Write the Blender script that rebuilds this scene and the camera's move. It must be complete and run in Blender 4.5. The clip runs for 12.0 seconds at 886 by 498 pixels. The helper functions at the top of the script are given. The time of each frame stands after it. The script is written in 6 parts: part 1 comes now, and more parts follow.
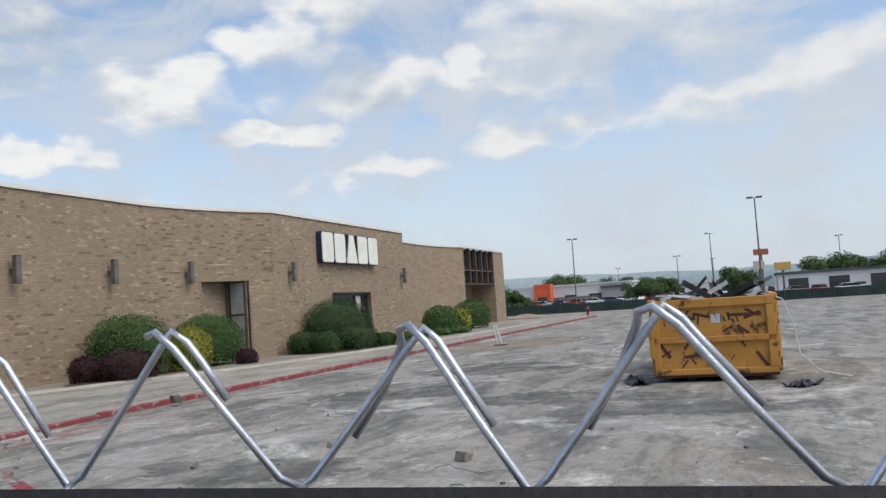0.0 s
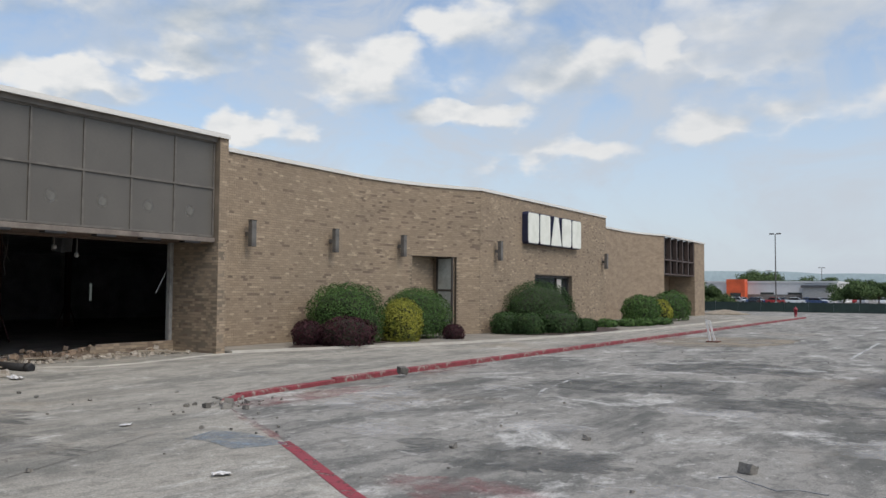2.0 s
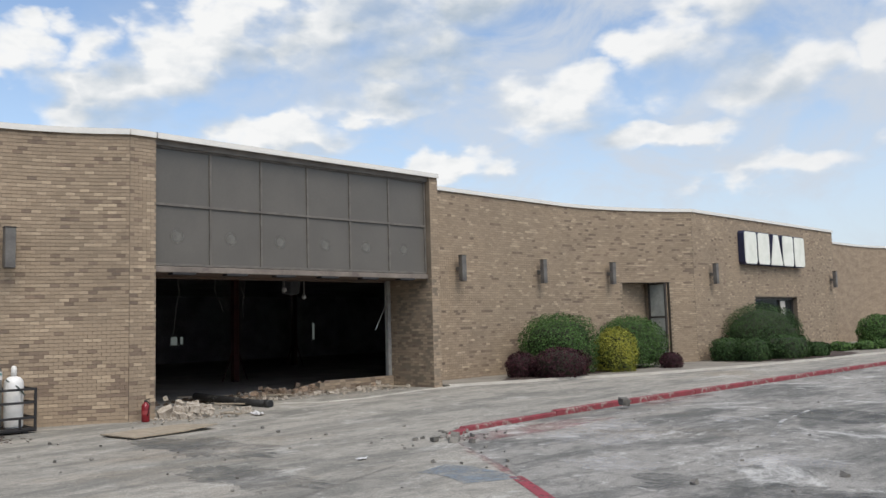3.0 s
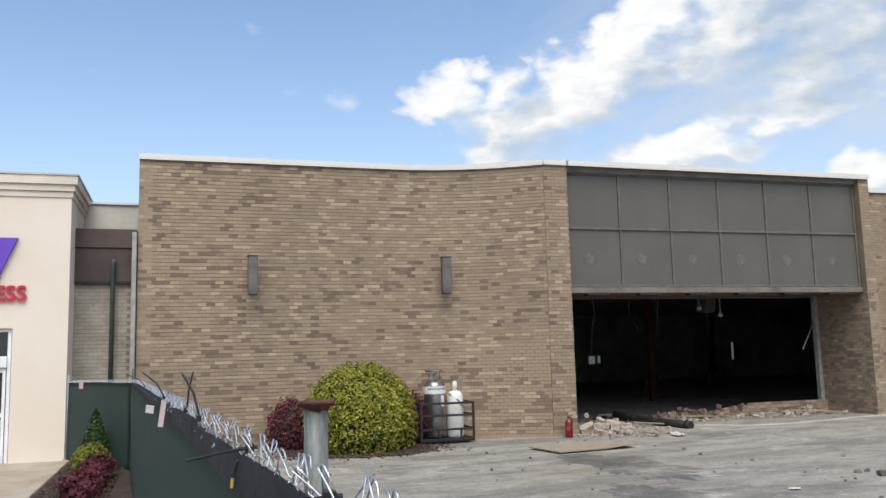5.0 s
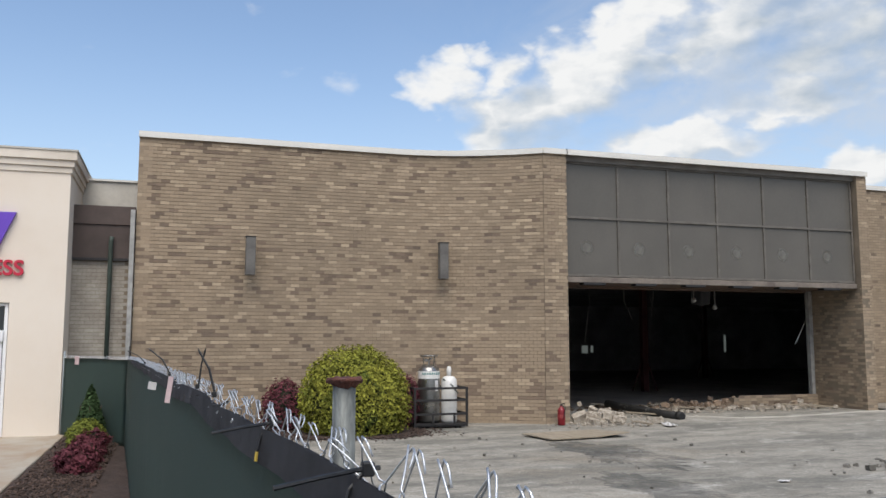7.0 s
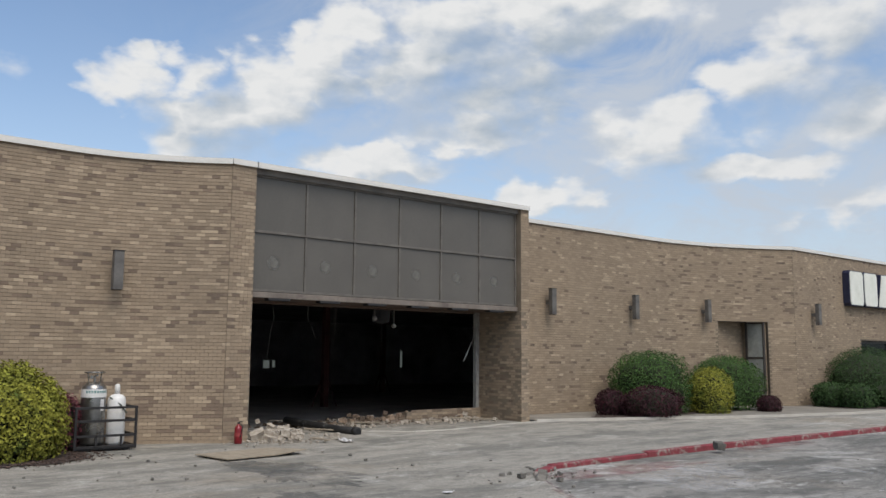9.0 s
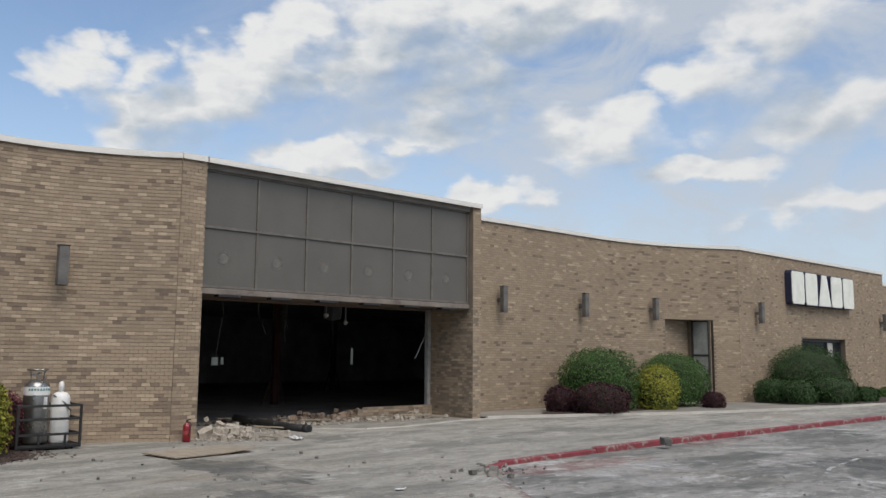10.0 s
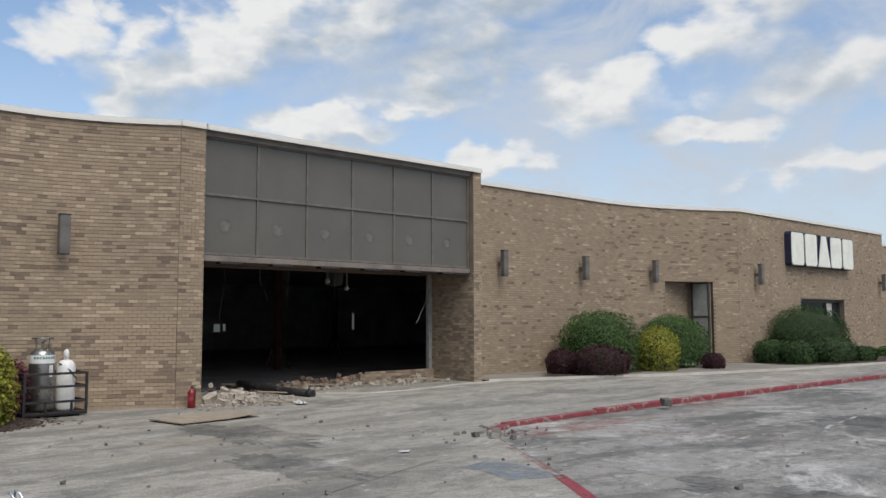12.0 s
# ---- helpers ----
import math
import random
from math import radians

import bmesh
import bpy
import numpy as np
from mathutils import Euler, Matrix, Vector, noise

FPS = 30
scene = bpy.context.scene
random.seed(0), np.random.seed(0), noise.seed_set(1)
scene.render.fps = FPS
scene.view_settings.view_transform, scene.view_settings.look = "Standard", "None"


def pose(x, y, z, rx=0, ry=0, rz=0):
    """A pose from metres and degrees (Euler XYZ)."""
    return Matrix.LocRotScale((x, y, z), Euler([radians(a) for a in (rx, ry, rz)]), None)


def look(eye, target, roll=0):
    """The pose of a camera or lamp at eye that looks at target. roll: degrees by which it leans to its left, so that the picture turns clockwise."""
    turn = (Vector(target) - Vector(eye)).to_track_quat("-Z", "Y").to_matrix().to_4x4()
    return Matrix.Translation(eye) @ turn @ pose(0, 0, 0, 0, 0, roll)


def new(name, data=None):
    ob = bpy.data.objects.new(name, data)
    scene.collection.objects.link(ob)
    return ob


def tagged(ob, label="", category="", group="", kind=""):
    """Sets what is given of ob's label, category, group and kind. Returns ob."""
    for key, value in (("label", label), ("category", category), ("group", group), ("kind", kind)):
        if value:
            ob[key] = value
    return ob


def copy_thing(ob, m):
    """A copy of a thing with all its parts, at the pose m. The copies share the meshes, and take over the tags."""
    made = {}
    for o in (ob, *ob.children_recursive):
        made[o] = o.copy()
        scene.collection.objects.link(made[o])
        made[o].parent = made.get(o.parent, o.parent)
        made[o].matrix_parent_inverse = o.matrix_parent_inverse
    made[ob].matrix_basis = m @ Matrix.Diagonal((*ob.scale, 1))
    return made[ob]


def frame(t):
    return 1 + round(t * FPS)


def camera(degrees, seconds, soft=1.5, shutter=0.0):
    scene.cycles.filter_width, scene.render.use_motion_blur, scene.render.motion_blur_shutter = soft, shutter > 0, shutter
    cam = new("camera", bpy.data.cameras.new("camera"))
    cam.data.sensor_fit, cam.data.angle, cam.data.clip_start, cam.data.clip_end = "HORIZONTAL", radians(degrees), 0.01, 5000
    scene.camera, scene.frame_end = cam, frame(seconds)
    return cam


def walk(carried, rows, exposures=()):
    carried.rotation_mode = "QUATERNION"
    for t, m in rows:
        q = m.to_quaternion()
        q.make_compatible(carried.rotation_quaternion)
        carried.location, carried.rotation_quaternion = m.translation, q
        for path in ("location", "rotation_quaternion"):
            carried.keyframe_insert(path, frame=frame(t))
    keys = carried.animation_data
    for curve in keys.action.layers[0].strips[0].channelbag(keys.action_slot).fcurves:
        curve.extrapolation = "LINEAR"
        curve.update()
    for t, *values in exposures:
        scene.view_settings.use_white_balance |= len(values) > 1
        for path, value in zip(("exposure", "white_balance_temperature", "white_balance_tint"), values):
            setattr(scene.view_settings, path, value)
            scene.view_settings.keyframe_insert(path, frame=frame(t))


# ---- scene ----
cam = camera(55.3, 12.0)
PATH = [
    (0, look((0.441, 0.071, 1.879), (-0.2167, 1.9550, 2.0137), -3.74)),
    (0.5, look((0.076, 0.117, 1.908), (-0.7113, 1.9481, 2.0730), -4.71)),
    (1, look((-0.247, 0.100, 1.945), (-1.1190, 1.8911, 2.1227), -5.45)),
    (1.5, look((-0.563, 0.085, 1.962), (-1.4819, 1.8580, 2.0723), -3.05)),
    (2, look((-0.834, 0.060, 1.972), (-1.8799, 1.7616, 2.0752), 0.44)),
    (2.5, look((-1.022, 0.030, 1.980), (-2.2765, 1.5799, 2.1353), 0.78)),
    (3, look((-1.121, 0.000, 1.982), (-2.5326, 1.4053, 2.1621), -1.60)),
    (3.5, look((-1.147, -0.011, 1.974), (-2.7406, 1.1794, 2.1825), -2.26)),
    (5.5, look((-1.063, -0.017, 1.981), (-2.9829, 0.4851, 2.2297), -1.27)),
    (6, look((-0.995, -0.055, 1.980), (-2.9237, 0.4147, 2.2239), -1.15)),
    (6.5, look((-1.077, -0.060, 1.979), (-3.0107, 0.3892, 2.2222), -0.95)),
    (7, look((-1.088, -0.079, 1.974), (-2.9814, 0.5274, 2.1913), 0.00)),
    (7.5, look((-1.103, -0.071, 1.975), (-2.9100, 0.7618, 2.1782), 0.79)),
    (9.5, look((-1.152, -0.037, 2.047), (-2.6474, 1.2655, 2.3061), 0.27)),
    (10, look((-1.153, -0.085, 2.039), (-2.6240, 1.2474, 2.2857), 0.50)),
    (10.5, look((-1.170, -0.088, 2.033), (-2.6333, 1.2565, 2.2587), 0.95)),
    (11, look((-1.163, -0.105, 2.034), (-2.6340, 1.2346, 2.2382), 0.72)),
    (11.5, look((-1.149, -0.092, 2.033), (-2.6282, 1.2419, 2.2140), 0.02)),
    (12, look((-1.143, -0.128, 2.037), (-2.6194, 1.2111, 2.2009), -0.12)),
]
walk(cam, PATH, [(0.0, 0.1), (0.5, -0.2), (1.0, -0.15), (1.5, -0.15), (2.0, 0.0), (2.5, 0.12), (3.5, 0.2), (5.5, 0.3), (6.5, 0.3), (7.0, 0.14), (7.5, 0.08), (9.5, -0.06), (12.0, 0.0)])


# ---- world, sun ----
SUN_EL, SUN_YAW = 56.0, 256.0      # yaw of the sun, counter-clockwise from +y


def sky_world():
    w = bpy.data.worlds.new("sky_world")
    w.use_nodes = True
    scene.world = w
    nt = w.node_tree
    nt.nodes.clear()
    N, L = nt.nodes, nt.links

    def node(kind, **kw):
        n = N.new(kind)
        for k, v in kw.items():
            if k == "op":
                n.operation = v
        return n

    def plug(sock, v):
        if isinstance(v, (int, float)):
            sock.default_value = v
        else:
            L.new(v, sock)

    def m(op, a, b=0.0, c=None, clamp=False):
        n = N.new("ShaderNodeMath")
        n.operation, n.use_clamp = op, clamp
        plug(n.inputs[0], a)
        plug(n.inputs[1], b)
        if c is not None:
            plug(n.inputs[2], c)
        return n.outputs[0]

    def smooth(v, lo, hi):
        n = N.new("ShaderNodeMapRange")
        n.interpolation_type = "SMOOTHSTEP"
        plug(n.inputs[0], v)
        n.inputs[1].default_value, n.inputs[2].default_value = lo, hi
        return n.outputs[0]

    def blend(f, a, b):
        n = N.new("ShaderNodeMix")
        n.data_type = "RGBA"
        plug(n.inputs[0], f)
        for s, v in ((n.inputs[6], a), (n.inputs[7], b)):
            if isinstance(v, tuple):
                s.default_value = (*v, 1)
            else:
                L.new(v, s)
        return n.outputs[2]

    sky = N.new("ShaderNodeTexSky")
    sky.sky_type, sky.sun_disc = "NISHITA", False
    sky.sun_elevation, sky.sun_rotation = radians(SUN_EL), radians(-SUN_YAW)
    sky.air_density, sky.dust_density, sky.ozone_density = 1.0, 1.2, 1.3
    dim = N.new("ShaderNodeVectorMath")
    dim.operation = "SCALE"
    L.new(sky.outputs[0], dim.inputs[0])
    dim.inputs[3].default_value = SKY_GAIN

    tc = N.new("ShaderNodeTexCoord")
    way = N.new("ShaderNodeSeparateXYZ")
    L.new(tc.outputs["Generated"], way.inputs[0])
    az = m("MULTIPLY", m("ARCTAN2", m("MULTIPLY", way.outputs[0], -1), way.outputs[1]), 57.2958)
    el = m("MULTIPLY", m("ARCSINE", way.outputs[2]), 57.2958)
    flat = N.new("ShaderNodeCombineXYZ")
    L.new(az, flat.inputs[0])
    L.new(m("MULTIPLY", el, 1.7), flat.inputs[1])

    def fbm(scale, detail, rough, shift, warp=0.0, aside=(0, 0)):
        off = N.new("ShaderNodeVectorMath")
        off.operation = "ADD"
        L.new(flat.outputs[0], off.inputs[0])
        off.inputs[1].default_value = (shift + aside[0], shift * 0.7 + aside[1], 0)
        n = N.new("ShaderNodeTexNoise")
        n.inputs["Scale"].default_value, n.inputs["Detail"].default_value = scale, detail
        n.inputs["Roughness"].default_value, n.inputs["Distortion"].default_value = rough, warp
        L.new(off.outputs[0], n.inputs["Vector"])
        return n.outputs[0]

    wisp = fbm(0.10, 6, 0.62, 40.0, 0.6)
    # cumulus masses: azimuth, elevation, half width, half height
    heaps = [(72.2, 17.3, 2.6, 1.5), (68.2, 17.9, 2.2, 1.6), (66.3, 15.0, 4.2, 2.4), (62.6, 17.0, 3.2, 2.4), (59.4, 18.6, 2.8, 2.6), (57.4, 20.8, 2.8, 2.4),
             (50.5, 20.2, 7.0, 3.5), (42.0, 22.4, 6.5, 2.6), (56.6, 12.9, 4.4, 1.3), (50.0, 15.2, 5.0, 1.3), (28.6, 17.6, 3.4, 2.8), (25.0, 20.4, 3.6, 2.4), (23.2, 15.2, 4.6, 1.9),
             (36.8, 14.1, 4.0, 2.2), (43.8, 10.9, 2.8, 1.2), (13.9, 10.8, 2.4, 1.3), (23.4, 9.4, 4.8, 1.0), (7.0, 17.8, 9.5, 2.6), (0.8, 12.0, 5.0, 1.7), (8.6, 11.2, 3.2, 1.2),
             (17.0, 15.7, 1.6, 1.5), (-7.0, 13.0, 5.0, 2.4), (46.0, 17.5, 5.0, 2.0), (31.0, 12.0, 5.0, 1.0), (12.0, 14.5, 5.0, 1.4)]

    bend_a = m("MULTIPLY", m("SUBTRACT", fbm(0.22, 4, 0.5, 120.0), 0.5), 7.0)
    bend_e = m("MULTIPLY", m("SUBTRACT", fbm(0.22, 4, 0.5, 210.0), 0.5), 4.5)

    def density(da, de):
        """Cloud density at a direction set aside by da, de degrees."""
        mass = None
        for a, e, ra, re in heaps:
            u = m("MULTIPLY", m("SUBTRACT", m("ADD", az, bend_a), a - da), 1 / ra)
            v = m("MULTIPLY", m("SUBTRACT", m("ADD", el, bend_e), e - de), 1 / re)
            d = m("SUBTRACT", 1.0, m("ADD", m("MULTIPLY", u, u), m("MULTIPLY", v, v)))
            mass = d if mass is None else m("MAXIMUM", mass, d)
        puff = fbm(0.20, 7, 0.48, 3.1, 0.1, (da, de * 1.7))
        return m("ADD", m("MULTIPLY", m("MAXIMUM", mass, -1.5), 0.66), m("MULTIPLY", m("SUBTRACT", puff, 0.44), 2.8))

    dense = density(0, 0)
    deep = smooth(density(1.7, 1.9), -0.4, 1.1)
    # crisp towards the light, thinning out below
    cover = smooth(m("DIVIDE", m("ADD", dense, 0.40), m("ADD", m("ADD", 0.80, m("MULTIPLY", smooth(az, 40, 5), 0.45)), m("MULTIPLY", deep, 1.1))), 0, 1)
    veil = m("MULTIPLY", smooth(wisp, 0.36, 0.66), smooth(az, 80, 36))
    veil = m("MULTIPLY", veil, 0.85)
    haze = m("MULTIPLY", smooth(el, 22, 0), m("ADD", 0.35, m("MULTIPLY", smooth(az, 75, 10), 0.45)))
    base = blend(haze, dim.outputs[0], HAZE)
    base = blend(veil, base, VEIL)
    ruffle = m("MULTIPLY", m("SUBTRACT", fbm(0.42, 5, 0.5, 3.1, 0.1), fbm(0.42, 5, 0.5, 3.1, 0.1, (0.5, 0.9))), 0.9)
    gray = m("SUBTRACT", m("MULTIPLY", deep, 0.95), ruffle, None, True)
    cloud = blend(gray, CLOUD_EDGE, CLOUD_CORE)
    cloud = blend(m("MULTIPLY", smooth(az, 45, 0), 0.45), cloud, PALE)
    whole = blend(cover, base, cloud)
    bg = N.new("ShaderNodeBackground")
    L.new(whole, bg.inputs[0])
    bg.inputs[1].default_value = 1.0
    out = N.new("ShaderNodeOutputWorld")
    L.new(bg.outputs[0], out.inputs[0])


SKY_GAIN = 0.165
HAZE, VEIL = (0.565, 0.635, 0.73), (0.555, 0.60, 0.665)
PALE = (0.66, 0.675, 0.70)
CLOUD_EDGE, CLOUD_CORE = (0.82, 0.825, 0.825), (0.42, 0.485, 0.555)
sky_world()

sun = new("sun", bpy.data.lights.new("sun", "SUN"))
sun.data.energy, sun.data.angle, sun.data.color = 2.6, radians(45), (1.0, 0.95, 0.88)
sy, se = radians(SUN_YAW), radians(SUN_EL)
sun.matrix_world = look((-math.sin(sy) * math.cos(se) * 50, math.cos(sy) * math.cos(se) * 50, math.sin(se) * 50), (0, 0, 0))


# ---- materials ----
def mat(name, col, rough=0.8, metal=0.0, vary=0.15, scale=3.0, fine=60.0, bump=0.15, tint=None, stain=None, stain_scale=0.6,
        stain_at=(0.5, 0.65), stretch=(1, 1, 1), island=0.0, each=0.0, coords="Object", spec=0.5, bump_dist=0.01, rot=0.0):
    """A surface with broad and fine variation: tint mixes in by broad noise, stain by a harder second noise."""
    ma = bpy.data.materials.new(name)
    ma.use_nodes = True
    nt = ma.node_tree
    N, L = nt.nodes, nt.links
    b = N["Principled BSDF"]
    b.inputs["Roughness"].default_value, b.inputs["Metallic"].default_value = rough, metal
    b.inputs["Specular IOR Level"].default_value = spec
    tc = N.new("ShaderNodeTexCoord")
    mp = N.new("ShaderNodeMapping")
    mp.inputs["Scale"].default_value = stretch
    mp.inputs["Rotation"].default_value = (0, 0, radians(rot))
    L.new(tc.outputs[coords], mp.inputs[0])

    def noise_of(s, d=5.0, r=0.6, warp=0.0):
        n = N.new("ShaderNodeTexNoise")
        n.inputs["Scale"].default_value, n.inputs["Detail"].default_value = s, d
        n.inputs["Roughness"].default_value, n.inputs["Distortion"].default_value = r, warp
        L.new(mp.outputs[0], n.inputs["Vector"])
        return n.outputs[0]

    def mix(f, a, c):
        n = N.new("ShaderNodeMix")
        n.data_type = "RGBA"
        L.new(f, n.inputs[0])
        for s, v in ((n.inputs[6], a), (n.inputs[7], c)):
            if isinstance(v, tuple):
                s.default_value = (*v[:3], 1)
            else:
                L.new(v, s)
        return n.outputs[2]

    def ramp(v, lo, hi, a=0.0, c=1.0):
        n = N.new("ShaderNodeMapRange")
        L.new(v, n.inputs[0])
        for i, x in enumerate((lo, hi, a, c)):
            n.inputs[i + 1].default_value = x
        return n.outputs[0]

    broad, grain = noise_of(scale), noise_of(fine, 3.0)
    c2 = tint or tuple(x * 0.62 for x in col)
    colour = mix(ramp(broad, 0.35, 0.68), col, c2)
    if stain:
        colour = mix(ramp(noise_of(stain_scale, 8.0, 0.68, 0.5), *stain_at), colour, stain)
    hsv = N.new("ShaderNodeHueSaturation")
    L.new(colour, hsv.inputs["Color"])
    val = ramp(grain, 0.25, 0.75, 1 - vary, 1 + vary)
    if island or each:
        if island:
            g = N.new("ShaderNodeNewGeometry")
            r = g.outputs["Random Per Island"]
        else:
            g = N.new("ShaderNodeObjectInfo")
            r = g.outputs["Random"]
        n = N.new("ShaderNodeMath")
        n.operation = "MULTIPLY"
        L.new(val, n.inputs[0])
        L.new(ramp(r, 0, 1, 1 - (island or each), 1 + (island or each)), n.inputs[1])
        val = n.outputs[0]
    L.new(val, hsv.inputs["Value"])
    L.new(hsv.outputs[0], b.inputs["Base Color"])
    L.new(ramp(broad, 0.3, 0.7, max(0.02, rough - 0.08), min(1, rough + 0.08)), b.inputs["Roughness"])
    if bump:
        bp = N.new("ShaderNodeBump")
        bp.inputs["Strength"].default_value, bp.inputs["Distance"].default_value = bump, bump_dist
        L.new(grain, bp.inputs["Height"])
        L.new(bp.outputs[0], b.inputs["Normal"])
    return ma


def lot_mat(name, mid, dark, pale, brown, rot, amounts):
    """Worn paving: cloudy tone, dragged dark tracks, pale dust, brown soil and fine grit, each of its own size."""
    ma = bpy.data.materials.new(name)
    ma.use_nodes = True
    nt = ma.node_tree
    N, L = nt.nodes, nt.links
    b = N["Principled BSDF"]
    b.inputs["Specular IOR Level"].default_value = 0.25
    tc = N.new("ShaderNodeTexCoord")

    def layer(scale, detail, rough, warp, stretch, turn, shift, lo, hi, top):
        mp = N.new("ShaderNodeMapping")
        mp.inputs["Scale"].default_value = (*stretch, 1)
        mp.inputs["Rotation"].default_value = (0, 0, radians(turn))
        mp.inputs["Location"].default_value = (shift, shift * 0.37, 0)
        L.new(tc.outputs["Object"], mp.inputs[0])
        n = N.new("ShaderNodeTexNoise")
        n.inputs["Scale"].default_value, n.inputs["Detail"].default_value = scale, detail
        n.inputs["Roughness"].default_value, n.inputs["Distortion"].default_value = rough, warp
        L.new(mp.outputs[0], n.inputs["Vector"])
        r = N.new("ShaderNodeMapRange")
        L.new(n.outputs[0], r.inputs[0])
        for i, x in enumerate((lo, hi, 0.0, top)):
            r.inputs[i + 1].default_value = x
        return r.outputs[0]

    def over(f, a, c):
        n = N.new("ShaderNodeMix")
        n.data_type = "RGBA"
        L.new(f, n.inputs[0])
        if isinstance(a, tuple):
            n.inputs[6].default_value = (*a, 1)
        else:
            L.new(a, n.inputs[6])
        n.inputs[7].default_value = (*c, 1)
        return n.outputs[2]

    kd, kp, kb = amounts
    c = over(layer(0.22, 6, 0.6, 0.3, (1, 1), 0, 0, 0.35, 0.65, 0.55), mid, tuple(x * 0.72 for x in mid))
    c = over(layer(0.5, 7, 0.68, 0.5, (1.6, 0.5), rot, 11, 0.47, 0.60, kd * 0.85), c, dark)
    c = over(layer(1.3, 6, 0.7, 0.4, (1.5, 0.7), rot + 30, 31, 0.50, 0.61, kd * 0.6), c, dark)
    c = over(layer(0.16, 7, 0.72, 0.6, (1, 0.8), rot, 57, 0.55, 0.68, kb), c, brown)
    c = over(layer(0.55, 9, 0.75, 0.5, (1, 0.7), rot - 20, 73, 0.55, 0.67, kp), c, pale)
    c = over(layer(2.6, 8, 0.75, 0.3, (1, 1), 0, 91, 0.58, 0.68, kp * 0.8), c, pale)
    c = over(layer(4.2, 7, 0.72, 0.6, (1.2, 0.8), rot + 10, 43, 0.52, 0.63, kd * 0.6), c, dark)
    c = over(layer(5.5, 7, 0.75, 0.5, (1, 0.8), rot, 63, 0.60, 0.70, kp * 0.8), c, pale)
    c = over(layer(9.0, 5, 0.7, 0.0, (1, 1), 0, 17, 0.60, 0.72, 0.45), c, dark)
    grit = layer(42.0, 3, 0.6, 0.0, (1, 1), 0, 5, 0.3, 0.7, 1.0)
    hsv = N.new("ShaderNodeHueSaturation")
    L.new(c, hsv.inputs["Color"])
    r = N.new("ShaderNodeMapRange")
    L.new(grit, r.inputs[0])
    r.inputs[3].default_value, r.inputs[4].default_value = 0.70, 1.30
    L.new(r.outputs[0], hsv.inputs["Value"])
    L.new(hsv.outputs[0], b.inputs["Base Color"])
    b.inputs["Roughness"].default_value = 0.92
    bp = N.new("ShaderNodeBump")
    bp.inputs["Strength"].default_value, bp.inputs["Distance"].default_value = 0.4, 0.012
    L.new(grit, bp.inputs["Height"])
    L.new(bp.outputs[0], b.inputs["Normal"])
    return ma


M_ASPHALT = lot_mat("lot_asphalt", (0.305, 0.288, 0.258), (0.095, 0.095, 0.086), (0.60, 0.58, 0.54), (0.29, 0.235, 0.175), 25, (0.92, 0.88, 0.5))
M_WALK = lot_mat("worn_concrete", (0.350, 0.325, 0.278), (0.125, 0.123, 0.108), (0.54, 0.515, 0.465), (0.30, 0.245, 0.18), -40, (0.74, 0.7, 0.55))
M_PCWALK = mat("clean_concrete", (0.42, 0.38, 0.32), 0.85, vary=0.08, scale=0.8, fine=40, bump=0.15, tint=(0.34, 0.25, 0.17))
M_EDGING = mat("pale_edging_concrete", (0.52, 0.49, 0.43), 0.85, vary=0.12, scale=1.5, fine=25, bump=0.2, tint=(0.40, 0.37, 0.32))
M_BED = mat("bed_concrete", (0.26, 0.235, 0.195), 0.9, vary=0.12, scale=0.7, fine=25, bump=0.2)
M_MULCH = mat("bark_mulch", (0.075, 0.05, 0.04), 0.95, vary=0.6, scale=5, fine=45, bump=0.9, bump_dist=0.03)
M_KERB = mat("red_kerb_paint", (0.235, 0.032, 0.042), 0.8, vary=0.25, scale=2.5, fine=25, bump=0.4, tint=(0.17, 0.035, 0.04),
             stain=(0.27, 0.22, 0.19), stain_scale=3.5, stain_at=(0.53, 0.62))


def worn_paint(name, col, col2, cover, size=2.2, soft=0.12, top=1.0):
    """Thin road paint rubbed through in patches, so that the paving shows between its remains."""
    ma = mat(name, col, 0.85, vary=0.2, scale=2, fine=25, bump=0.1, tint=col2)
    nt = ma.node_tree
    tc, n, f = nt.nodes.new("ShaderNodeTexCoord"), nt.nodes.new("ShaderNodeTexNoise"), nt.nodes.new("ShaderNodeMapRange")
    n.inputs["Scale"].default_value, n.inputs["Detail"].default_value, n.inputs["Roughness"].default_value = size, 9.0, 0.72
    nt.links.new(tc.outputs["Object"], n.inputs["Vector"])
    nt.links.new(n.outputs[0], f.inputs[0])
    f.inputs[1].default_value, f.inputs[2].default_value = 0.68 - cover * 0.3 - soft / 2, 0.68 - cover * 0.3 + soft / 2
    f.inputs[4].default_value = top
    nt.links.new(f.outputs[0], nt.nodes["Principled BSDF"].inputs["Alpha"])
    return ma


M_REDDUST = worn_paint("worn_red_paint", (0.32, 0.10, 0.10), (0.30, 0.15, 0.14), 0.45, 2.4, 0.30, 0.6)
M_REDLINE = worn_paint("red_line_paint", (0.27, 0.035, 0.05), (0.23, 0.05, 0.06), 0.85, 5.0)
M_STRIPE = worn_paint("worn_white_paint", (0.50, 0.49, 0.46), (0.42, 0.41, 0.39), 0.75, 3.0)
M_FADED = worn_paint("faded_line_paint", (0.42, 0.41, 0.38), (0.36, 0.35, 0.33), 0.55, 2.5)
M_BLUE = worn_paint("worn_blue_paint", (0.19, 0.235, 0.275), (0.23, 0.26, 0.28), 0.60, 2.4, 0.3, 0.85)
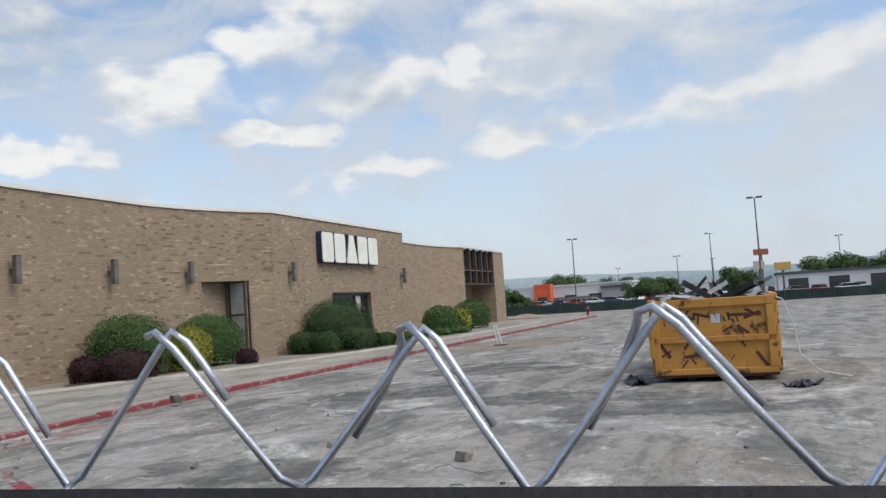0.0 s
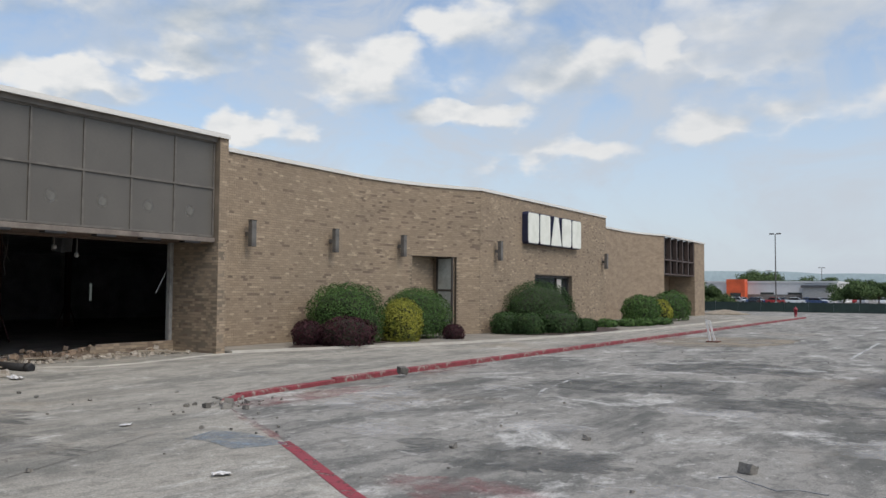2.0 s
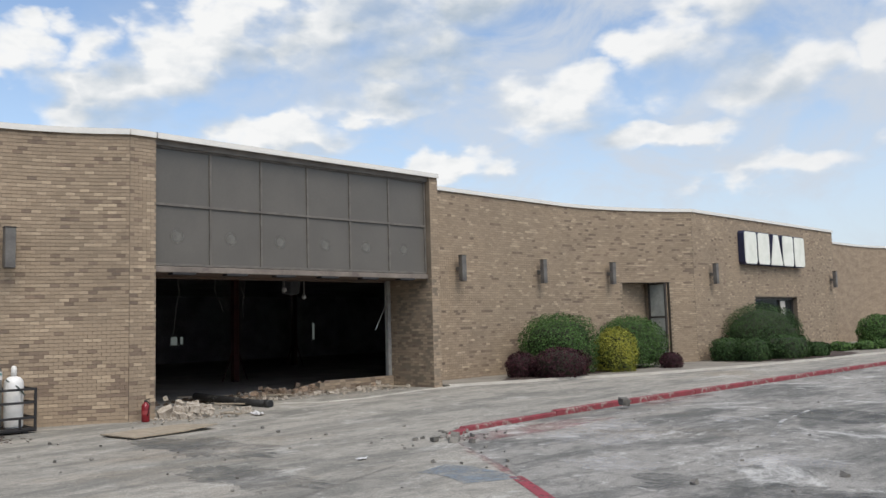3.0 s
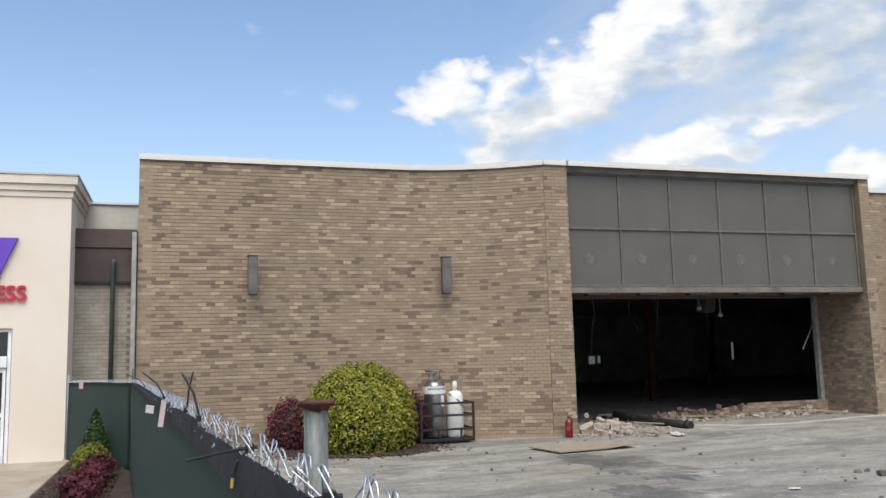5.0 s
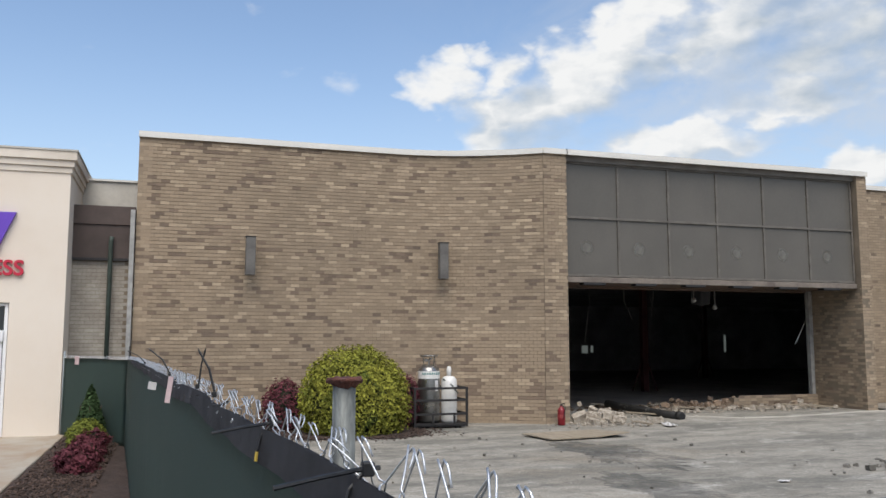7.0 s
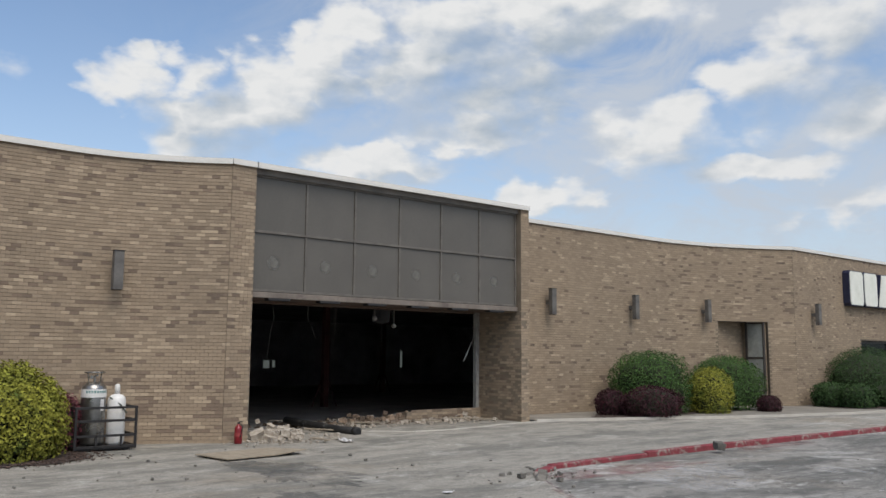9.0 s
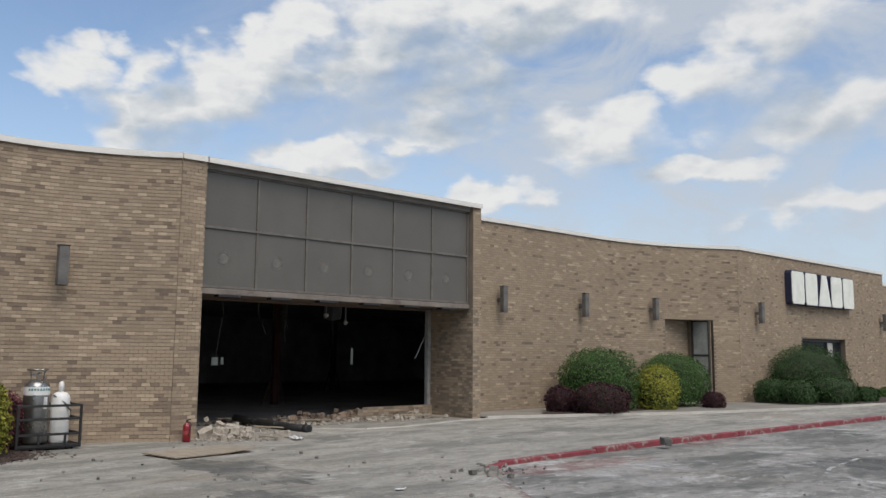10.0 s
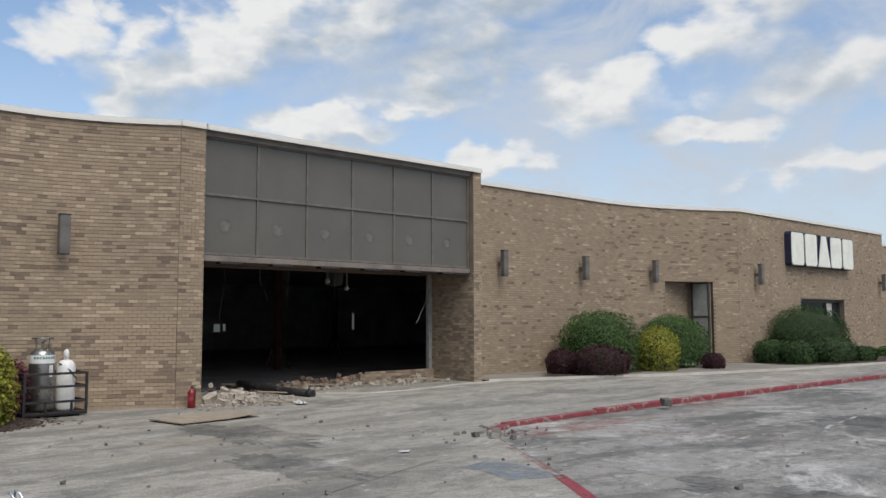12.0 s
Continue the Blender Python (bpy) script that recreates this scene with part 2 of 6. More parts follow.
M_DUST = worn_paint("white_gypsum_dust", (0.58, 0.56, 0.53), (0.48, 0.46, 0.43), 0.42, 1.2, 0.34, 0.8)
M_SOOT = worn_paint("dark_tyre_grime", (0.105, 0.105, 0.098), (0.13, 0.128, 0.118), 0.50, 0.9, 0.34, 0.75)
M_JOINT = mat("dirty_joint", (0.15, 0.135, 0.115), 0.95, vary=0.3, scale=2, fine=30, stain=(0.24, 0.22, 0.19), stain_scale=1.5, stain_at=(0.5, 0.6))
M_THINDIRT = worn_paint("thin_sandy_dirt", (0.33, 0.275, 0.20), (0.29, 0.235, 0.165), 0.60, 0.5, 0.4, 0.85)
M_DIRT = mat("sandy_dirt", (0.33, 0.275, 0.20), 0.95, vary=0.2, scale=1.5, fine=30, bump=0.4)
M_MORTAR = mat("mortar", (0.245, 0.195, 0.142), 0.95, vary=0.12, scale=1.0, fine=40, bump=0.3)
BRICKS = [mat("brick_tan", (0.305, 0.232, 0.158), 0.9, vary=0.10, scale=0.45, fine=30, bump=0.25, tint=(0.268, 0.207, 0.145), island=0.11),
          mat("brick_buff", (0.395, 0.308, 0.212), 0.9, vary=0.12, scale=0.8, fine=30, bump=0.3, tint=(0.345, 0.268, 0.188), island=0.13),
          mat("brick_brown", (0.208, 0.150, 0.106), 0.9, vary=0.14, scale=0.8, fine=30, bump=0.3, tint=(0.16, 0.12, 0.09), island=0.14)]
M_FARBRICK = mat("far_brick", (0.30, 0.228, 0.155), 0.9, vary=0.2, scale=1.2, fine=6, bump=0.2, tint=(0.22, 0.165, 0.115), stretch=(1, 1, 3))
M_COPING = mat("coping_metal", (0.68, 0.66, 0.61), 0.5, vary=0.05, scale=1.5, fine=20, bump=0.05, tint=(0.64, 0.62, 0.57))
M_PANEL = mat("dusty_spandrel_glass", (0.103, 0.094, 0.081), 0.36, vary=0.05, scale=0.9, fine=15, bump=0.01, tint=(0.120, 0.110, 0.095), spec=0.42)
# pale colour for the glare of lamps behind the glass
M_MARK = mat("painted_lamp_glare", (0.21, 0.20, 0.175), 0.45, vary=0.05, scale=6, fine=20, bump=0.0)


def fade_round(ma, radius):
    """Painted glare fades out from the middle of the disc to its rim."""
    nt = ma.node_tree
    tc, ln, f = nt.nodes.new("ShaderNodeTexCoord"), nt.nodes.new("ShaderNodeVectorMath"), nt.nodes.new("ShaderNodeMapRange")
    ln.operation, f.interpolation_type = "LENGTH", "SMOOTHSTEP"
    nt.links.new(tc.outputs["Object"], ln.inputs[0])
    nt.links.new(ln.outputs["Value"], f.inputs[0])
    for k, v in enumerate((radius, radius * 0.35, 0.0, 0.75)):
        f.inputs[k + 1].default_value = v
    nt.links.new(f.outputs[0], nt.nodes["Principled BSDF"].inputs["Alpha"])


fade_round(M_MARK, 0.23)
M_DOORGREY = mat("pale_grey_door", (0.34, 0.35, 0.31), 0.6, vary=0.06, scale=2, fine=20, bump=0.05)
M_BRONZE = mat("bronze_frame", (0.055, 0.048, 0.042), 0.5, vary=0.1, scale=3, fine=30, bump=0.05)
M_FRAME = mat("taupe_glazing_frame", (0.150, 0.135, 0.115), 0.55, vary=0.1, scale=3, fine=30, bump=0.05)
# rusty brown, darkened further to carry the shade under the soffit
M_UNDER = mat("rusty_board_shade_darkened", (0.105, 0.08, 0.066), 0.9, vary=0.3, scale=1.5, fine=20, bump=0.2, tint=(0.14, 0.085, 0.06))
M_FASCIA = mat("taupe_fascia", (0.19, 0.17, 0.148), 0.6, vary=0.08, scale=1.5, fine=20, bump=0.05)
M_SOFFIT = mat("soffit_board", (0.22, 0.185, 0.155), 0.85, vary=0.15, scale=1.3, fine=20, bump=0.1, stain=(0.10, 0.08, 0.07), stain_scale=1.2, stain_at=(0.55, 0.65))
M_SCONCE = mat("sconce_metal", (0.14, 0.13, 0.118), 0.55, vary=0.08, scale=4, fine=30, bump=0.05)
M_DARK = mat("dark_interior", (0.62, 0.61, 0.61), 0.95, vary=0.25, scale=0.7, fine=12, bump=0.1)
M_INFLOOR = mat("dusty_interior_floor", (0.46, 0.43, 0.39), 0.9, vary=0.25, scale=0.6, fine=14, bump=0.2, stain=(0.28, 0.25, 0.21), stain_scale=0.8, stain_at=(0.58, 0.7))
M_REDSTEEL = mat("red_primer_steel", (0.10, 0.023, 0.02), 0.7, vary=0.2, scale=3, fine=30)
M_SIGN = mat("white_sign_face", (0.78, 0.78, 0.70), 0.45, vary=0.04, scale=2, fine=20, bump=0.03, tint=(0.66, 0.67, 0.58))
M_NAVY = mat("navy_sign_return", (0.018, 0.022, 0.06), 0.5, vary=0.1, scale=3, fine=20)
M_STUCCO = mat("cream_stucco", (0.74, 0.66, 0.565), 0.9, vary=0.04, scale=0.6, fine=70, bump=0.25, tint=(0.70, 0.61, 0.51))
M_CORNICE = mat("cornice_plaster", (0.70, 0.63, 0.54), 0.85, vary=0.04, scale=1, fine=60, bump=0.15, tint=(0.55, 0.48, 0.40))
M_WHITEFRAME = mat("white_door_frame", (0.82, 0.83, 0.84), 0.4, vary=0.04, scale=3, fine=30, bump=0.03, tint=(0.66, 0.67, 0.68))
M_STOREGLASS = mat("dark_store_glass", (0.028, 0.032, 0.034), 0.08, vary=0.1, scale=1.5, fine=4, bump=0.0, spec=0.7)
M_GREYBRICK = mat("pale_grey_brick", (0.36, 0.33, 0.28), 0.9, vary=0.12, scale=2, fine=25, bump=0.3, tint=(0.26, 0.23, 0.195), island=0.1)
M_BROWNMETAL = mat("brown_metal_fascia", (0.085, 0.058, 0.048), 0.6, vary=0.06, scale=1, fine=15, bump=0.05)
M_PALEMETAL = mat("pale_metal_siding", (0.55, 0.52, 0.46), 0.6, vary=0.05, scale=1, fine=20, bump=0.05)
M_GREENPIPE = mat("green_pipe", (0.055, 0.075, 0.06), 0.6, vary=0.1, scale=5, fine=40)
M_GREYPIPE = mat("grey_downspout", (0.38, 0.37, 0.35), 0.5, vary=0.08, scale=5, fine=40)
M_FABRIC = mat("green_privacy_screen", (0.060, 0.098, 0.085), 0.8, vary=0.5, scale=0.8, fine=400, bump=0.5, bump_dist=0.002, tint=(0.075, 0.115, 0.10))
M_HEM = mat("black_hem", (0.035, 0.035, 0.041), 0.75, vary=0.3, scale=6, fine=300, bump=0.4, bump_dist=0.002)
M_WIRE = mat("galvanised_wire", (0.62, 0.64, 0.67), 0.36, metal=0.8, vary=0.12, scale=60, fine=700, bump=0.15, bump_dist=0.001, tint=(0.42, 0.44, 0.47))
M_TIE = mat("black_nylon", (0.012, 0.012, 0.013), 0.45, vary=0.1, scale=30, fine=300, bump=0.1)
M_OLDPOST = mat("stained_galvanised_pipe", (0.15, 0.16, 0.152), 0.6, metal=0.2, vary=0.5, scale=14, fine=90, bump=0.2, tint=(0.09, 0.092, 0.086), stain=(0.10, 0.06, 0.045), stain_scale=9, stain_at=(0.58, 0.68), stretch=(1, 1, 0.25))
M_GALV = mat("galvanised_post", (0.25, 0.275, 0.275), 0.6, metal=0.15, vary=0.12, scale=12, fine=90, bump=0.1, tint=(0.24, 0.27, 0.28))
M_RUST = mat("rust", (0.13, 0.045, 0.03), 0.9, vary=0.35, scale=20, fine=120, bump=0.5, tint=(0.07, 0.03, 0.025))
M_TAG = mat("white_tag", (0.7, 0.68, 0.66), 0.6, vary=0.04, scale=8, fine=60, bump=0.02)
M_PINK = mat("pink_tag", (0.66, 0.50, 0.50), 0.6, vary=0.05, scale=8, fine=60, bump=0.02)
M_DUMP = mat("worn_yellow_paint", (0.54, 0.265, 0.05), 0.65, vary=0.12, scale=1.2, fine=20, bump=0.15, tint=(0.42, 0.19, 0.03),
             stain=(0.055, 0.028, 0.018), stain_scale=2.6, stain_at=(0.555, 0.63))
M_SCRAP = mat("dark_scrap_steel", (0.035, 0.035, 0.037), 0.7, vary=0.3, scale=2, fine=20)
M_SHEET = mat("grey_scrap_sheet", (0.33, 0.33, 0.33), 0.5, metal=0.3, vary=0.2, scale=1.5, fine=15)
M_STEEL = mat("brushed_steel", (0.33, 0.32, 0.30), 0.30, metal=0.9, vary=0.08, scale=4, fine=60, bump=0.05)
M_WHITETANK = mat("white_tank_paint", (0.74, 0.73, 0.70), 0.4, vary=0.04, scale=4, fine=40, bump=0.03, tint=(0.62, 0.60, 0.56))
M_BLACKRACK = mat("black_rack_steel", (0.02, 0.018, 0.018), 0.6, vary=0.2, scale=6, fine=50)
M_TEAL = mat("teal_band", (0.12, 0.30, 0.28), 0.5, vary=0.05, scale=10, fine=50, bump=0.02)
M_RED = mat("red_extinguisher", (0.24, 0.013, 0.02), 0.35, vary=0.06, scale=8, fine=50, bump=0.02)
M_RUBBLE = mat("broken_masonry", (0.42, 0.375, 0.31), 0.95, vary=0.2, scale=3, fine=30, bump=0.5, tint=(0.22, 0.18, 0.14), each=0.35, island=0.3)
M_STONE = mat("dusty_grey_stone", (0.21, 0.195, 0.17), 0.95, vary=0.25, scale=6, fine=40, bump=0.5, tint=(0.13, 0.12, 0.105), each=0.45)
M_HEAP = mat("crushed_brick_dirt", (0.20, 0.155, 0.11), 0.95, vary=0.4, scale=4, fine=40, bump=0.9, bump_dist=0.03, tint=(0.11, 0.08, 0.06), stain=(0.38, 0.33, 0.27), stain_scale=7, stain_at=(0.55, 0.62))
M_FRAGMENT = mat("brick_fragment", (0.30, 0.22, 0.15), 0.95, vary=0.2, scale=5, fine=40, bump=0.5, tint=(0.16, 0.11, 0.08), each=0.5)
M_PLY = mat("weathered_plywood", (0.36, 0.30, 0.22), 0.85, vary=0.1, scale=2, fine=40, bump=0.15, stretch=(1, 6, 1))
M_BLACKPIPE = mat("scorched_pipe", (0.022, 0.021, 0.02), 0.7, vary=0.3, scale=3, fine=30, stain=(0.16, 0.155, 0.145), stain_scale=2.0, stain_at=(0.6, 0.68))
M_ORANGE = mat("orange_panel", (0.75, 0.12, 0.035), 0.6, vary=0.04, scale=0.3, fine=4, bump=0.0)
M_FARWALL = mat("far_store_wall", (0.68, 0.67, 0.65), 0.9, vary=0.06, scale=0.1, fine=2, bump=0.0, tint=(0.56, 0.55, 0.54))
M_FARROOF = mat("far_dark_roof", (0.10, 0.10, 0.105), 0.9, vary=0.1, scale=0.2, fine=2, bump=0.0)
M_FARGREEN = mat("far_green_screen", (0.03, 0.05, 0.042), 0.9, vary=0.2, scale=0.3, fine=6, bump=0.0)
# distance haze is mixed into the hill colour as a pale blue-grey
M_HILL = mat("haze_tinted_hill", (0.27, 0.34, 0.35), 1.0, vary=0.1, scale=0.01, fine=0.1, bump=0.0, tint=(0.31, 0.38, 0.40))
M_TYRE = mat("tyre_rubber", (0.02, 0.02, 0.02), 0.9, vary=0.1)
M_CARGLASS = mat("car_glass", (0.02, 0.024, 0.028), 0.1, vary=0.05, bump=0.0)
M_BARK = mat("bark", (0.09, 0.065, 0.045), 0.95, vary=0.3, scale=6, fine=40, bump=0.6)


def leaf_mat(name, a, b, c):
    return mat(name, a, 0.75, vary=0.12, scale=1.6, fine=25, bump=0.0, tint=b, stain=c, stain_scale=2.2, stain_at=(0.56, 0.64), island=0.5, spec=0.12)


LEAF_GREEN = leaf_mat("green_leaves", (0.066, 0.118, 0.034), (0.050, 0.095, 0.029), (0.095, 0.155, 0.045))
LEAF_YEW = leaf_mat("dark_yew_leaves", (0.042, 0.076, 0.026), (0.034, 0.063, 0.023), (0.056, 0.094, 0.031))
LEAF_YELLOW = leaf_mat("yellow_green_leaves", (0.27, 0.262, 0.042), (0.18, 0.19, 0.034), (0.085, 0.11, 0.024))
LEAF_MAROON = leaf_mat("maroon_leaves", (0.050, 0.020, 0.024), (0.034, 0.016, 0.019), (0.064, 0.022, 0.026))
LEAF_CRIMSON = leaf_mat("crimson_leaves", (0.145, 0.042, 0.055), (0.10, 0.034, 0.042), (0.08, 0.045, 0.032))
LEAF_CONE = leaf_mat("spruce_needles", (0.045, 0.075, 0.030), (0.032, 0.058, 0.025), (0.065, 0.095, 0.035))
LEAF_LIME = leaf_mat("lime_leaves", (0.19, 0.21, 0.04), (0.14, 0.165, 0.032), (0.09, 0.11, 0.026))
# dark inner foliage, with the shade between the leaves put into its colour
M_INNER = mat("inner_foliage_shade", (0.030, 0.036, 0.018), 0.95, vary=0.3, scale=6, fine=40, bump=0.4)
LEAF_FAR = leaf_mat("far_tree_leaves", (0.080, 0.120, 0.045), (0.062, 0.096, 0.038), (0.10, 0.14, 0.05))


# ---- mesh helpers ----
def finish(bm, name, material, smooth=False):
    bmesh.ops.recalc_face_normals(bm, faces=bm.faces)
    me = bpy.data.meshes.new(name)
    bm.to_mesh(me)
    bm.free()
    for x in (material if isinstance(material, (list, tuple)) else [material]):
        me.materials.append(x)
    if smooth:
        for p in me.polygons:
            p.use_smooth = True
    return me


def part(name, bm, material, parent=None, label="", smooth=False, at=None):
    ob = new(name, finish(bm, name, material, smooth))
    if at is not None:
        ob.matrix_basis = at
    if parent is not None:
        ob.parent = parent
    if label:
        ob["label"] = label
    return ob


def thing(name, at, label, category, group="", kind=""):
    ob = new(name)
    ob.empty_display_size = 0.2
    ob.matrix_basis = at if isinstance(at, Matrix) else pose(*at)
    return tagged(ob, label, category, group, kind)


def add_box(bm, x0, x1, y0, y1, z0, z1, m=None, bevel=0.0):
    v = [bm.verts.new((x, y, z)) for x in (x0, x1) for y in (y0, y1) for z in (z0, z1)]
    fs = [bm.faces.new([v[i] for i in q]) for q in ((0, 1, 3, 2), (4, 6, 7, 5), (0, 4, 5, 1), (2, 3, 7, 6), (0, 2, 6, 4), (1, 5, 7, 3))]
    if bevel:
        es = list({e for f in fs for e in f.edges})
        r = bmesh.ops.bevel(bm, geom=es, offset=bevel, segments=1, affect="EDGES")
        v = list({w for f in r["faces"] for w in f.verts} | {w for w in v if w.is_valid})
    if m is not None:
        bmesh.ops.transform(bm, matrix=m, verts=[w for w in v if w.is_valid])
    return bm


def box(*a, **k):
    return add_box(bmesh.new(), *a, **k)


def add_tube(bm, pts, r, n=8, cap=True):
    """A round bar along the points; r may be one radius or one for each point."""
    pts = [Vector(p) for p in pts]
    rs = r if isinstance(r, (list, tuple)) else [r] * len(pts)
    rings, up = [], None
    for i, p in enumerate(pts):
        d = (pts[min(i + 1, len(pts) - 1)] - pts[max(i - 1, 0)]).normalized()
        if up is None:
            up = d.orthogonal().normalized()
        up = (up - d * up.dot(d)).normalized()
        side = d.cross(up)
        rings.append([bm.verts.new(p + (up * math.cos(2 * math.pi * k / n) + side * math.sin(2 * math.pi * k / n)) * rs[i]) for k in range(n)])
    for a, b in zip(rings, rings[1:]):
        for k in range(n):
            bm.faces.new((a[k], a[(k + 1) % n], b[(k + 1) % n], b[k]))
    if cap:
        bm.faces.new(rings[0][::-1])
        bm.faces.new(rings[-1])
    return bm


def tube(*a, **k):
    return add_tube(bmesh.new(), *a, **k)


def add_lathe(bm, prof, n=20, at=(0, 0, 0)):
    """A turned body from (radius, height) pairs."""
    rings = [[bm.verts.new((at[0] + r * math.cos(2 * math.pi * k / n), at[1] + r * math.sin(2 * math.pi * k / n), at[2] + z)) for k in range(n)] for r, z in prof]
    for a, b in zip(rings, rings[1:]):
        for k in range(n):
            bm.faces.new((a[k], a[(k + 1) % n], b[(k + 1) % n], b[k]))
    bm.faces.new(rings[0][::-1])
    bm.faces.new(rings[-1])
    return bm


def lathe(*a, **k):
    return add_lathe(bmesh.new(), *a, **k)


def add_prism(bm, poly, h, m=None):
    """A flat polygon in x, z given depth h along y."""
    a = [bm.verts.new((x, 0, z)) for x, z in poly]
    b = [bm.verts.new((x, h, z)) for x, z in poly]
    bm.faces.new(a)
    bm.faces.new(b[::-1])
    for i in range(len(a)):
        j = (i + 1) % len(a)
        bm.faces.new((a[j], a[i], b[i], b[j]))
    if m is not None:
        bmesh.ops.transform(bm, matrix=m, verts=a + b)
    return bm


def structure(ob, label, category):
    return tagged(ob, label, category, kind="structure")


# ---- ground and paving ----
def sheet(name, rows, material, label, category, z=None):
    """A paved sheet from cross rows of points."""
    bm = bmesh.new()
    vs = [[bm.verts.new(p) for p in r] for r in rows]
    for a, b in zip(vs, vs[1:]):
        for i in range(len(a) - 1):
            bm.faces.new((a[i], a[i + 1], b[i + 1], b[i]))
    return structure(part(name, bm, material), label, category)


def ease(a, b, v):
    u = min(1, max(0, (v - a) / (b - a)))
    return u * u * (3 - 2 * u)


def walk_z(y):
    return 0.008 + 0.095 * ease(9.0, 15.0, y)


def lerp_table(tab, v):
    for (a, b), (c, d) in zip(tab, tab[1:]):
        if v <= c:
            return b + (d - b) * max(0, (v - a)) / (c - a)
    return tab[-1][1]


EDGE = [(-3, 9.5), (0.2, 4.2), (4.0, -1.8), (6.6, -5.8), (8.2, -8.0), (9.0, -9.2), (10.4, -11.5), (11.4, -12.3), (13, -12.45), (17, -12.55), (80, -12.5)]
BED = [(18.5, -19.6), (21.5, -18.6), (24.5, -17.4), (27, -16.6), (31, -15.9), (37, -15.3), (44, -14.9), (66, -14.9)]

bm = bmesh.new()
bmesh.ops.create_grid(bm, x_segments=40, y_segments=40, size=2600)
structure(part("ground", bm, M_ASPHALT, at=pose(0, 1200, 0)), "grey dusty worn asphalt of a large parking lot", "ground")

rows = []
y = -2.0
while y < 80.01:
    xe = lerp_table(EDGE, y) + 0.03
    rows.append([(-22.2 + (xe + 22.2) * i / 14, y, walk_z(y) + 0.012 * 0.3 * noise.noise((i * 0.7, y * 0.3, 0)) * (0 < i < 14)) for i in range(15)])
    y += 0.5
sheet("pavement", rows, M_WALK, "worn concrete walk and apron before the store", "pavement")
bm = bmesh.new()
add_box(bm, -22.2, -12.47, -1.9, 80, -0.3, -0.02)
structure(part("pavement_base", bm, M_WALK), "concrete base under the walk", "pavement")

rows = []
y = 18.5
while y < 66.1:
    xe = lerp_table(BED, y)
    rows.append([(-22.4 + (xe + 22.4) * i / 8, y, 0.15 + 0.015 * noise.noise((i, y * 0.6, 3))) for i in range(9)])
    y += 0.75
sheet("planting_bed", rows, M_BED, "tan concrete and soil bed along the brick wall", "pavement")
bm = bmesh.new()
pts = [(lerp_table(BED, 18.5 + i * 0.5), 18.5 + i * 0.5) for i in range(96)]
for (xa, ya), (xb, yb) in zip(pts, pts[1:]):
    m = pose((xa + xb) / 2, (ya + yb) / 2, 0, 0, 0, -math.degrees(math.atan2(xb - xa, yb - ya)))
    add_box(bm, -0.07, 0.07, -0.27, 0.27, 0.0, 0.18, m)
structure(part("bed_edging", bm, M_EDGING), "pale concrete edging of the planting bed", "trim")

bm = bmesh.new()
lip = [(-19.6, 18.75), (-19.45, 17.2), (-19.05, 15.6), (-18.88, 14.6), (-19.0, 13.5), (-19.85, 12.7), (-21.2, 12.05)]
for (xa, ya), (xb, yb) in zip(lip, lip[1:]):
    d = math.hypot(xb - xa, yb - ya)
    add_box(bm, -0.05, d + 0.05, -0.05, 0.05, 0.0, walk_z((ya + yb) / 2) + 0.022, Matrix.Translation((xa, ya, 0)) @ Matrix.Rotation(math.atan2(yb - ya, xb - xa), 4, "Z"))
structure(part("threshold_edging", bm, M_EDGING), "thin pale concrete edging curving across the threshold", "trim")

# red painted kerb, stone by stone, with a broken corner
kerb = structure(new("kerb"), "red painted concrete kerb, chipped and worn", "kerb")
rnd = random.Random(5)
y = 11.5
while y < 79:
    n = min(3.0, 79 - y)
    x0, x1 = lerp_table(EDGE, y), lerp_table(EDGE, y + n)
    m = pose((x0 + x1) / 2, y + n / 2, 0, rnd.uniform(-0.15, 0.15), rnd.uniform(-0.8, 0.8), -math.degrees(math.atan2(x1 - x0, n)))
    part("kerb_stone", box(-0.08, 0.085, -n / 2 + 0.006, n / 2 - 0.006, -0.06, walk_z(y + 1) + 0.022, bevel=0.02), M_KERB, kerb, at=m)
    y += n
corner = [(-12.2, 11.45), (-12.05, 11.05), (-11.8, 10.7), (-11.45, 10.4)]
for i in range(3):
    (xa, ya), (xb, yb) = corner[i], corner[i + 1]
    m = pose((xa + xb) / 2, (ya + yb) / 2, 0, rnd.uniform(-3, 3), rnd.uniform(-6, 6), -math.degrees(math.atan2(xb - xa, yb - ya)))
    part("kerb_stone", box(-0.09, 0.09, -0.22, 0.22, -0.04, 0.075, bevel=0.02), M_KERB if i < 2 else M_RUBBLE, kerb, at=m)


def painted(name, pts, w, material, label, z=0.006):
    """A painted line on the ground along the points."""
    bm = bmesh.new()
    prev = None
    for i, (x, y) in enumerate(pts):
        a, b = pts[max(i - 1, 0)], pts[min(i + 1, len(pts) - 1)]
        d = Vector((b[0] - a[0], b[1] - a[1])).normalized()
        zz = z if callable(z) is False else z(x, y)
        cur = (bm.verts.new((x - d.y * w / 2, y + d.x * w / 2, zz)), bm.verts.new((x + d.y * w / 2, y - d.x * w / 2, zz)))
        if prev:
            bm.faces.new((prev[0], prev[1], cur[1], cur[0]))
        prev = cur
    return structure(part(name, bm, material), label, "road marking")


def apron_edge(y0, y1, n, dx=0.0):
    return [(lerp_table(EDGE, y0 + (y1 - y0) * i / n) + dx, y0 + (y1 - y0) * i / n) for i in range(n + 1)]


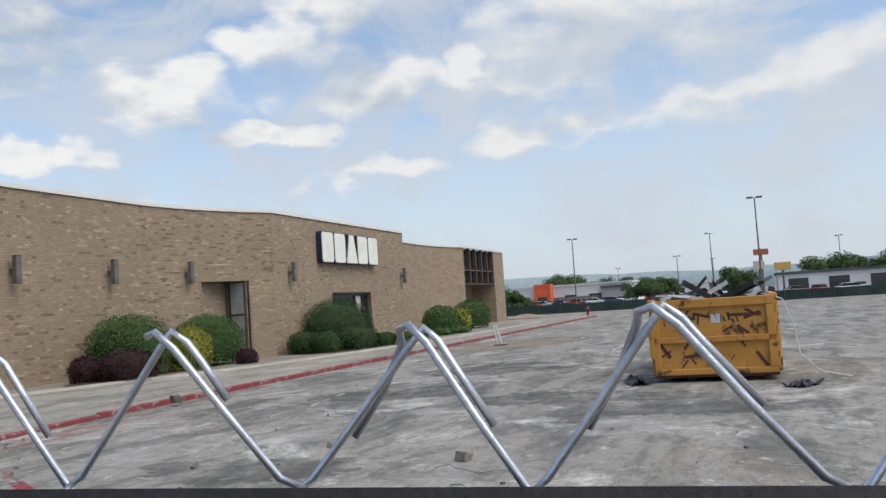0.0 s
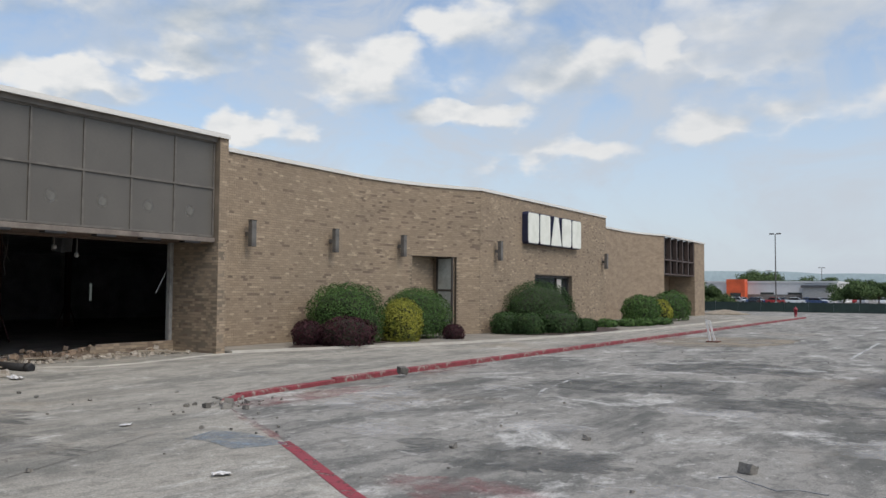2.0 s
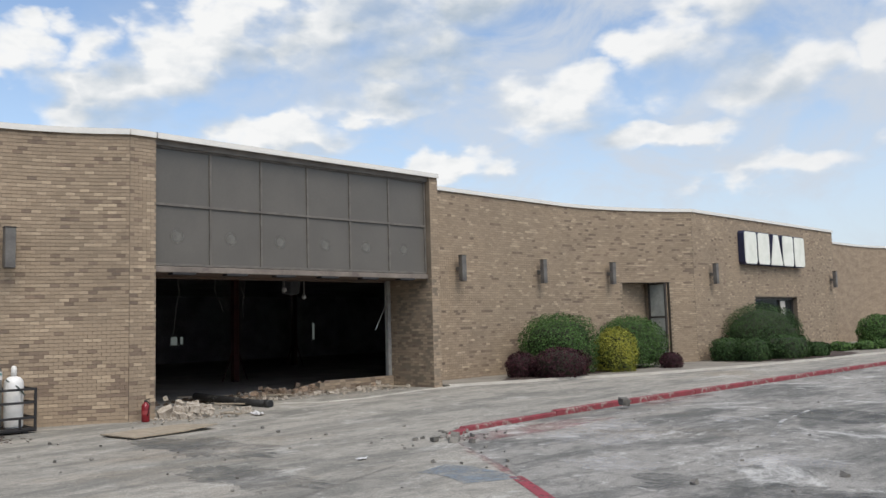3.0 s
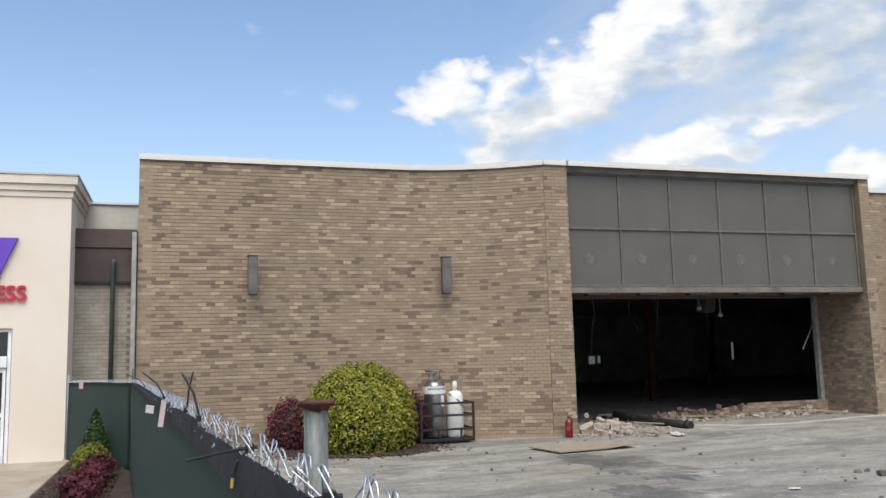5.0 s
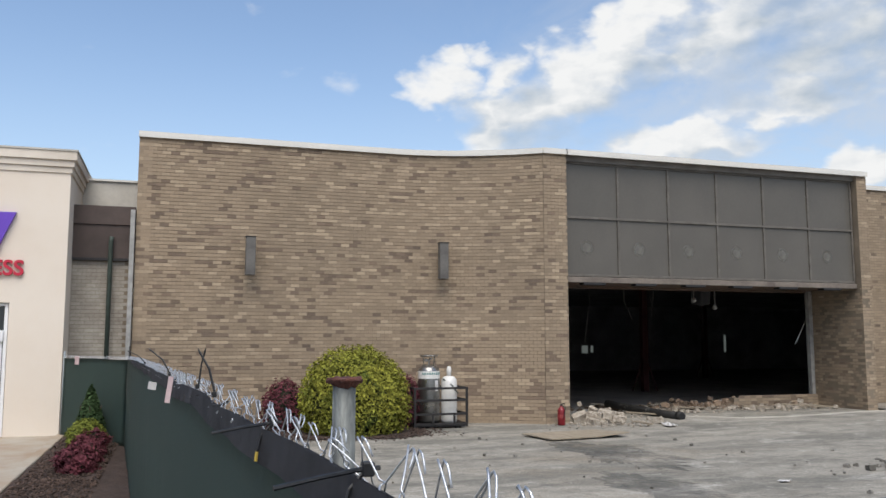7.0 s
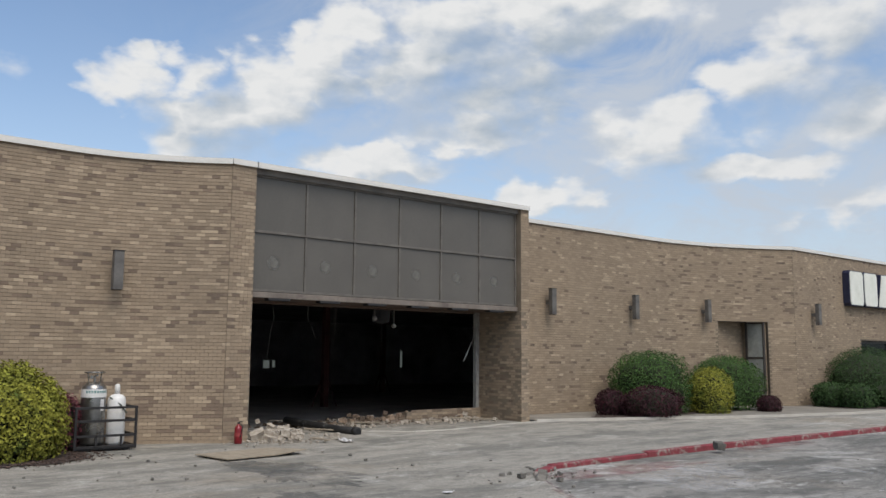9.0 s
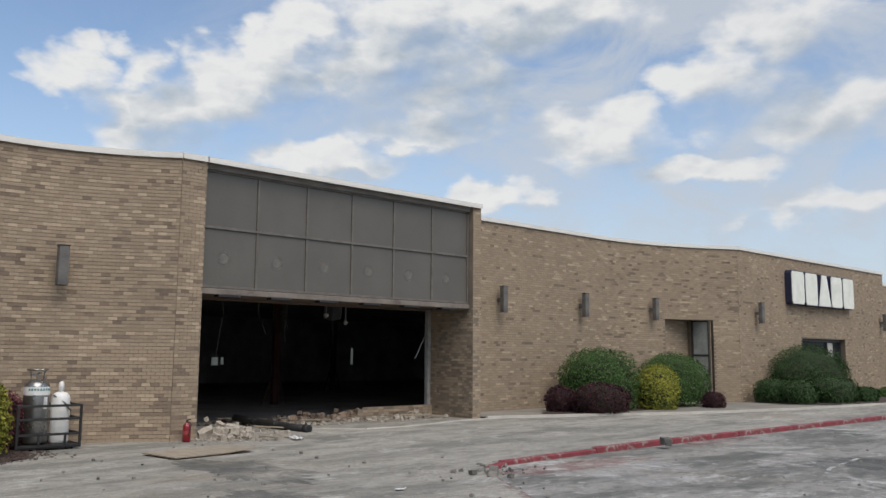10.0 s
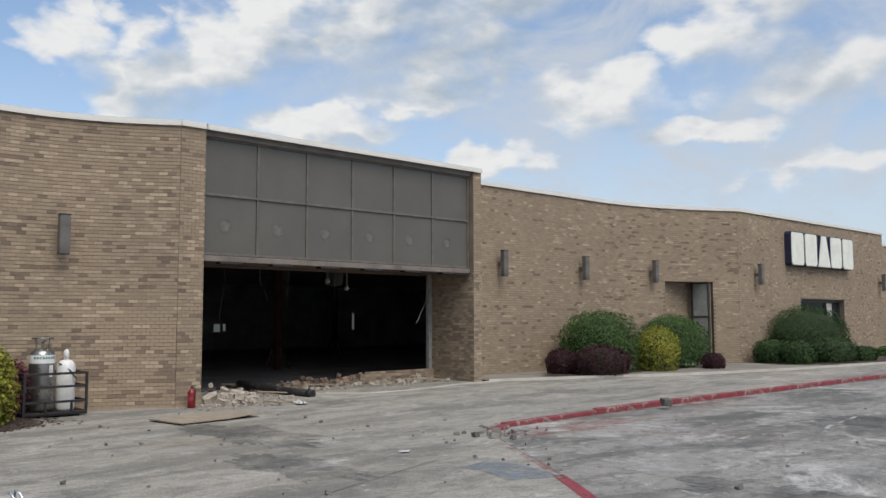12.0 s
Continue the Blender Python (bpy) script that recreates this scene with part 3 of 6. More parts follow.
painted("red_line", apron_edge(10.3, 8.6, 6), 0.15, M_REDDUST, "worn red line on the ground, mostly rubbed off", 0.0125)
painted("red_line", apron_edge(8.5, 5.0, 8), 0.17, M_REDLINE, "red painted line across the apron", 0.0125)
for y0, y1 in ((29.4, 39.7), (46.5, 56.5), (63, 73), (80, 90)):
    painted("lane_stripe", [(-3.87, y0), (-3.87, y1)], 0.12, M_STRIPE, "worn white lane stripe on the asphalt")
painted("lane_line", [(-7.4, 13.8), (-8.2, 16.0), (-8.5, 18), (-8.4, 20), (-8.1, 23), (-7.9, 30), (-7.8, 40)], 0.08, M_FADED, "faded curved white line on the asphalt", 0.005)
for x0, y0, x1, y1 in ((-5.9, 20.0, -5.2, 19.9), (-4.6, 24.2, -3.9, 24.0)):
    painted("paint_dash", [(x0, y0), (x1, y1)], 0.25, M_STRIPE, "short worn white paint dash")
painted("red_patch", [(-12.2, 17.6), (-12.1, 20.5)], 0.5, M_REDDUST, "red overspray on the asphalt by the kerb")
painted("red_patch", [(-12.1, 33.5), (-12.0, 40)], 0.6, M_REDDUST, "red overspray on the asphalt by the kerb")


def spill(name, x, y, rx, ry, material, label, z, seed):
    """A thin ragged spill of dust or grime with a frayed outline."""
    bm = bmesh.new()
    ring = []
    for k in range(160):
        a = 2 * math.pi * k / 160
        c, q = math.cos(a), math.sin(a)
        f = 1 + 0.45 * noise.noise((c * 1.6, q * 1.6, seed)) + 0.28 * noise.noise((c * 5, q * 5, seed + 3)) + 0.22 * noise.noise((c * 14, q * 14, seed + 7)) + 0.14 * noise.noise((c * 40, q * 40, seed))
        ring.append(bm.verts.new((x + rx * f * c, y + ry * f * q, z)))
    bm.faces.new(ring)
    return structure(part(name, bm, material), label, "dirt")


for k, (x, y, rx, ry) in enumerate(((-9.6, 12.2, 1.0, 0.8), (-9.0, 15.8, 0.5, 0.4), (-6.2, 11.5, 0.8, 0.6), (-2.6, 8.3, 1.3, 0.7), (-8.0, 10.1, 0.7, 0.45), (-1.4, 12.3, 1.0, 0.7), (-10.6, 13.6, 0.7, 1.0), (-4.6, 14.5, 0.9, 0.5))):
    spill("dust_spill", x, y, rx, ry, M_DUST, "whitish plaster dust smeared over the asphalt", 0.0075 - 0.0002 * k, k * 5.3)
for k, (x, y, rx, ry) in enumerate(((-5.6, 9.3, 1.5, 0.8), (-3.0, 16.0, 2.2, 1.0), (-6.8, 17.6, 2.0, 1.2), (-0.6, 14.2, 1.6, 0.8), (-6.5, 23.5, 2.4, 1.8))):
    spill("grime_spill", x, y, rx, ry, M_SOOT, "dark oily grime on the asphalt", 0.0045 - 0.0002 * k, 50 + k * 4.1)
for k, (x, y, rx, ry) in enumerate(((-14.6, 7.4, 1.6, 0.8), (-11.4, 6.3, 1.3, 0.6))):
    spill("grime_spill", x, y, rx, ry, M_SOOT, "dark tyre grime on the concrete apron", 0.0135, 80 + k * 6.1)
spill("red_dust", -5.2, 7.5, 0.9, 0.45, M_REDDUST, "pinkish red dust on the asphalt near the apron", 0.0068, 91)
spill("red_dust", -11.4, 12.6, 0.45, 1.9, M_REDDUST, "pinkish red dust on the asphalt inside the kerb", 0.0068, 97)
painted("blue_patch", [(-9.75, 8.25), (-9.4, 8.35), (-8.9, 8.25), (-8.45, 8.05)], 0.75, M_BLUE, "rubbed-off blue painted patch on the apron", 0.0155)

for x0, y0, x1, y1 in ((-12.4, 1.2, -15.6, 9.6), (-8.2, 2.0, -10.4, 8.2)):
    painted("slab_joint", [(x0 + (x1 - x0) * i / 8, y0 + (y1 - y0) * i / 8) for i in range(9)], 0.012, M_JOINT, "dark joint between concrete slabs", 0.0145)
bm = bmesh.new()
ring = [bm.verts.new((-9.3 + (2.6 + 1.3 * noise.noise((2 * math.cos(a), 2 * math.sin(a), 1))) * math.cos(a), 36.5 + (4.2 + 1.8 * noise.noise((2.5 * math.cos(a), 2.5 * math.sin(a), 4))) * math.sin(a), 0.007)) for a in [2 * math.pi * i / 40 for i in range(40)]]
bm.faces.new(ring)
structure(part("dirt_patch", bm, M_THINDIRT), "thin yellow-brown sand spread on the asphalt", "dirt")


# ---- the brick store ----
ZTOP, COPE = 6.62, 6.73
CH, BL = 0.083, 0.198


def curve(y0, y1, x0, x1, n=12):
    return [(x0 + (x1 - x0) * (i / n) ** 2, y0 + (y1 - y0) * i / n) for i in range(n + 1)]


RUN_LEFT = [(-21.1, -0.9)] + curve(5.0, 8.52, -21.1, -19.87)
RUN_PIER_A = [(-19.85, 8.52), (-19.85, 9.15)]
RUN_REVEAL = [(-21.8, 18.12), (-19.85, 18.12)]
RUN_PIER_B = [(-19.85, 18.12), (-19.85, 18.46)]
RUN_MID = [(-21.5, 18.46)] + curve(26.6, 33.42, -21.5, -19.36, 18)
RUN_SIGN = [(-19.36, 33.42), (-19.36, 49.2)]
RUN_NOOK = [(-21.14, 29.9), (-21.14, 32.3)]
RUN_FAR = [(-22.2, 49.2)] + curve(60.0, 66.4, -22.2, -21.0, 8)
RUN_END = [(-21.0, 75.4), (-21.0, 78.7)]


def place_on(run, s):
    for (xa, ya), (xb, yb) in zip(run, run[1:]):
        d = math.hypot(xb - xa, yb - ya)
        if s <= d or (xb, yb) == run[-1]:
            u = s / d
            return xa + (xb - xa) * u, ya + (yb - ya) * u, math.atan2(yb - ya, xb - xa)
        s -= d


def run_length(run):
    return sum(math.hypot(b[0] - a[0], b[1] - a[1]) for a, b in zip(run, run[1:]))


def wall_run(name, run, label, z1=ZTOP, thick=0.3, openings=(), z0=0.0, material=None):
    """A wall along the run with thickness towards the store; openings are (y0, y1, top)."""
    bm = bmesh.new()
    cuts = []
    for (xa, ya), (xb, yb) in zip(run, run[1:]):
        us = [0.0, 1.0]
        for a, b, top in openings:
            for v in (a, b):
                if min(ya, yb) < v < max(ya, yb):
                    us.append((v - ya) / (yb - ya))
        us.sort()
        cuts += [((xa + (xb - xa) * u, ya + (yb - ya) * u), (xa + (xb - xa) * w, ya + (yb - ya) * w)) for u, w in zip(us, us[1:])]
    for (xa, ya), (xb, yb) in cuts:
        ang = math.atan2(yb - ya, xb - xa)
        d = math.hypot(xb - xa, yb - ya)
        lo = z0
        for a, b, top in openings:
            if a - 1e-4 <= min(ya, yb) and max(ya, yb) <= b + 1e-4:
                lo = top
        add_box(bm, -0.001, d + 0.001, 0.008, thick, lo, z1, Matrix.Translation((xa, ya, 0)) @ Matrix.Rotation(ang, 4, "Z"))
    return structure(part(name, bm, material or M_MORTAR), label, "wall")


def brick_faces(run, seed, z1=ZTOP, openings=(), z0=0.0, skip=None):
    """Running-bond bricks along the run: yields (s, z, length, tone); tones come in short streaks."""
    r = random.Random(seed)
    total, out, row = run_length(run), [], 0
    even = 0.76 if seed < 3 else 0.87
    z = z0
    while z + CH * 0.6 < z1:
        s, tone = -(row % 2) * BL / 2, 0
        while s < total:
            a, b = max(s, 0), min(s + BL, total)
            if r.random() < 0.84:
                q = r.random()
                wave = noise.noise((s * 0.25 + seed * 9, z * 0.5, seed)) * 0.16
                tone = 0 if q < even - abs(wave) * 0.7 else (1 if q < (1 + even) / 2 + wave * 0.6 else 2)
            if b - a > 0.04:
                x, y, ang = place_on(run, (a + b) / 2)
                if not any(oa - 0.03 < y < ob + 0.03 and z < top - 0.01 for oa, ob, top in openings):
                    out.append((x, y, ang, z, b - a, tone, min(CH, z1 - z)))
            s += BL
        z += CH
        row += 1
    return out


def brick_mesh(bricks, name, parent):
    """Many bricks joined into one mesh, each proud of its joints and slightly uneven."""
    r = np.random.RandomState(len(bricks))
    n = len(bricks)
    q = np.array([b[:5] + b[6:] for b in bricks])
    half, h, ang = q[:, 4] / 2 - 0.0028, q[:, 5], q[:, 2]
    out = 0.0 + r.rand(n) * 0.003
    loc = np.zeros((n, 8, 3))
    for k, (u, v, w) in enumerate(((-1, 0, 0), (1, 0, 0), (1, 0, 1), (-1, 0, 1), (-1, 1, 0), (1, 1, 0), (1, 1, 1), (-1, 1, 1))):
        lx, ly, lz = u * half, np.where(v == 0, -out, 0.012), 0.0055 + w * (h - 0.011)
        loc[:, k, 0] = q[:, 0] + lx * np.cos(ang) - ly * np.sin(ang)
        loc[:, k, 1] = q[:, 1] + lx * np.sin(ang) + ly * np.cos(ang)
        loc[:, k, 2] = q[:, 3] + lz
    quads = np.array(((0, 1, 2, 3), (1, 5, 6, 2), (4, 0, 3, 7), (3, 2, 6, 7), (4, 5, 1, 0)))
    faces = (np.arange(n)[:, None, None] * 8 + quads[None]).reshape(-1, 4)
    me = bpy.data.meshes.new(name)
    me.from_pydata(loc.reshape(-1, 3).tolist(), [], faces.tolist())
    for x in BRICKS:
        me.materials.append(x)
    me.polygons.foreach_set("material_index", np.repeat([b[5] for b in bricks], 5).astype(np.int32))
    ob = new(name, me)
    ob.parent = parent
    return tagged(ob, kind="stuff")


NOOK = [(30.2, 32.37, 3.55)]
ENTRY = [(39.1, 43.95, 2.93)]
w_left = wall_run("wall_left", RUN_LEFT, "tan mottled brick wall sweeping out to a pier")
w_pa = wall_run("wall_pier", RUN_PIER_A, "tan brick pier beside the torn-open entrance", thick=1.9)
w_pb = wall_run("wall_pier", RUN_PIER_B, "narrow tan brick pier beside the entrance", thick=1.64)
w_rev = wall_run("wall_reveal", RUN_REVEAL, "brick side wall inside the torn-open entrance", z1=3.5, thick=0.25)
w_mid = wall_run("wall_middle", RUN_MID, "tan mottled brick wall curving out to the sign bay", openings=NOOK)
w_sign = wall_run("wall_sign_bay", RUN_SIGN, "flat tan brick wall that carries the store sign", thick=0.5, openings=ENTRY)
w_nook = wall_run("wall_nook", RUN_NOOK, "brick back wall of the small side-door recess", z1=3.6, thick=0.2)
w_far = wall_run("wall_far", RUN_FAR, "tan brick wall curving towards the far entrance", material=M_FARBRICK)
w_end = wall_run("wall_end", RUN_END, "tan brick end pier of the store", thick=2.5, material=M_FARBRICK)
bm = box(-23.4, -19.4, 48.9, 49.19, 0, ZTOP)
structure(part("wall_sign_bay_end", bm, M_FARBRICK), "brick end of the sign bay", "wall")
bm = box(-60, -21.1, -0.9, -0.6, 0, ZTOP)
structure(part("wall_south", bm, M_FARBRICK), "brick side wall of the store", "wall")
bm = box(-60, -21.3, 78.4, 78.7, 0, ZTOP)
structure(part("wall_north", bm, M_FARBRICK), "brick far side wall of the store", "wall")
bm = box(-60.3, -60, -0.9, 78.7, 0, ZTOP)
structure(part("wall_back", bm, M_DARK), "back wall of the store", "wall")
bm = bmesh.new()
add_box(bm, -60, -22.55, -0.6, 78.4, 6.30, 6.45)
add_box(bm, -22, -20.3, 9.0, 18.3, 6.44, 6.56)
structure(part("roof", bm, M_FARROOF), "flat dark roof of the store", "roof")
structure(part("ceiling", box(-59.9, -22.55, -0.55, 78.3, 4.3, 4.4), M_DARK), "dark stripped ceiling inside the store", "ceiling")
structure(part("floor", box(-59.9, -22.15, -0.5, 67, -0.1, 0.05), M_INFLOOR), "dusty debris-strewn floor inside the store", "floor")
structure(part("wall_inner", box(-59.9, -21.9, 50.5, 50.7, 0, 4.3), M_DARK), "dark inner wall", "wall")
structure(part("wall_inner", box(-52.2, -52.0, -0.5, 50, 0, 4.3), M_DARK), "dark inner back wall", "wall")


def coping(run, out=0.05, close=True):
    bm = bmesh.new()
    for (xa, ya), (xb, yb) in zip(run, run[1:]):
        ang, d = math.atan2(yb - ya, xb - xa), math.hypot(xb - xa, yb - ya)
        add_box(bm, -0.012, d + 0.012, -out, 0.34, ZTOP, COPE, Matrix.Translation((xa, ya, 0)) @ Matrix.Rotation(ang, 4, "Z"))
        add_box(bm, -0.012, d + 0.012, -out - 0.012, -out, ZTOP - 0.03, ZTOP + 0.05, Matrix.Translation((xa, ya, 0)) @ Matrix.Rotation(ang, 4, "Z"))
    return structure(part("coping_trim", bm, M_COPING), "pale metal coping along the parapet", "trim")


for r in (RUN_LEFT, RUN_PIER_A + [(-19.85, 18.46)], RUN_MID, RUN_SIGN, RUN_FAR, [(-21.0, 66.4), (-21.0, 78.7)]):
    coping(r)


# ---- panelled entrance bay ----
def panel_bay(x, y0, y1, n, z0, zm, z1, marks, label, glass, metal):
    bay = thing("panel_bay", (x, y0, z0), label, "facade panels")
    w = (y1 - y0) / n
    for i in range(n):
        for zb, zt in ((0, zm - z0), (zm - z0, z1 - z0)):
            p = part("panel", box(-0.05, 0, i * w + 0.03, (i + 1) * w - 0.03, zb + 0.03, zt - 0.03, bevel=0.004), glass, bay)
            if marks and zb == 0:
                # flat disc on the panel paints a lamp's soft glare
                mk = bmesh.new()
                bmesh.ops.create_circle(mk, cap_ends=True, segments=32, radius=0.24)
                part("lamp_disc", mk, M_MARK, p, "pale round lamp glare painted as a flat disc", at=pose(0.003, (i + 0.40) * w, 0.70, 0, 90, 0))
    for i in range(n + 1):
        part("mullion", box(-0.06, 0.035, i * w - 0.028, i * w + 0.028, 0, z1 - z0, bevel=0.005), metal, bay)
    for z in (0.0, zm - z0, z1 - z0 - 0.02):
        part("rail", box(-0.06, 0.045, 0, y1 - y0, z - 0.03, z + 0.03, bevel=0.005), metal, bay)
    return bay


panel_bay(-20.06, 9.2, 18.06, 6, 3.61, 5.06, 6.47, True, "two rows of dusty dark glass panels over the open entrance", M_PANEL, M_FRAME)
bm = bmesh.new()
add_box(bm, -20.2, -19.95, 9.16, 18.11, 6.465, 6.615)
structure(part("fascia_trim", bm, M_FASCIA), "taupe metal fascia under the coping", "trim")
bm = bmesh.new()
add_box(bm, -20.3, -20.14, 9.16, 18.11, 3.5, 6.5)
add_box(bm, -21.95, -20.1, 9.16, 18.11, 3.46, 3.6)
structure(part("bay_backing", bm, M_UNDER), "weathered soffit over the torn-open entrance, its colour darkened for shade", "soffit")
bm = bmesh.new()
add_box(bm, -20.12, -19.99, 9.16, 18.11, 3.43, 3.57, bevel=0.01)
structure(part("soffit_trim", bm, M_SOFFIT), "bent metal edge of the soffit", "trim")
for i in range(6):
    ob = part("soffit_vent", box(-0.14, 0.10, -0.30, 0.30, -0.03, 0.028, bevel=0.006), M_BLACKRACK, at=pose(-20.08, 9.95 + i * 1.46, 3.406))
    tagged(ob, "black slot vent in the soffit", "vent", "soffit vents")
structure(part("jamb_trim", box(-21.95, -21.81, 18.0, 18.12, 0.05, 3.46), M_GREYPIPE), "bare metal jamb strip at the opening", "trim")
# same darkened brown, so the beam sinks into the shade of the opening
structure(part("header_beam", box(-22.2, -21.9, 9.1, 18.2, 3.42, 4.4), M_UNDER), "beam over the opening, its colour darkened for shade", "beam")

# far glazed bay
panel_bay(-21.40, 66.5, 75.3, 5, 3.65, 5.0, 6.5, False, "tall glazed bay over the far entrance", M_STOREGLASS, M_BRONZE)
structure(part("far_bay_backing", box(-21.95, -21.50, 66.4, 75.4, 3.5, 6.6), M_BRONZE), "dark backing of the far glazed bay", "wall")
fins = thing("facade_fins", (-21.36, 66.5, 3.6), "dark bronze upright fins before the far glazed bay", "facade fins")
for i in range(6):
    part("fin", box(0, 0.34, i * 1.72, i * 1.72 + 0.2, 0.0, 2.98, bevel=0.01), M_BROWNMETAL, fins)
for z in (-0.06, 1.1):
    part("cross_bar", box(0.05, 0.30, 0.0, 8.8, z, z + 0.12, bevel=0.01), M_BROWNMETAL, fins)
structure(part("wall_far_entrance", box(-23.6, -23.3, 66.4, 75.6, 0, 3.6), M_FARBRICK), "brick back wall of the far entrance", "wall")
d = thing("far_entrance_door", (-23.28, 69.0, 0.1), "dark glazed door in the far brick entrance", "door")
part("leaf", box(0, 0.05, -1.2, 1.2, 0, 2.6, bevel=0.01), M_STOREGLASS, d)
part("frame", box(0, 0.08, -1.32, -1.2, 0, 2.7), M_BRONZE, d)
part("frame", box(0, 0.08, 1.2, 1.32, 0, 2.7), M_BRONZE, d)

# recessed side door
d = thing("side_door", (-20.50, 32.22, 0.12), "grey metal side door with a glazed panel over it", "door")
part("leaf", box(-0.33, 0.36, -0.03, 0.03, 0.02, 1.93, bevel=0.006), M_DOORGREY, d)
part("transom_panel", box(-0.33, 0.36, -0.03, 0.03, 2.0, 3.36, bevel=0.006), M_DOORGREY, d)
part("frame", box(-0.42, -0.335, -0.06, 0.06, 0, 3.42), M_BRONZE, d)
part("frame", box(0.365, 0.41, -0.06, 0.06, 0, 3.42), M_BRONZE, d)
part("frame", box(-0.33, 0.36, -0.06, 0.06, 1.935, 1.995), M_BRONZE, d)
part("frame", box(-0.33, 0.36, -0.06, 0.06, 3.365, 3.42), M_BRONZE, d)
structure(part("lintel", box(-21.6, -20.95, 30.0, 32.36, 3.55, 3.59), M_BRONZE), "dark steel lintel over the side-door recess", "lintel")
structure(part("wall_nook_side", box(-21.2, -20.09, 32.3, 32.36, 0, 3.55), M_FARBRICK), "brick side of the recess", "wall")

# entrance in the sign bay
e = thing("store_window", (-19.6, 41.5, 0.1), "wide dark glazed entrance with bronze frame behind a clipped bush", "window")
part("pane", box(-0.06, -0.03, -2.3, 0.75, 0.1, 2.7), M_STOREGLASS, e)
part("pane", box(-0.06, -0.03, 0.8, 2.3, 0.1, 2.7), M_STOREGLASS, e)
part("frame", box(-0.08, 0.05, -2.42, -2.3, 0, 2.83), M_BRONZE, e)
part("frame", box(-0.08, 0.05, 2.3, 2.42, 0, 2.83), M_BRONZE, e)
part("frame", box(-0.08, 0.05, -2.3, 2.3, 2.7, 2.83), M_BRONZE, e)
part("mullion", box(-0.08, 0.05, 0.75, 0.8, 0.1, 2.7), M_BRONZE, e)
part("blind", box(-0.02, 0.0, 0.9, 1.5, 0.9, 2.65), M_PALEMETAL, e, "pale strip of blind behind the glass")

# store sign: five white raised shapes on navy returns
sign = thing("store_sign", (-19.36, 37.66, 4.48), "large raised white sign shapes with navy returns on brick", "sign")
w = 6.9 / 5
for i in range(5):
    poly = [(0.03, 0.12), (0.12, 0.0), (w - 0.22, 0.0), (w - 0.13, 0.12), (w - 0.13, 1.38), (w - 0.22, 1.5), (0.12, 1.5), (0.03, 1.38)]
    if i == 2:
        poly = [(0.0, 0.0), (w - 0.06, 0.0), (w * 0.66, 1.5), (w * 0.30, 1.5)]
    m = pose(0.0, i * w, 0, 0, 0, 90)
    back = bmesh.new()
    add_prism(back, [(x + (0.04 if x < w / 2 else -0.04) * -1, z + (0.04 if z > 0.7 else -0.04)) for x, z in poly], 0.30, m @ pose(0, -0.305, 0))
    b = part("letter_back", back, M_NAVY, sign, "navy return")
    face = bmesh.new()
    add_prism(face, poly, 0.03, m @ pose(0, -0.34, 0))
    part("letter_face", face, M_SIGN, b, "white face")


# ---- wall lights ----
def wall_light(x, y, z, yaw=0.0):
    t = thing("wall_light", pose(x, y, z, 0, 0, yaw), "grey upright box wall light on a brick wall", "wall light", "wall lights on the facade")
    part("arm", box(0.0, 0.22, -0.05, 0.05, 0.36, 0.50, bevel=0.008), M_SCONCE, t)
    part("housing", box(0.20, 0.38, -0.11, 0.11, 0.0, 0.88, bevel=0.012), M_SCONCE, t)
    part("cap", box(0.19, 0.39, -0.12, 0.12, 0.88, 0.90), M_BRONZE, t)
    return t


def wall_x(run, y):
    return lerp_table([(b, a) for a, b in run], y)


first = wall_light(-21.1, 1.6, 3.48)
for x, y in ((wall_x(RUN_LEFT, 6.2), 6.2), (-21.5, 20.93), (-21.5, 25.38), (wall_x(RUN_MID, 29.45), 29.45), (-19.36, 34.82), (-19.36, 48.5)):
    copy_thing(first, pose(x, y, 3.48))


# ---- inside the torn-open store ----
def column(x, y):
    t = thing("steel_column", (x, y, 0.05), "dark red primer steel column with splayed braces", "column", "columns inside")
    part("shaft", box(-0.12, 0.12, -0.12, 0.12, 0, 4.24, bevel=0.01), M_REDSTEEL, t)
    for s in (-1, 1):
        part("brace", tube([(0, s * 0.14, 1.1), (0, s * 0.55, 0.02)], 0.03, 6), M_REDSTEEL, t)
    return t


c0 = column(-30.2, 17.45)
for x, y in ((-30.2, 8), (-30.2, 27), (-40, 17.2), (-40, 27), (-40, 8), (-40, 37)):
    copy_thing(c0, pose(x, y, 0.05))
M_DAY = bpy.data.materials.new("daylit_pane")
M_DAY.use_nodes = True
M_DAY.node_tree.nodes["Principled BSDF"].inputs["Emission Color"].default_value = (0.75, 0.85, 0.8, 1)
M_DAY.node_tree.nodes["Principled BSDF"].inputs["Emission Strength"].default_value = 0.10
for y0, y1, z0, z1 in ((25.85, 26.3, 1.2, 1.7), (26.5, 26.7, 1.25, 1.7), (36.9, 37.08, 1.25, 2.4)):
    wn = thing("back_window", (-51.98, y0, z0), "small far window with daylight behind it", "window", "far windows inside")
    part("pane", box(0, 0.02, 0, y1 - y0, 0, z1 - z0), M_DAY, wn)
    part("frame", box(0, 0.04, -0.06, 0, -0.06, z1 - z0 + 0.06), M_DARK, wn)
    part("frame", box(0, 0.04, y1 - y0, y1 - y0 + 0.06, -0.06, z1 - z0 + 0.06), M_DARK, wn)
rnd = random.Random(11)
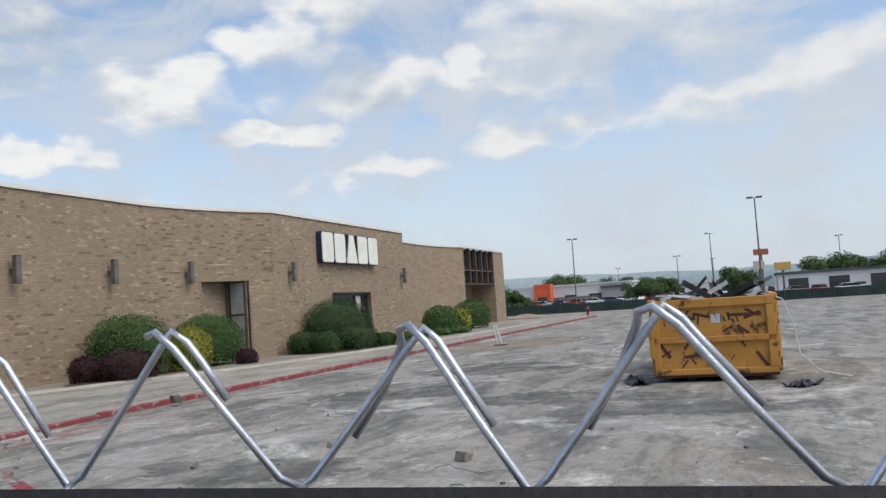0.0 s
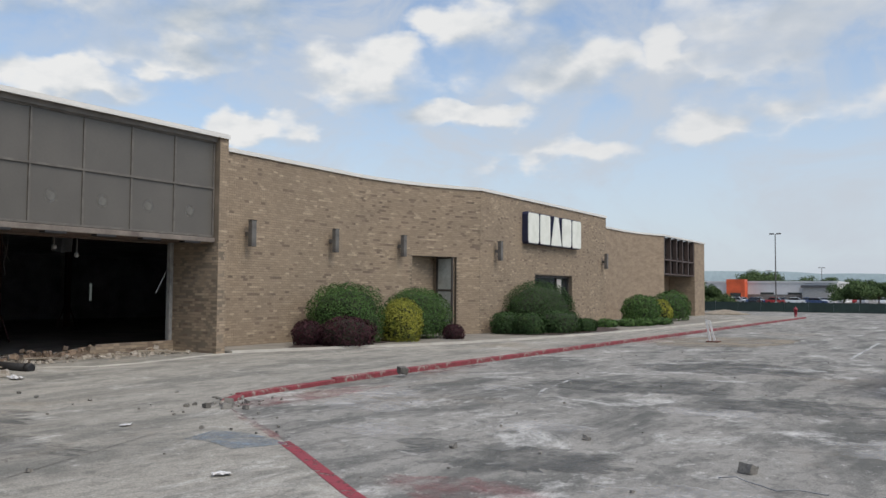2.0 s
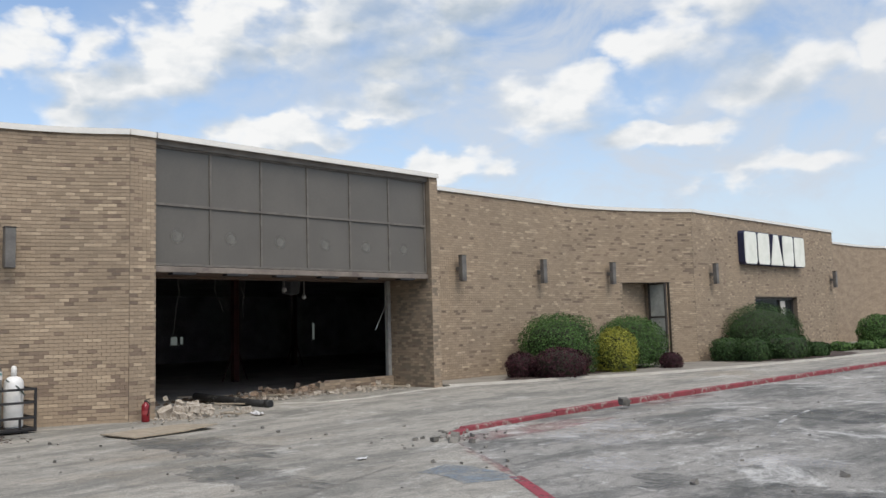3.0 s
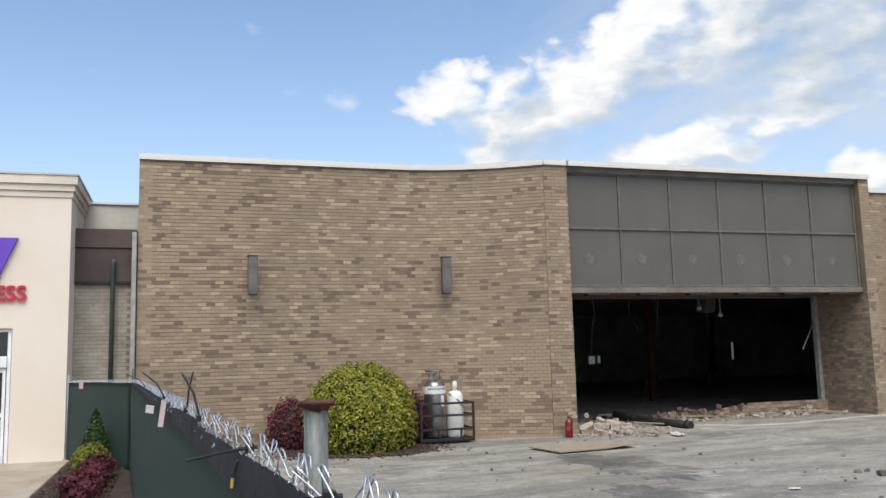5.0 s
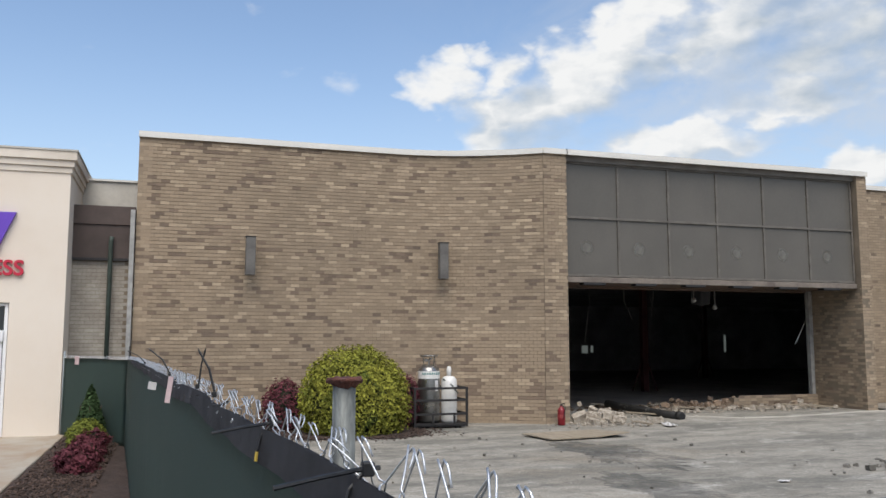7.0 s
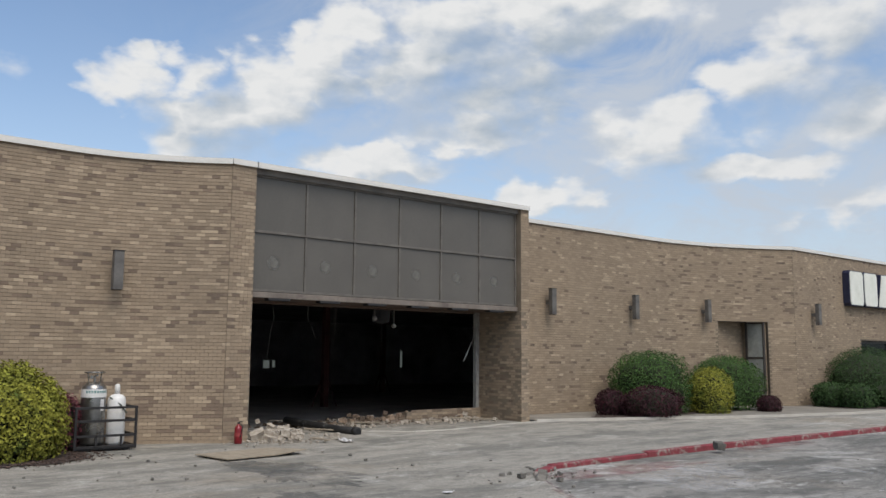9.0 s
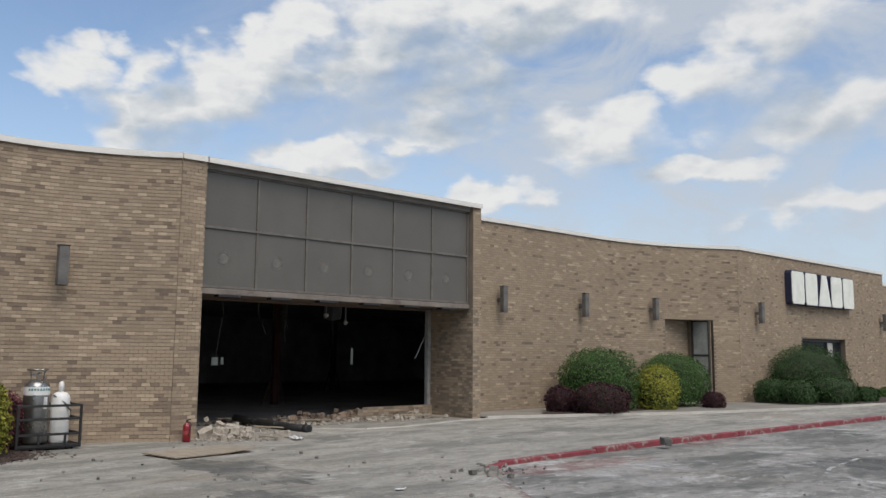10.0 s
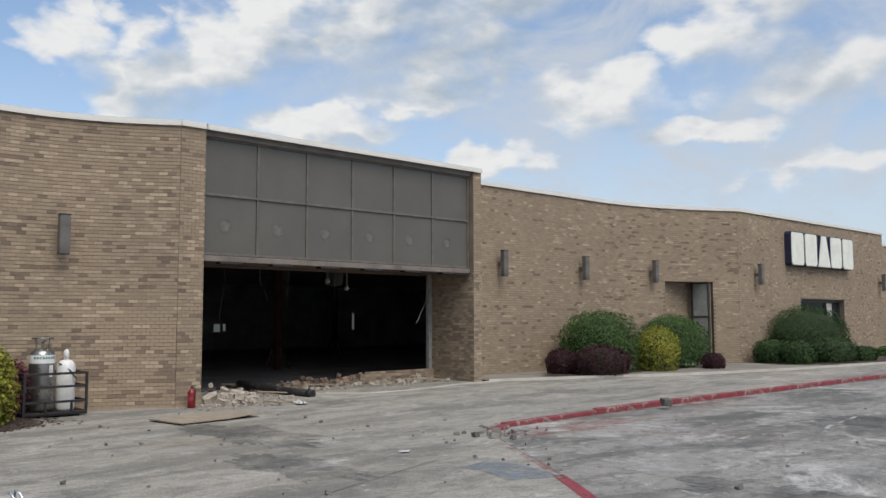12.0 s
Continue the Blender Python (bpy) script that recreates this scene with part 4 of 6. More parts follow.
for y, x, ln in ((10.2, -22.6, 1.4), (11.2, -23.0, 1.5), (12.0, -22.5, 0.9), (13.1, -22.7, 1.1), (9.9, -24, 1.3), (14.0, -24, 0.7), (16.4, -25, 1.1)):
    p, pts = Vector((x, y, 4.25 if x < -22.3 else 3.5)), []
    for i in range(7):
        pts.append(p.copy())
        p += Vector((rnd.uniform(-0.08, 0.08), rnd.uniform(-0.06, 0.12), -(ln + 0.8) / 6))
    ob = part("hanging_cable", tube(pts, 0.007, 5), M_SCONCE)
    tagged(ob, "torn grey cable hanging from the ceiling", "cable", "hanging cables")
ob = part("hanging_strip", tube([(-22.3, 18.4, 2.77), (-22.3, 17.89, 1.9)], 0.018, 6), M_COPING)
tagged(ob, "pale torn metal strip hanging by the jamb", "metal strip")
ob = part("hanging_strip", tube([(-22.3, 18.4, 2.77), (-22.1, 18.35, 3.32)], 0.008, 5), M_COPING)
tagged(ob, "thin wire holding the torn strip", "wire")
for x, y, z in ((-22.05, 14.9, 2.95), (-22.05, 14.2, 3.15)):
    t = thing("flood_light", (x, y, z), "pale twin-head emergency light under the soffit", "lamp", "emergency lamps")
    part("head", lathe([(0.03, -0.05), (0.065, -0.03), (0.07, 0.03), (0.03, 0.06)], 14), M_GREYPIPE, t, at=pose(0, 0, 0, 0, 70, 0), smooth=True)
    part("bracket", box(-0.015, 0.015, -0.015, 0.015, 0.05, 0.5), M_SCONCE, t)
ob = part("torn_duct", box(-0.2, 0.2, -0.22, 0.22, -0.25, 0.2, bevel=0.04), M_SCRAP, at=pose(-22.5, 14.75, 3.3, 8, 12, 20))
tagged(ob, "torn dark duct end hanging at the opening", "duct")

# low broken brick stub across the opening
stub = structure(new("broken_wall"), "low broken brick wall stub across the opening", "wall")
part("core", box(-21.95, -21.72, 15.2, 18.1, 0.05, 0.38), M_MORTAR, stub)
rs = random.Random(3)
stub_bricks = []
for row in range(5):
    y = 15.0 + (row % 2) * 0.1 + row * 0.09
    while y < 18.0:
        stub_bricks.append((-21.72, y + BL / 2, math.pi / 2, 0.03 + row * CH, BL, rs.choice((0, 0, 1, 2)), CH))
        y += BL
brick_mesh(stub_bricks, "stub_bricks", stub)


# ---- neighbouring shop ----
PX, PR = -20.43, -2.22


def shop():
    bm = bmesh.new()
    add_box(bm, PX - 0.4, PX, -3.27, PR, 0, 5.55)
    add_box(bm, PX - 0.4, PX, -7.4, -3.27, 2.77, 5.55)
    add_box(bm, PX - 0.4, PX, -22, -7.4, 0, 5.55)
    add_box(bm, PX - 3.4, PX - 0.4, PR - 0.3, PR, 0, 5.55)
    structure(part("wall_shop", bm, M_STUCCO), "smooth cream stucco shop front", "wall")
    bm = bmesh.new()
    for z0, z1, o in ((5.53, 5.66, 0.03), (5.66, 5.80, 0.07), (5.80, 5.99, 0.12)):
        add_box(bm, PX - 0.4, PX + o, -22, PR + o, z0, z1, bevel=0.008)
        add_box(bm, PX - 3.4, PX - 0.4, PR - 0.3, PR + o, z0, z1)
    structure(part("cornice_trim", bm, M_CORNICE), "stepped cream cornice along the shop roof", "trim")
    structure(part("cornice_cap", box(PX - 3.4, PX + 0.14, -22, PR + 0.14, 5.991, 6.03), M_PALEMETAL), "thin metal cap on the cornice", "trim")
    structure(part("shop_back", box(PX - 6, PX - 3.4, -22, PR - 0.3, 0, 5.4), M_STUCCO), "plain rear of the shop", "wall")
    structure(part("shop_interior", box(PX - 3, PX - 2.9, -9, -2.6, 0, 2.9), M_DARK), "dark interior of the shop", "wall")
    # entrance: white frame, transom, sliding leaves
    d = thing("shop_entrance", (PX - 0.12, -3.29, 0.04), "white framed sliding glass doors with stickers and notices", "door")
    W = 4.1

    def bar(n, y0, y1, z0, z1, x0=-0.05, x1=0.05, par=d):
        return part(n, box(x0, x1, y0, y1, z0, z1, bevel=0.006), M_WHITEFRAME, par)

    bar("frame", -0.07, 0.0, 0, 2.72)
    bar("frame", -W, -0.07, 2.66, 2.72)
    bar("header", -W, -0.07, 1.93, 2.16, 0.0, 0.09)
    bar("mullion", -1.71, -1.64, 2.16, 2.66)
    part("transom_pane", box(-0.02, 0.0, -1.64, -0.07, 2.16, 2.66), M_STOREGLASS, d)
    part("transom_pane", box(-0.02, 0.0, -W, -1.71, 2.16, 2.66), M_STOREGLASS, d)
    return d


def shop_doors(d):
    for i, y1 in enumerate((-0.09, -0.87, -1.66, -2.45, -3.24)):
        y0 = y1 - 0.75
        bm = bmesh.new()
        for a, b, z0, z1 in ((y0, y0 + 0.06, 0.0, 1.92), (y1 - 0.06, y1, 0.0, 1.92), (y0 + 0.06, y1 - 0.06, 0.0, 0.22), (y0 + 0.06, y1 - 0.06, 0.93, 1.01), (y0 + 0.06, y1 - 0.06, 1.83, 1.92)):
            add_box(bm, -0.03, 0.03, a, b, z0, z1)
        leaf = part("door_leaf", bm, M_WHITEFRAME, d)
        part("pane", box(-0.012, 0.0, y0 + 0.06, y1 - 0.06, 0.22, 0.93), M_STOREGLASS, leaf)
        part("pane", box(-0.012, 0.0, y0 + 0.06, y1 - 0.06, 1.01, 1.83), M_STOREGLASS, leaf)
        part("inner_post", box(-0.30, -0.26, y0 + 0.30, y0 + 0.35, 0.2, 1.85), M_GREYPIPE, leaf)
    part("sensor", box(0.09, 0.14, -1.75, -1.60, 2.0, 2.09, bevel=0.02), M_BLACKRACK, d, "black door sensor")


entrance = shop()
shop_doors(entrance)


def flat_text(name, s, size, m, material, parent, label, depth=0.03):
    cu = bpy.data.curves.new(name, "FONT")
    cu.body, cu.size, cu.extrude, cu.offset = s, size, depth, size * 0.02
    ob = new(name, cu)
    dg = bpy.context.evaluated_depsgraph_get()
    me = bpy.data.meshes.new_from_object(ob.evaluated_get(dg))
    bpy.data.objects.remove(ob)
    me.materials.clear()
    me.materials.append(material)
    t = new(name, me)
    t.matrix_basis = m
    t.parent = parent
    if label:
        t["label"] = label
    return t


def plain(name, col, rough=0.45):
    return mat(name, col, rough, vary=0.03, scale=3, fine=30, bump=0.02, tint=tuple(c * 0.93 for c in col))


P_PURPLE, P_GREEN, P_CORAL, P_BLUE = plain("purple_acrylic", (0.14, 0.055, 0.48)), plain("green_acrylic", (0.05, 0.40, 0.11)), plain("coral_acrylic", (0.68, 0.075, 0.07)), plain("blue_acrylic", (0.06, 0.28, 0.62))
P_CRIMSON, P_MAGENTA = plain("crimson_acrylic", (0.50, 0.016, 0.045)), plain("magenta_acrylic", (0.55, 0.03, 0.12))
P_POSTER, P_MINT = plain("purple_poster", (0.085, 0.032, 0.20), 0.6), plain("mint_notice", (0.42, 0.60, 0.56), 0.7)
sg = thing("shop_sign", (PX, 0, 0), "raised multicoloured sign shapes on cream stucco", "sign")
FACE = pose(0.10, 0, 0, 0, 0, 90)
for nm, mt, poly in (("purple_shape", P_PURPLE, [(-4.08, 4.64), (-3.22, 4.64), (-3.60, 3.73), (-3.90, 3.73)]),
                     ("green_shape", P_GREEN, [(-4.55, 4.90), (-4.25, 4.90), (-4.25, 4.66), (-4.12, 4.66), (-4.12, 4.45), (-4.25, 4.45), (-4.27, 3.90), (-4.57, 3.90), (-4.56, 4.45), (-4.70, 4.45), (-4.70, 4.66), (-4.55, 4.66)]),
                     ("coral_shape", P_CORAL, [(-5.12, 4.66), (-4.80, 4.66), (-4.82, 3.88), (-5.13, 3.88)]),
                     ("magenta_shape", P_MAGENTA, [(-6.0, 4.9), (-5.3, 5.0), (-5.25, 4.6), (-5.6, 4.45), (-5.6, 4.2), (-5.28, 4.2), (-5.28, 3.88), (-6.0, 3.88)])):
    bm = bmesh.new()
    add_prism(bm, poly, 0.10, FACE)
    part(nm, bm, mt, sg)
bm = bmesh.new()
add_lathe(bm, [(0.17, 0), (0.17, 0.10)], 28)
part("blue_disc", bm, P_BLUE, sg, at=pose(0.0, -4.96, 4.86, 0, 90, 0))
flat_text("tag_line", "FOR LESS", 0.44, pose(0.04, -4.82, 3.34, 90, 0, 90), P_CRIMSON, sg, "raised crimson letters", 0.03)
bm = bmesh.new()
add_prism(bm, [(-5.42, 3.33), (-5.30, 3.33), (-5.18, 3.63), (-5.30, 3.63)], 0.06, FACE)
part("crimson_shape", bm, P_CRIMSON, sg)

po = thing("hours_poster", (PX - 0.085, -4.78, 0.36), "purple opening-hours poster on the door glass", "poster")
part("sheet", box(-0.005, 0.004, 0, 0.53, 0, 0.52), P_POSTER, po)
flat_text("heading", "hours", 0.11, pose(0.006, 0.13, 0.38, 90, 0, 90), M_TAG, po, "white heading", 0.001)
for i in range(5):
    part("text_bar", box(0.004, 0.007, 0.05 + 0.01 * i, 0.22, 0.30 - i * 0.045, 0.315 - i * 0.045), M_TAG, po)
    part("text_bar", box(0.004, 0.007, 0.26, 0.48 - 0.01 * i, 0.30 - i * 0.045, 0.315 - i * 0.045), M_TAG, po)
for y, z, w, h, mt in ((-3.94, 0.78, 0.50, 0.13, P_MINT), (-4.56, 1.26, 0.20, 0.26, P_MINT), (-4.80, 1.50, 0.26, 0.17, M_TAG), (-4.33, 1.32, 0.20, 0.10, M_TAG), (-5.22, 1.40, 0.2, 0.16, M_TAG), (-4.80, 1.06, 0.12, 0.08, M_TAG), (-4.36, 1.08, 0.12, 0.07, M_TAG), (-4.34, 1.62, 0.14, 0.05, M_TAG), (-5.2, 1.05, 0.14, 0.08, M_TAG)):
    nt_ = thing("door_notice", (PX - 0.085, y, z), "small printed notice stuck on the door glass", "notice", "door notices")
    part("sheet", box(-0.005, 0.004, 0, w, 0, h), mt, nt_)
    for k in range(3 if h > 0.15 else 1):
        part("text_bar", box(0.004, 0.006, w * 0.15, w * 0.85, h * (0.3 + 0.22 * k), h * (0.38 + 0.22 * k)), M_SCONCE, nt_)

structure(part("shop_walk", box(-20.5, -8, -16, -2.25, -0.1, 0.045, bevel=0.01), M_PCWALK), "clean tan concrete walk before the shop", "pavement")
structure(part("bed_kerb", box(-20.4, -8, -2.25, -2.08, -0.1, 0.075, bevel=0.015), M_PCWALK), "concrete kerb of the mulch bed", "kerb")
bm = bmesh.new()
bmesh.ops.create_grid(bm, x_segments=80, y_segments=14, size=1)
for v in bm.verts:
    v.co = Vector((-14.5 + v.co.x * 6.0, -1.2 + v.co.y * 0.88, 0.05 + 0.05 * noise.noise(v.co * 9) + 0.02 * noise.noise(v.co * 40)))
structure(part("mulch_bed", bm, M_MULCH, smooth=True), "dark bark mulch bed along the fence", "mulch")

# set-back link between the two buildings
bm = box(-21.8, -21.37, -3.0, -0.93, 0, 3.81)
link = structure(part("wall_link", bm, M_MORTAR), "pale grey brick wall in the gap between the shops", "wall")
gb, rr = [], random.Random(8)
for row in range(45):
    y = -2.6 + (row % 2) * BL / 2
    while y < -1.05:
        gb.append((-21.37, y, math.pi / 2, 0.02 + row * CH, BL, 0, CH))
        y += BL
ob = brick_mesh(gb, "pale_bricks", link)
ob.data.materials[0] = M_GREYBRICK
structure(part("link_fascia", box(-21.9, -21.30, -3.0, -0.93, 3.83, 4.57), M_BROWNMETAL), "brown metal fascia over the grey brick", "fascia")
structure(part("link_fascia_top", box(-21.9, -21.26, -3.0, -0.93, 4.58, 5.0), M_BROWNMETAL), "brown metal roof edge", "fascia")
structure(part("link_drip", box(-21.9, -21.28, -3.0, -0.93, 3.77, 3.825), M_BLACKRACK), "dark drip edge under the fascia", "trim")
structure(part("link_upper", box(-23.4, -23.0, -6.0, -0.93, 4.5, 5.86), M_PALEMETAL), "pale metal wall of the higher roof behind", "wall")
structure(part("link_upper_cap", box(-23.5, -22.95, -6.0, -0.93, 5.861, 5.91), M_COPING), "thin cap on the higher roof", "trim")
t = thing("green_pipe", (-21.22, -1.42, 0.0), "dark green standpipe against the grey brick", "pipe")
part("pipe", tube([(0, 0, 0), (0, 0, 4.2), (0.02, 0.02, 4.30)], 0.05, 10), M_GREENPIPE, t, smooth=True)
t = thing("downspout", (-21.02, -0.97, 0.0), "pale grey downspout at the brick corner", "pipe")
part("pipe", box(-0.05, 0.05, -0.05, 0.05, 0, 4.9, bevel=0.01), M_GREYPIPE, t)


# ---- plants ----
def leaf_cloud(rng, n, shape, size, up=0.35, depth=0.22):
    """Many small bent leaves in the outer shell of a shape: shape(direction) gives the surface point."""
    verts, faces = [], []
    for i in range(n):
        z = rng.uniform(-0.55, 1.0)
        a = rng.uniform(0, 2 * math.pi)
        q = math.sqrt(max(0, 1 - z * z))
        d = Vector((q * math.cos(a), q * math.sin(a), z))
        p = shape(d) * (1.02 - depth * rng.random() ** 1.3)
        nrm = (d + Vector((rng.uniform(-1, 1), rng.uniform(-1, 1), rng.uniform(-1, 1) + up)) * 0.8).normalized()
        t = nrm.orthogonal().normalized()
        t.rotate(Matrix.Rotation(rng.uniform(0, 6.28), 3, nrm))
        b = nrm.cross(t)
        s = size * rng.uniform(0.6, 1.4)
        k = len(verts)
        verts += [p - t * s, p + b * s * 0.45 + nrm * s * 0.12, p + t * s, p - b * s * 0.45 + nrm * s * 0.12]
        faces.append((k, k + 1, k + 2, k + 3))
    return verts, faces


TUFT = 0.085


def shrub(x, y, z, rx, ry, h, leaves, label, seed, n=4500, size=0.045, square=2.0, group="", lump=0.09, cone=False, name="shrub"):
    rng = random.Random(seed)
    t = thing(name, (x, y, z), label, "shrub", group)
    off = Vector((seed * 3.1, seed * 1.7, 0))

    def shape(d):
        if cone:
            u = (d.z + 0.55) / 1.55
            r = (1 - u) ** 0.8 * 1.05
            a = math.atan2(d.y, d.x)
            k = 1 + 0.12 * noise.noise(d * 4 + off)
            return Vector((math.cos(a) * rx * r * k, math.sin(a) * ry * r * k, h * u * (0.98 + 0.05 * noise.noise(d * 5 + off))))
        k = 1.0 / (abs(d.x) ** square + abs(d.y) ** square + abs(d.z) ** square) ** (1 / square)
        k *= 1 + lump * noise.noise(d * 1.9 + off) + lump * 0.6 * noise.noise(d * 5.5 + off) + TUFT * noise.noise(d * 12 + off)
        zc = 0.42
        if d.z < 0:
            w = min(1.0, -d.z / 0.55)
            f = 1.0 / max(1e-4, math.hypot(d.x, d.y))
            f = min(f, 1e3)
            q = max(1e-6, abs(d.x * f) ** square + abs(d.y * f) ** square) ** (-1 / square)
            q *= (1 - 0.16 * w * w) * (1 + lump * noise.noise(d * 1.9 + off) + lump * 0.6 * noise.noise(d * 5.5 + off) + TUFT * noise.noise(d * 12 + off))
            q *= min(1.0, math.hypot(d.x, d.y) * 1.25)
            return Vector((d.x * f * q * rx, d.y * f * q * ry, -w * h * zc))
        return Vector((d.x * k * rx, d.y * k * ry, d.z * k * h * (1 - zc) if d.z > 0 else d.z * k * h * zc * 1.1))

    lift = 0 if cone else h * 0.42
    vs, fs = leaf_cloud(rng, n, shape, size)
    me = bpy.data.meshes.new("crown")
    me.from_pydata([(v.x, v.y, max(0.02, v.z + lift)) for v in vs], [], fs)
    me.materials.append(leaves)
    crown = new("crown", me)
    crown.parent = t
    # solid core, coloured dark as the shaded depth behind the leaves
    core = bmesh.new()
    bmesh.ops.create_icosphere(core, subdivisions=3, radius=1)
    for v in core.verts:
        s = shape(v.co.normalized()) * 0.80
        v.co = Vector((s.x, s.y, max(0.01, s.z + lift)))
    part("inner_core", core, M_INNER, t, "solid core of dark inner foliage with the shade between leaves in its colour")
    stems = bmesh.new()
    for i in range(5):
        a = i * 1.3
        add_tube(stems, [(0, 0, 0), (0.3 * rx * math.cos(a), 0.3 * ry * math.sin(a), h * 0.4), (0.6 * rx * math.cos(a), 0.6 * ry * math.sin(a), h * 0.65)], [0.03, 0.02, 0.008], 5)
    part("stems", stems, M_BARK, t)
    return t


shrub(-19.35, 3.75, 0.0, 1.05, 1.15, 1.85, LEAF_YELLOW, "large rounded yellow-green clipped shrub by the brick wall", 1, 17000, 0.040, lump=0.12)
shrub(-20.4, 2.4, 0.0, 0.5, 0.55, 1.12, LEAF_CRIMSON, "dark red barberry shrub beside the wall", 2, 3000, 0.035, group="red shrubs by the wall", lump=0.2)
shrub(-20.35, 5.1, 0.0, 0.5, 0.48, 1.22, LEAF_CRIMSON, "dark red barberry shrub beside the gas cylinders", 3, 3000, 0.035, group="red shrubs by the wall", lump=0.2)
G = "shrubs before the middle wall"
shrub(-19.9, 24.4, 0.14, 1.3, 1.4, 2.14, LEAF_GREEN, "large rounded green clipped shrub by the wall", 4, 16000, 0.036, 2.5, G)
shrub(-18.75, 26.27, 0.12, 0.74, 0.78, 1.6, LEAF_YELLOW, "yellow-green clipped shrub between two green ones", 5, 9000, 0.034, 2.3, G)
shrub(-19.7, 28.75, 0.14, 1.25, 1.5, 2.0, LEAF_GREEN, "broad green clipped shrub before the side door", 6, 16000, 0.036, 2.3, G)
shrub(-18.7, 22.95, 0.14, 0.9, 1.0, 1.0, LEAF_MAROON, "low dark maroon shrub in front of a green one", 7, 4500, 0.04, 2.3, G)
shrub(-19.9, 22.3, 0.14, 0.5, 0.55, 0.85, LEAF_MAROON, "low dark maroon shrub at the end of the bed", 8, 3000, 0.04, 2.2, G)
shrub(-18.1, 29.0, 0.12, 0.42, 0.45, 0.6, LEAF_MAROON, "small round maroon shrub at the bed edge", 9, 2200, 0.035, 2.2, G)
G = "clipped yews before the sign bay"
shrub(-18.5, 37.8, 0.14, 1.55, 2.6, 2.46, LEAF_YEW, "tall dome of dark clipped yew before the entrance", 10, 17000, 0.036, 2.0, G, lump=0.04)
for i, (x, y, rx, ry, h) in enumerate(((-18.4, 34.2, 0.62, 0.8, 0.97), (-17.3, 34.3, 0.60, 0.8, 0.94), (-16.85, 36.6, 0.78, 1.3, 1.03), (-16.5, 38.7, 0.48, 0.8, 0.62))):
    shrub(x, y, 0.14, rx, ry, h, LEAF_YEW, "low boxy clipped yew at the foot of the dome", 20 + i, 3500, 0.045, 3.6, G, lump=0.03)
G = "shrubs by the far wall"
shrub(-17.8, 51.1, 0.14, 1.1, 1.6, 1.8, LEAF_GREEN, "rounded green shrub by the far wall", 30, 4500, 0.07, 2.3, G)
shrub(-17.4, 53.6, 0.14, 0.75, 0.9, 1.5, LEAF_YELLOW, "small yellow-green shrub between green ones", 31, 2500, 0.06, 2.2, G)
shrub(-18.2, 58.8, 0.14, 1.25, 1.9, 2.1, LEAF_GREEN, "broad green shrub near the far entrance", 32, 4500, 0.07, 2.2, G)
for i, (x, y) in enumerate(((-17.6, 44.6), (-17.0, 46.4), (-16.6, 48.0), (-16.4, 50.5))):
    shrub(x, y, 0.14, 0.6, 0.9, 0.45, LEAF_GREEN, "low straggly green plant in the bed", 40 + i, 900, 0.07, 2.0, "low plants in the bed", lump=0.3)
shrub(-18.5, -1.47, 0.05, 0.36, 0.34, 1.12, LEAF_CONE, "small conical dwarf spruce in the mulch bed", 50, 4500, 0.035, cone=True, name="conifer")
shrub(-17.6, -1.45, 0.05, 0.32, 0.32, 0.54, LEAF_LIME, "small round lime-green shrub in the mulch bed", 51, 3000, 0.03, lump=0.2)
shrub(-16.7, -1.30, 0.05, 0.30, 0.27, 0.42, LEAF_CRIMSON, "low crimson barberry in the mulch bed", 52, 2600, 0.03, lump=0.5, group="barberries in the mulch")
shrub(-15.8, -1.35, 0.05, 0.31, 0.27, 0.36, LEAF_CRIMSON, "low crimson barberry in the mulch bed", 53, 2600, 0.03, lump=0.5, group="barberries in the mulch")
shrub(-14.8, -1.35, 0.05, 0.3, 0.26, 0.34, LEAF_CRIMSON, "low crimson barberry in the mulch bed", 54, 2600, 0.03, lump=0.5, group="barberries in the mulch")

def chips(name, spots, label, seed):
    """Loose bark chips lying on mulch."""
    r = random.Random(seed)
    bm = bmesh.new()
    for x, y, z in spots:
        s = r.uniform(0.012, 0.032)
        add_box(bm, -s, s, -s * 0.4, s * 0.4, -0.004, 0.005, pose(x, y, z + r.uniform(0.004, 0.02), r.uniform(-35, 35), r.uniform(-35, 35), r.uniform(0, 180)))
    return tagged(part(name, bm, M_CHIP), label, "mulch", kind="stuff")


M_CHIP = mat("bark_chip", (0.085, 0.055, 0.042), 0.95, vary=0.3, scale=8, fine=60, bump=0.4, island=0.6)
chip = random.Random(77)
chips("bark_chips", [(chip.uniform(-19.5, -12.5), chip.uniform(-2.0, -0.95), 0.07) for _ in range(2600)], "loose dark bark chips on the mulch bed", 1)
for x, y, rx, ry in ((-19.3, 3.7, 1.3, 1.65), (-19.45, 25.2, 0.8, 4.4), (-17.8, 38.5, 2.2, 5.2)):
    bm = bmesh.new()
    ring = []
    for a in [2 * math.pi * i / 140 for i in range(140)]:
        k = 1 + 0.16 * noise.noise((math.cos(a) * 3, math.sin(a) * 3, x)) + 0.13 * noise.noise((math.cos(a) * 11, math.sin(a) * 11, x)) + 0.08 * noise.noise((math.cos(a) * 30, math.sin(a) * 30, x))
        ring.append(bm.verts.new((x + rx * k * math.cos(a), y + ry * k * math.sin(a), walk_z(y) + (0.02 if y < 10 else 0.068))))
    bm.faces.new(ring)
    structure(part("mulch_patch", bm, M_MULCH), "dark bark mulch round the shrubs", "mulch")
spots = []
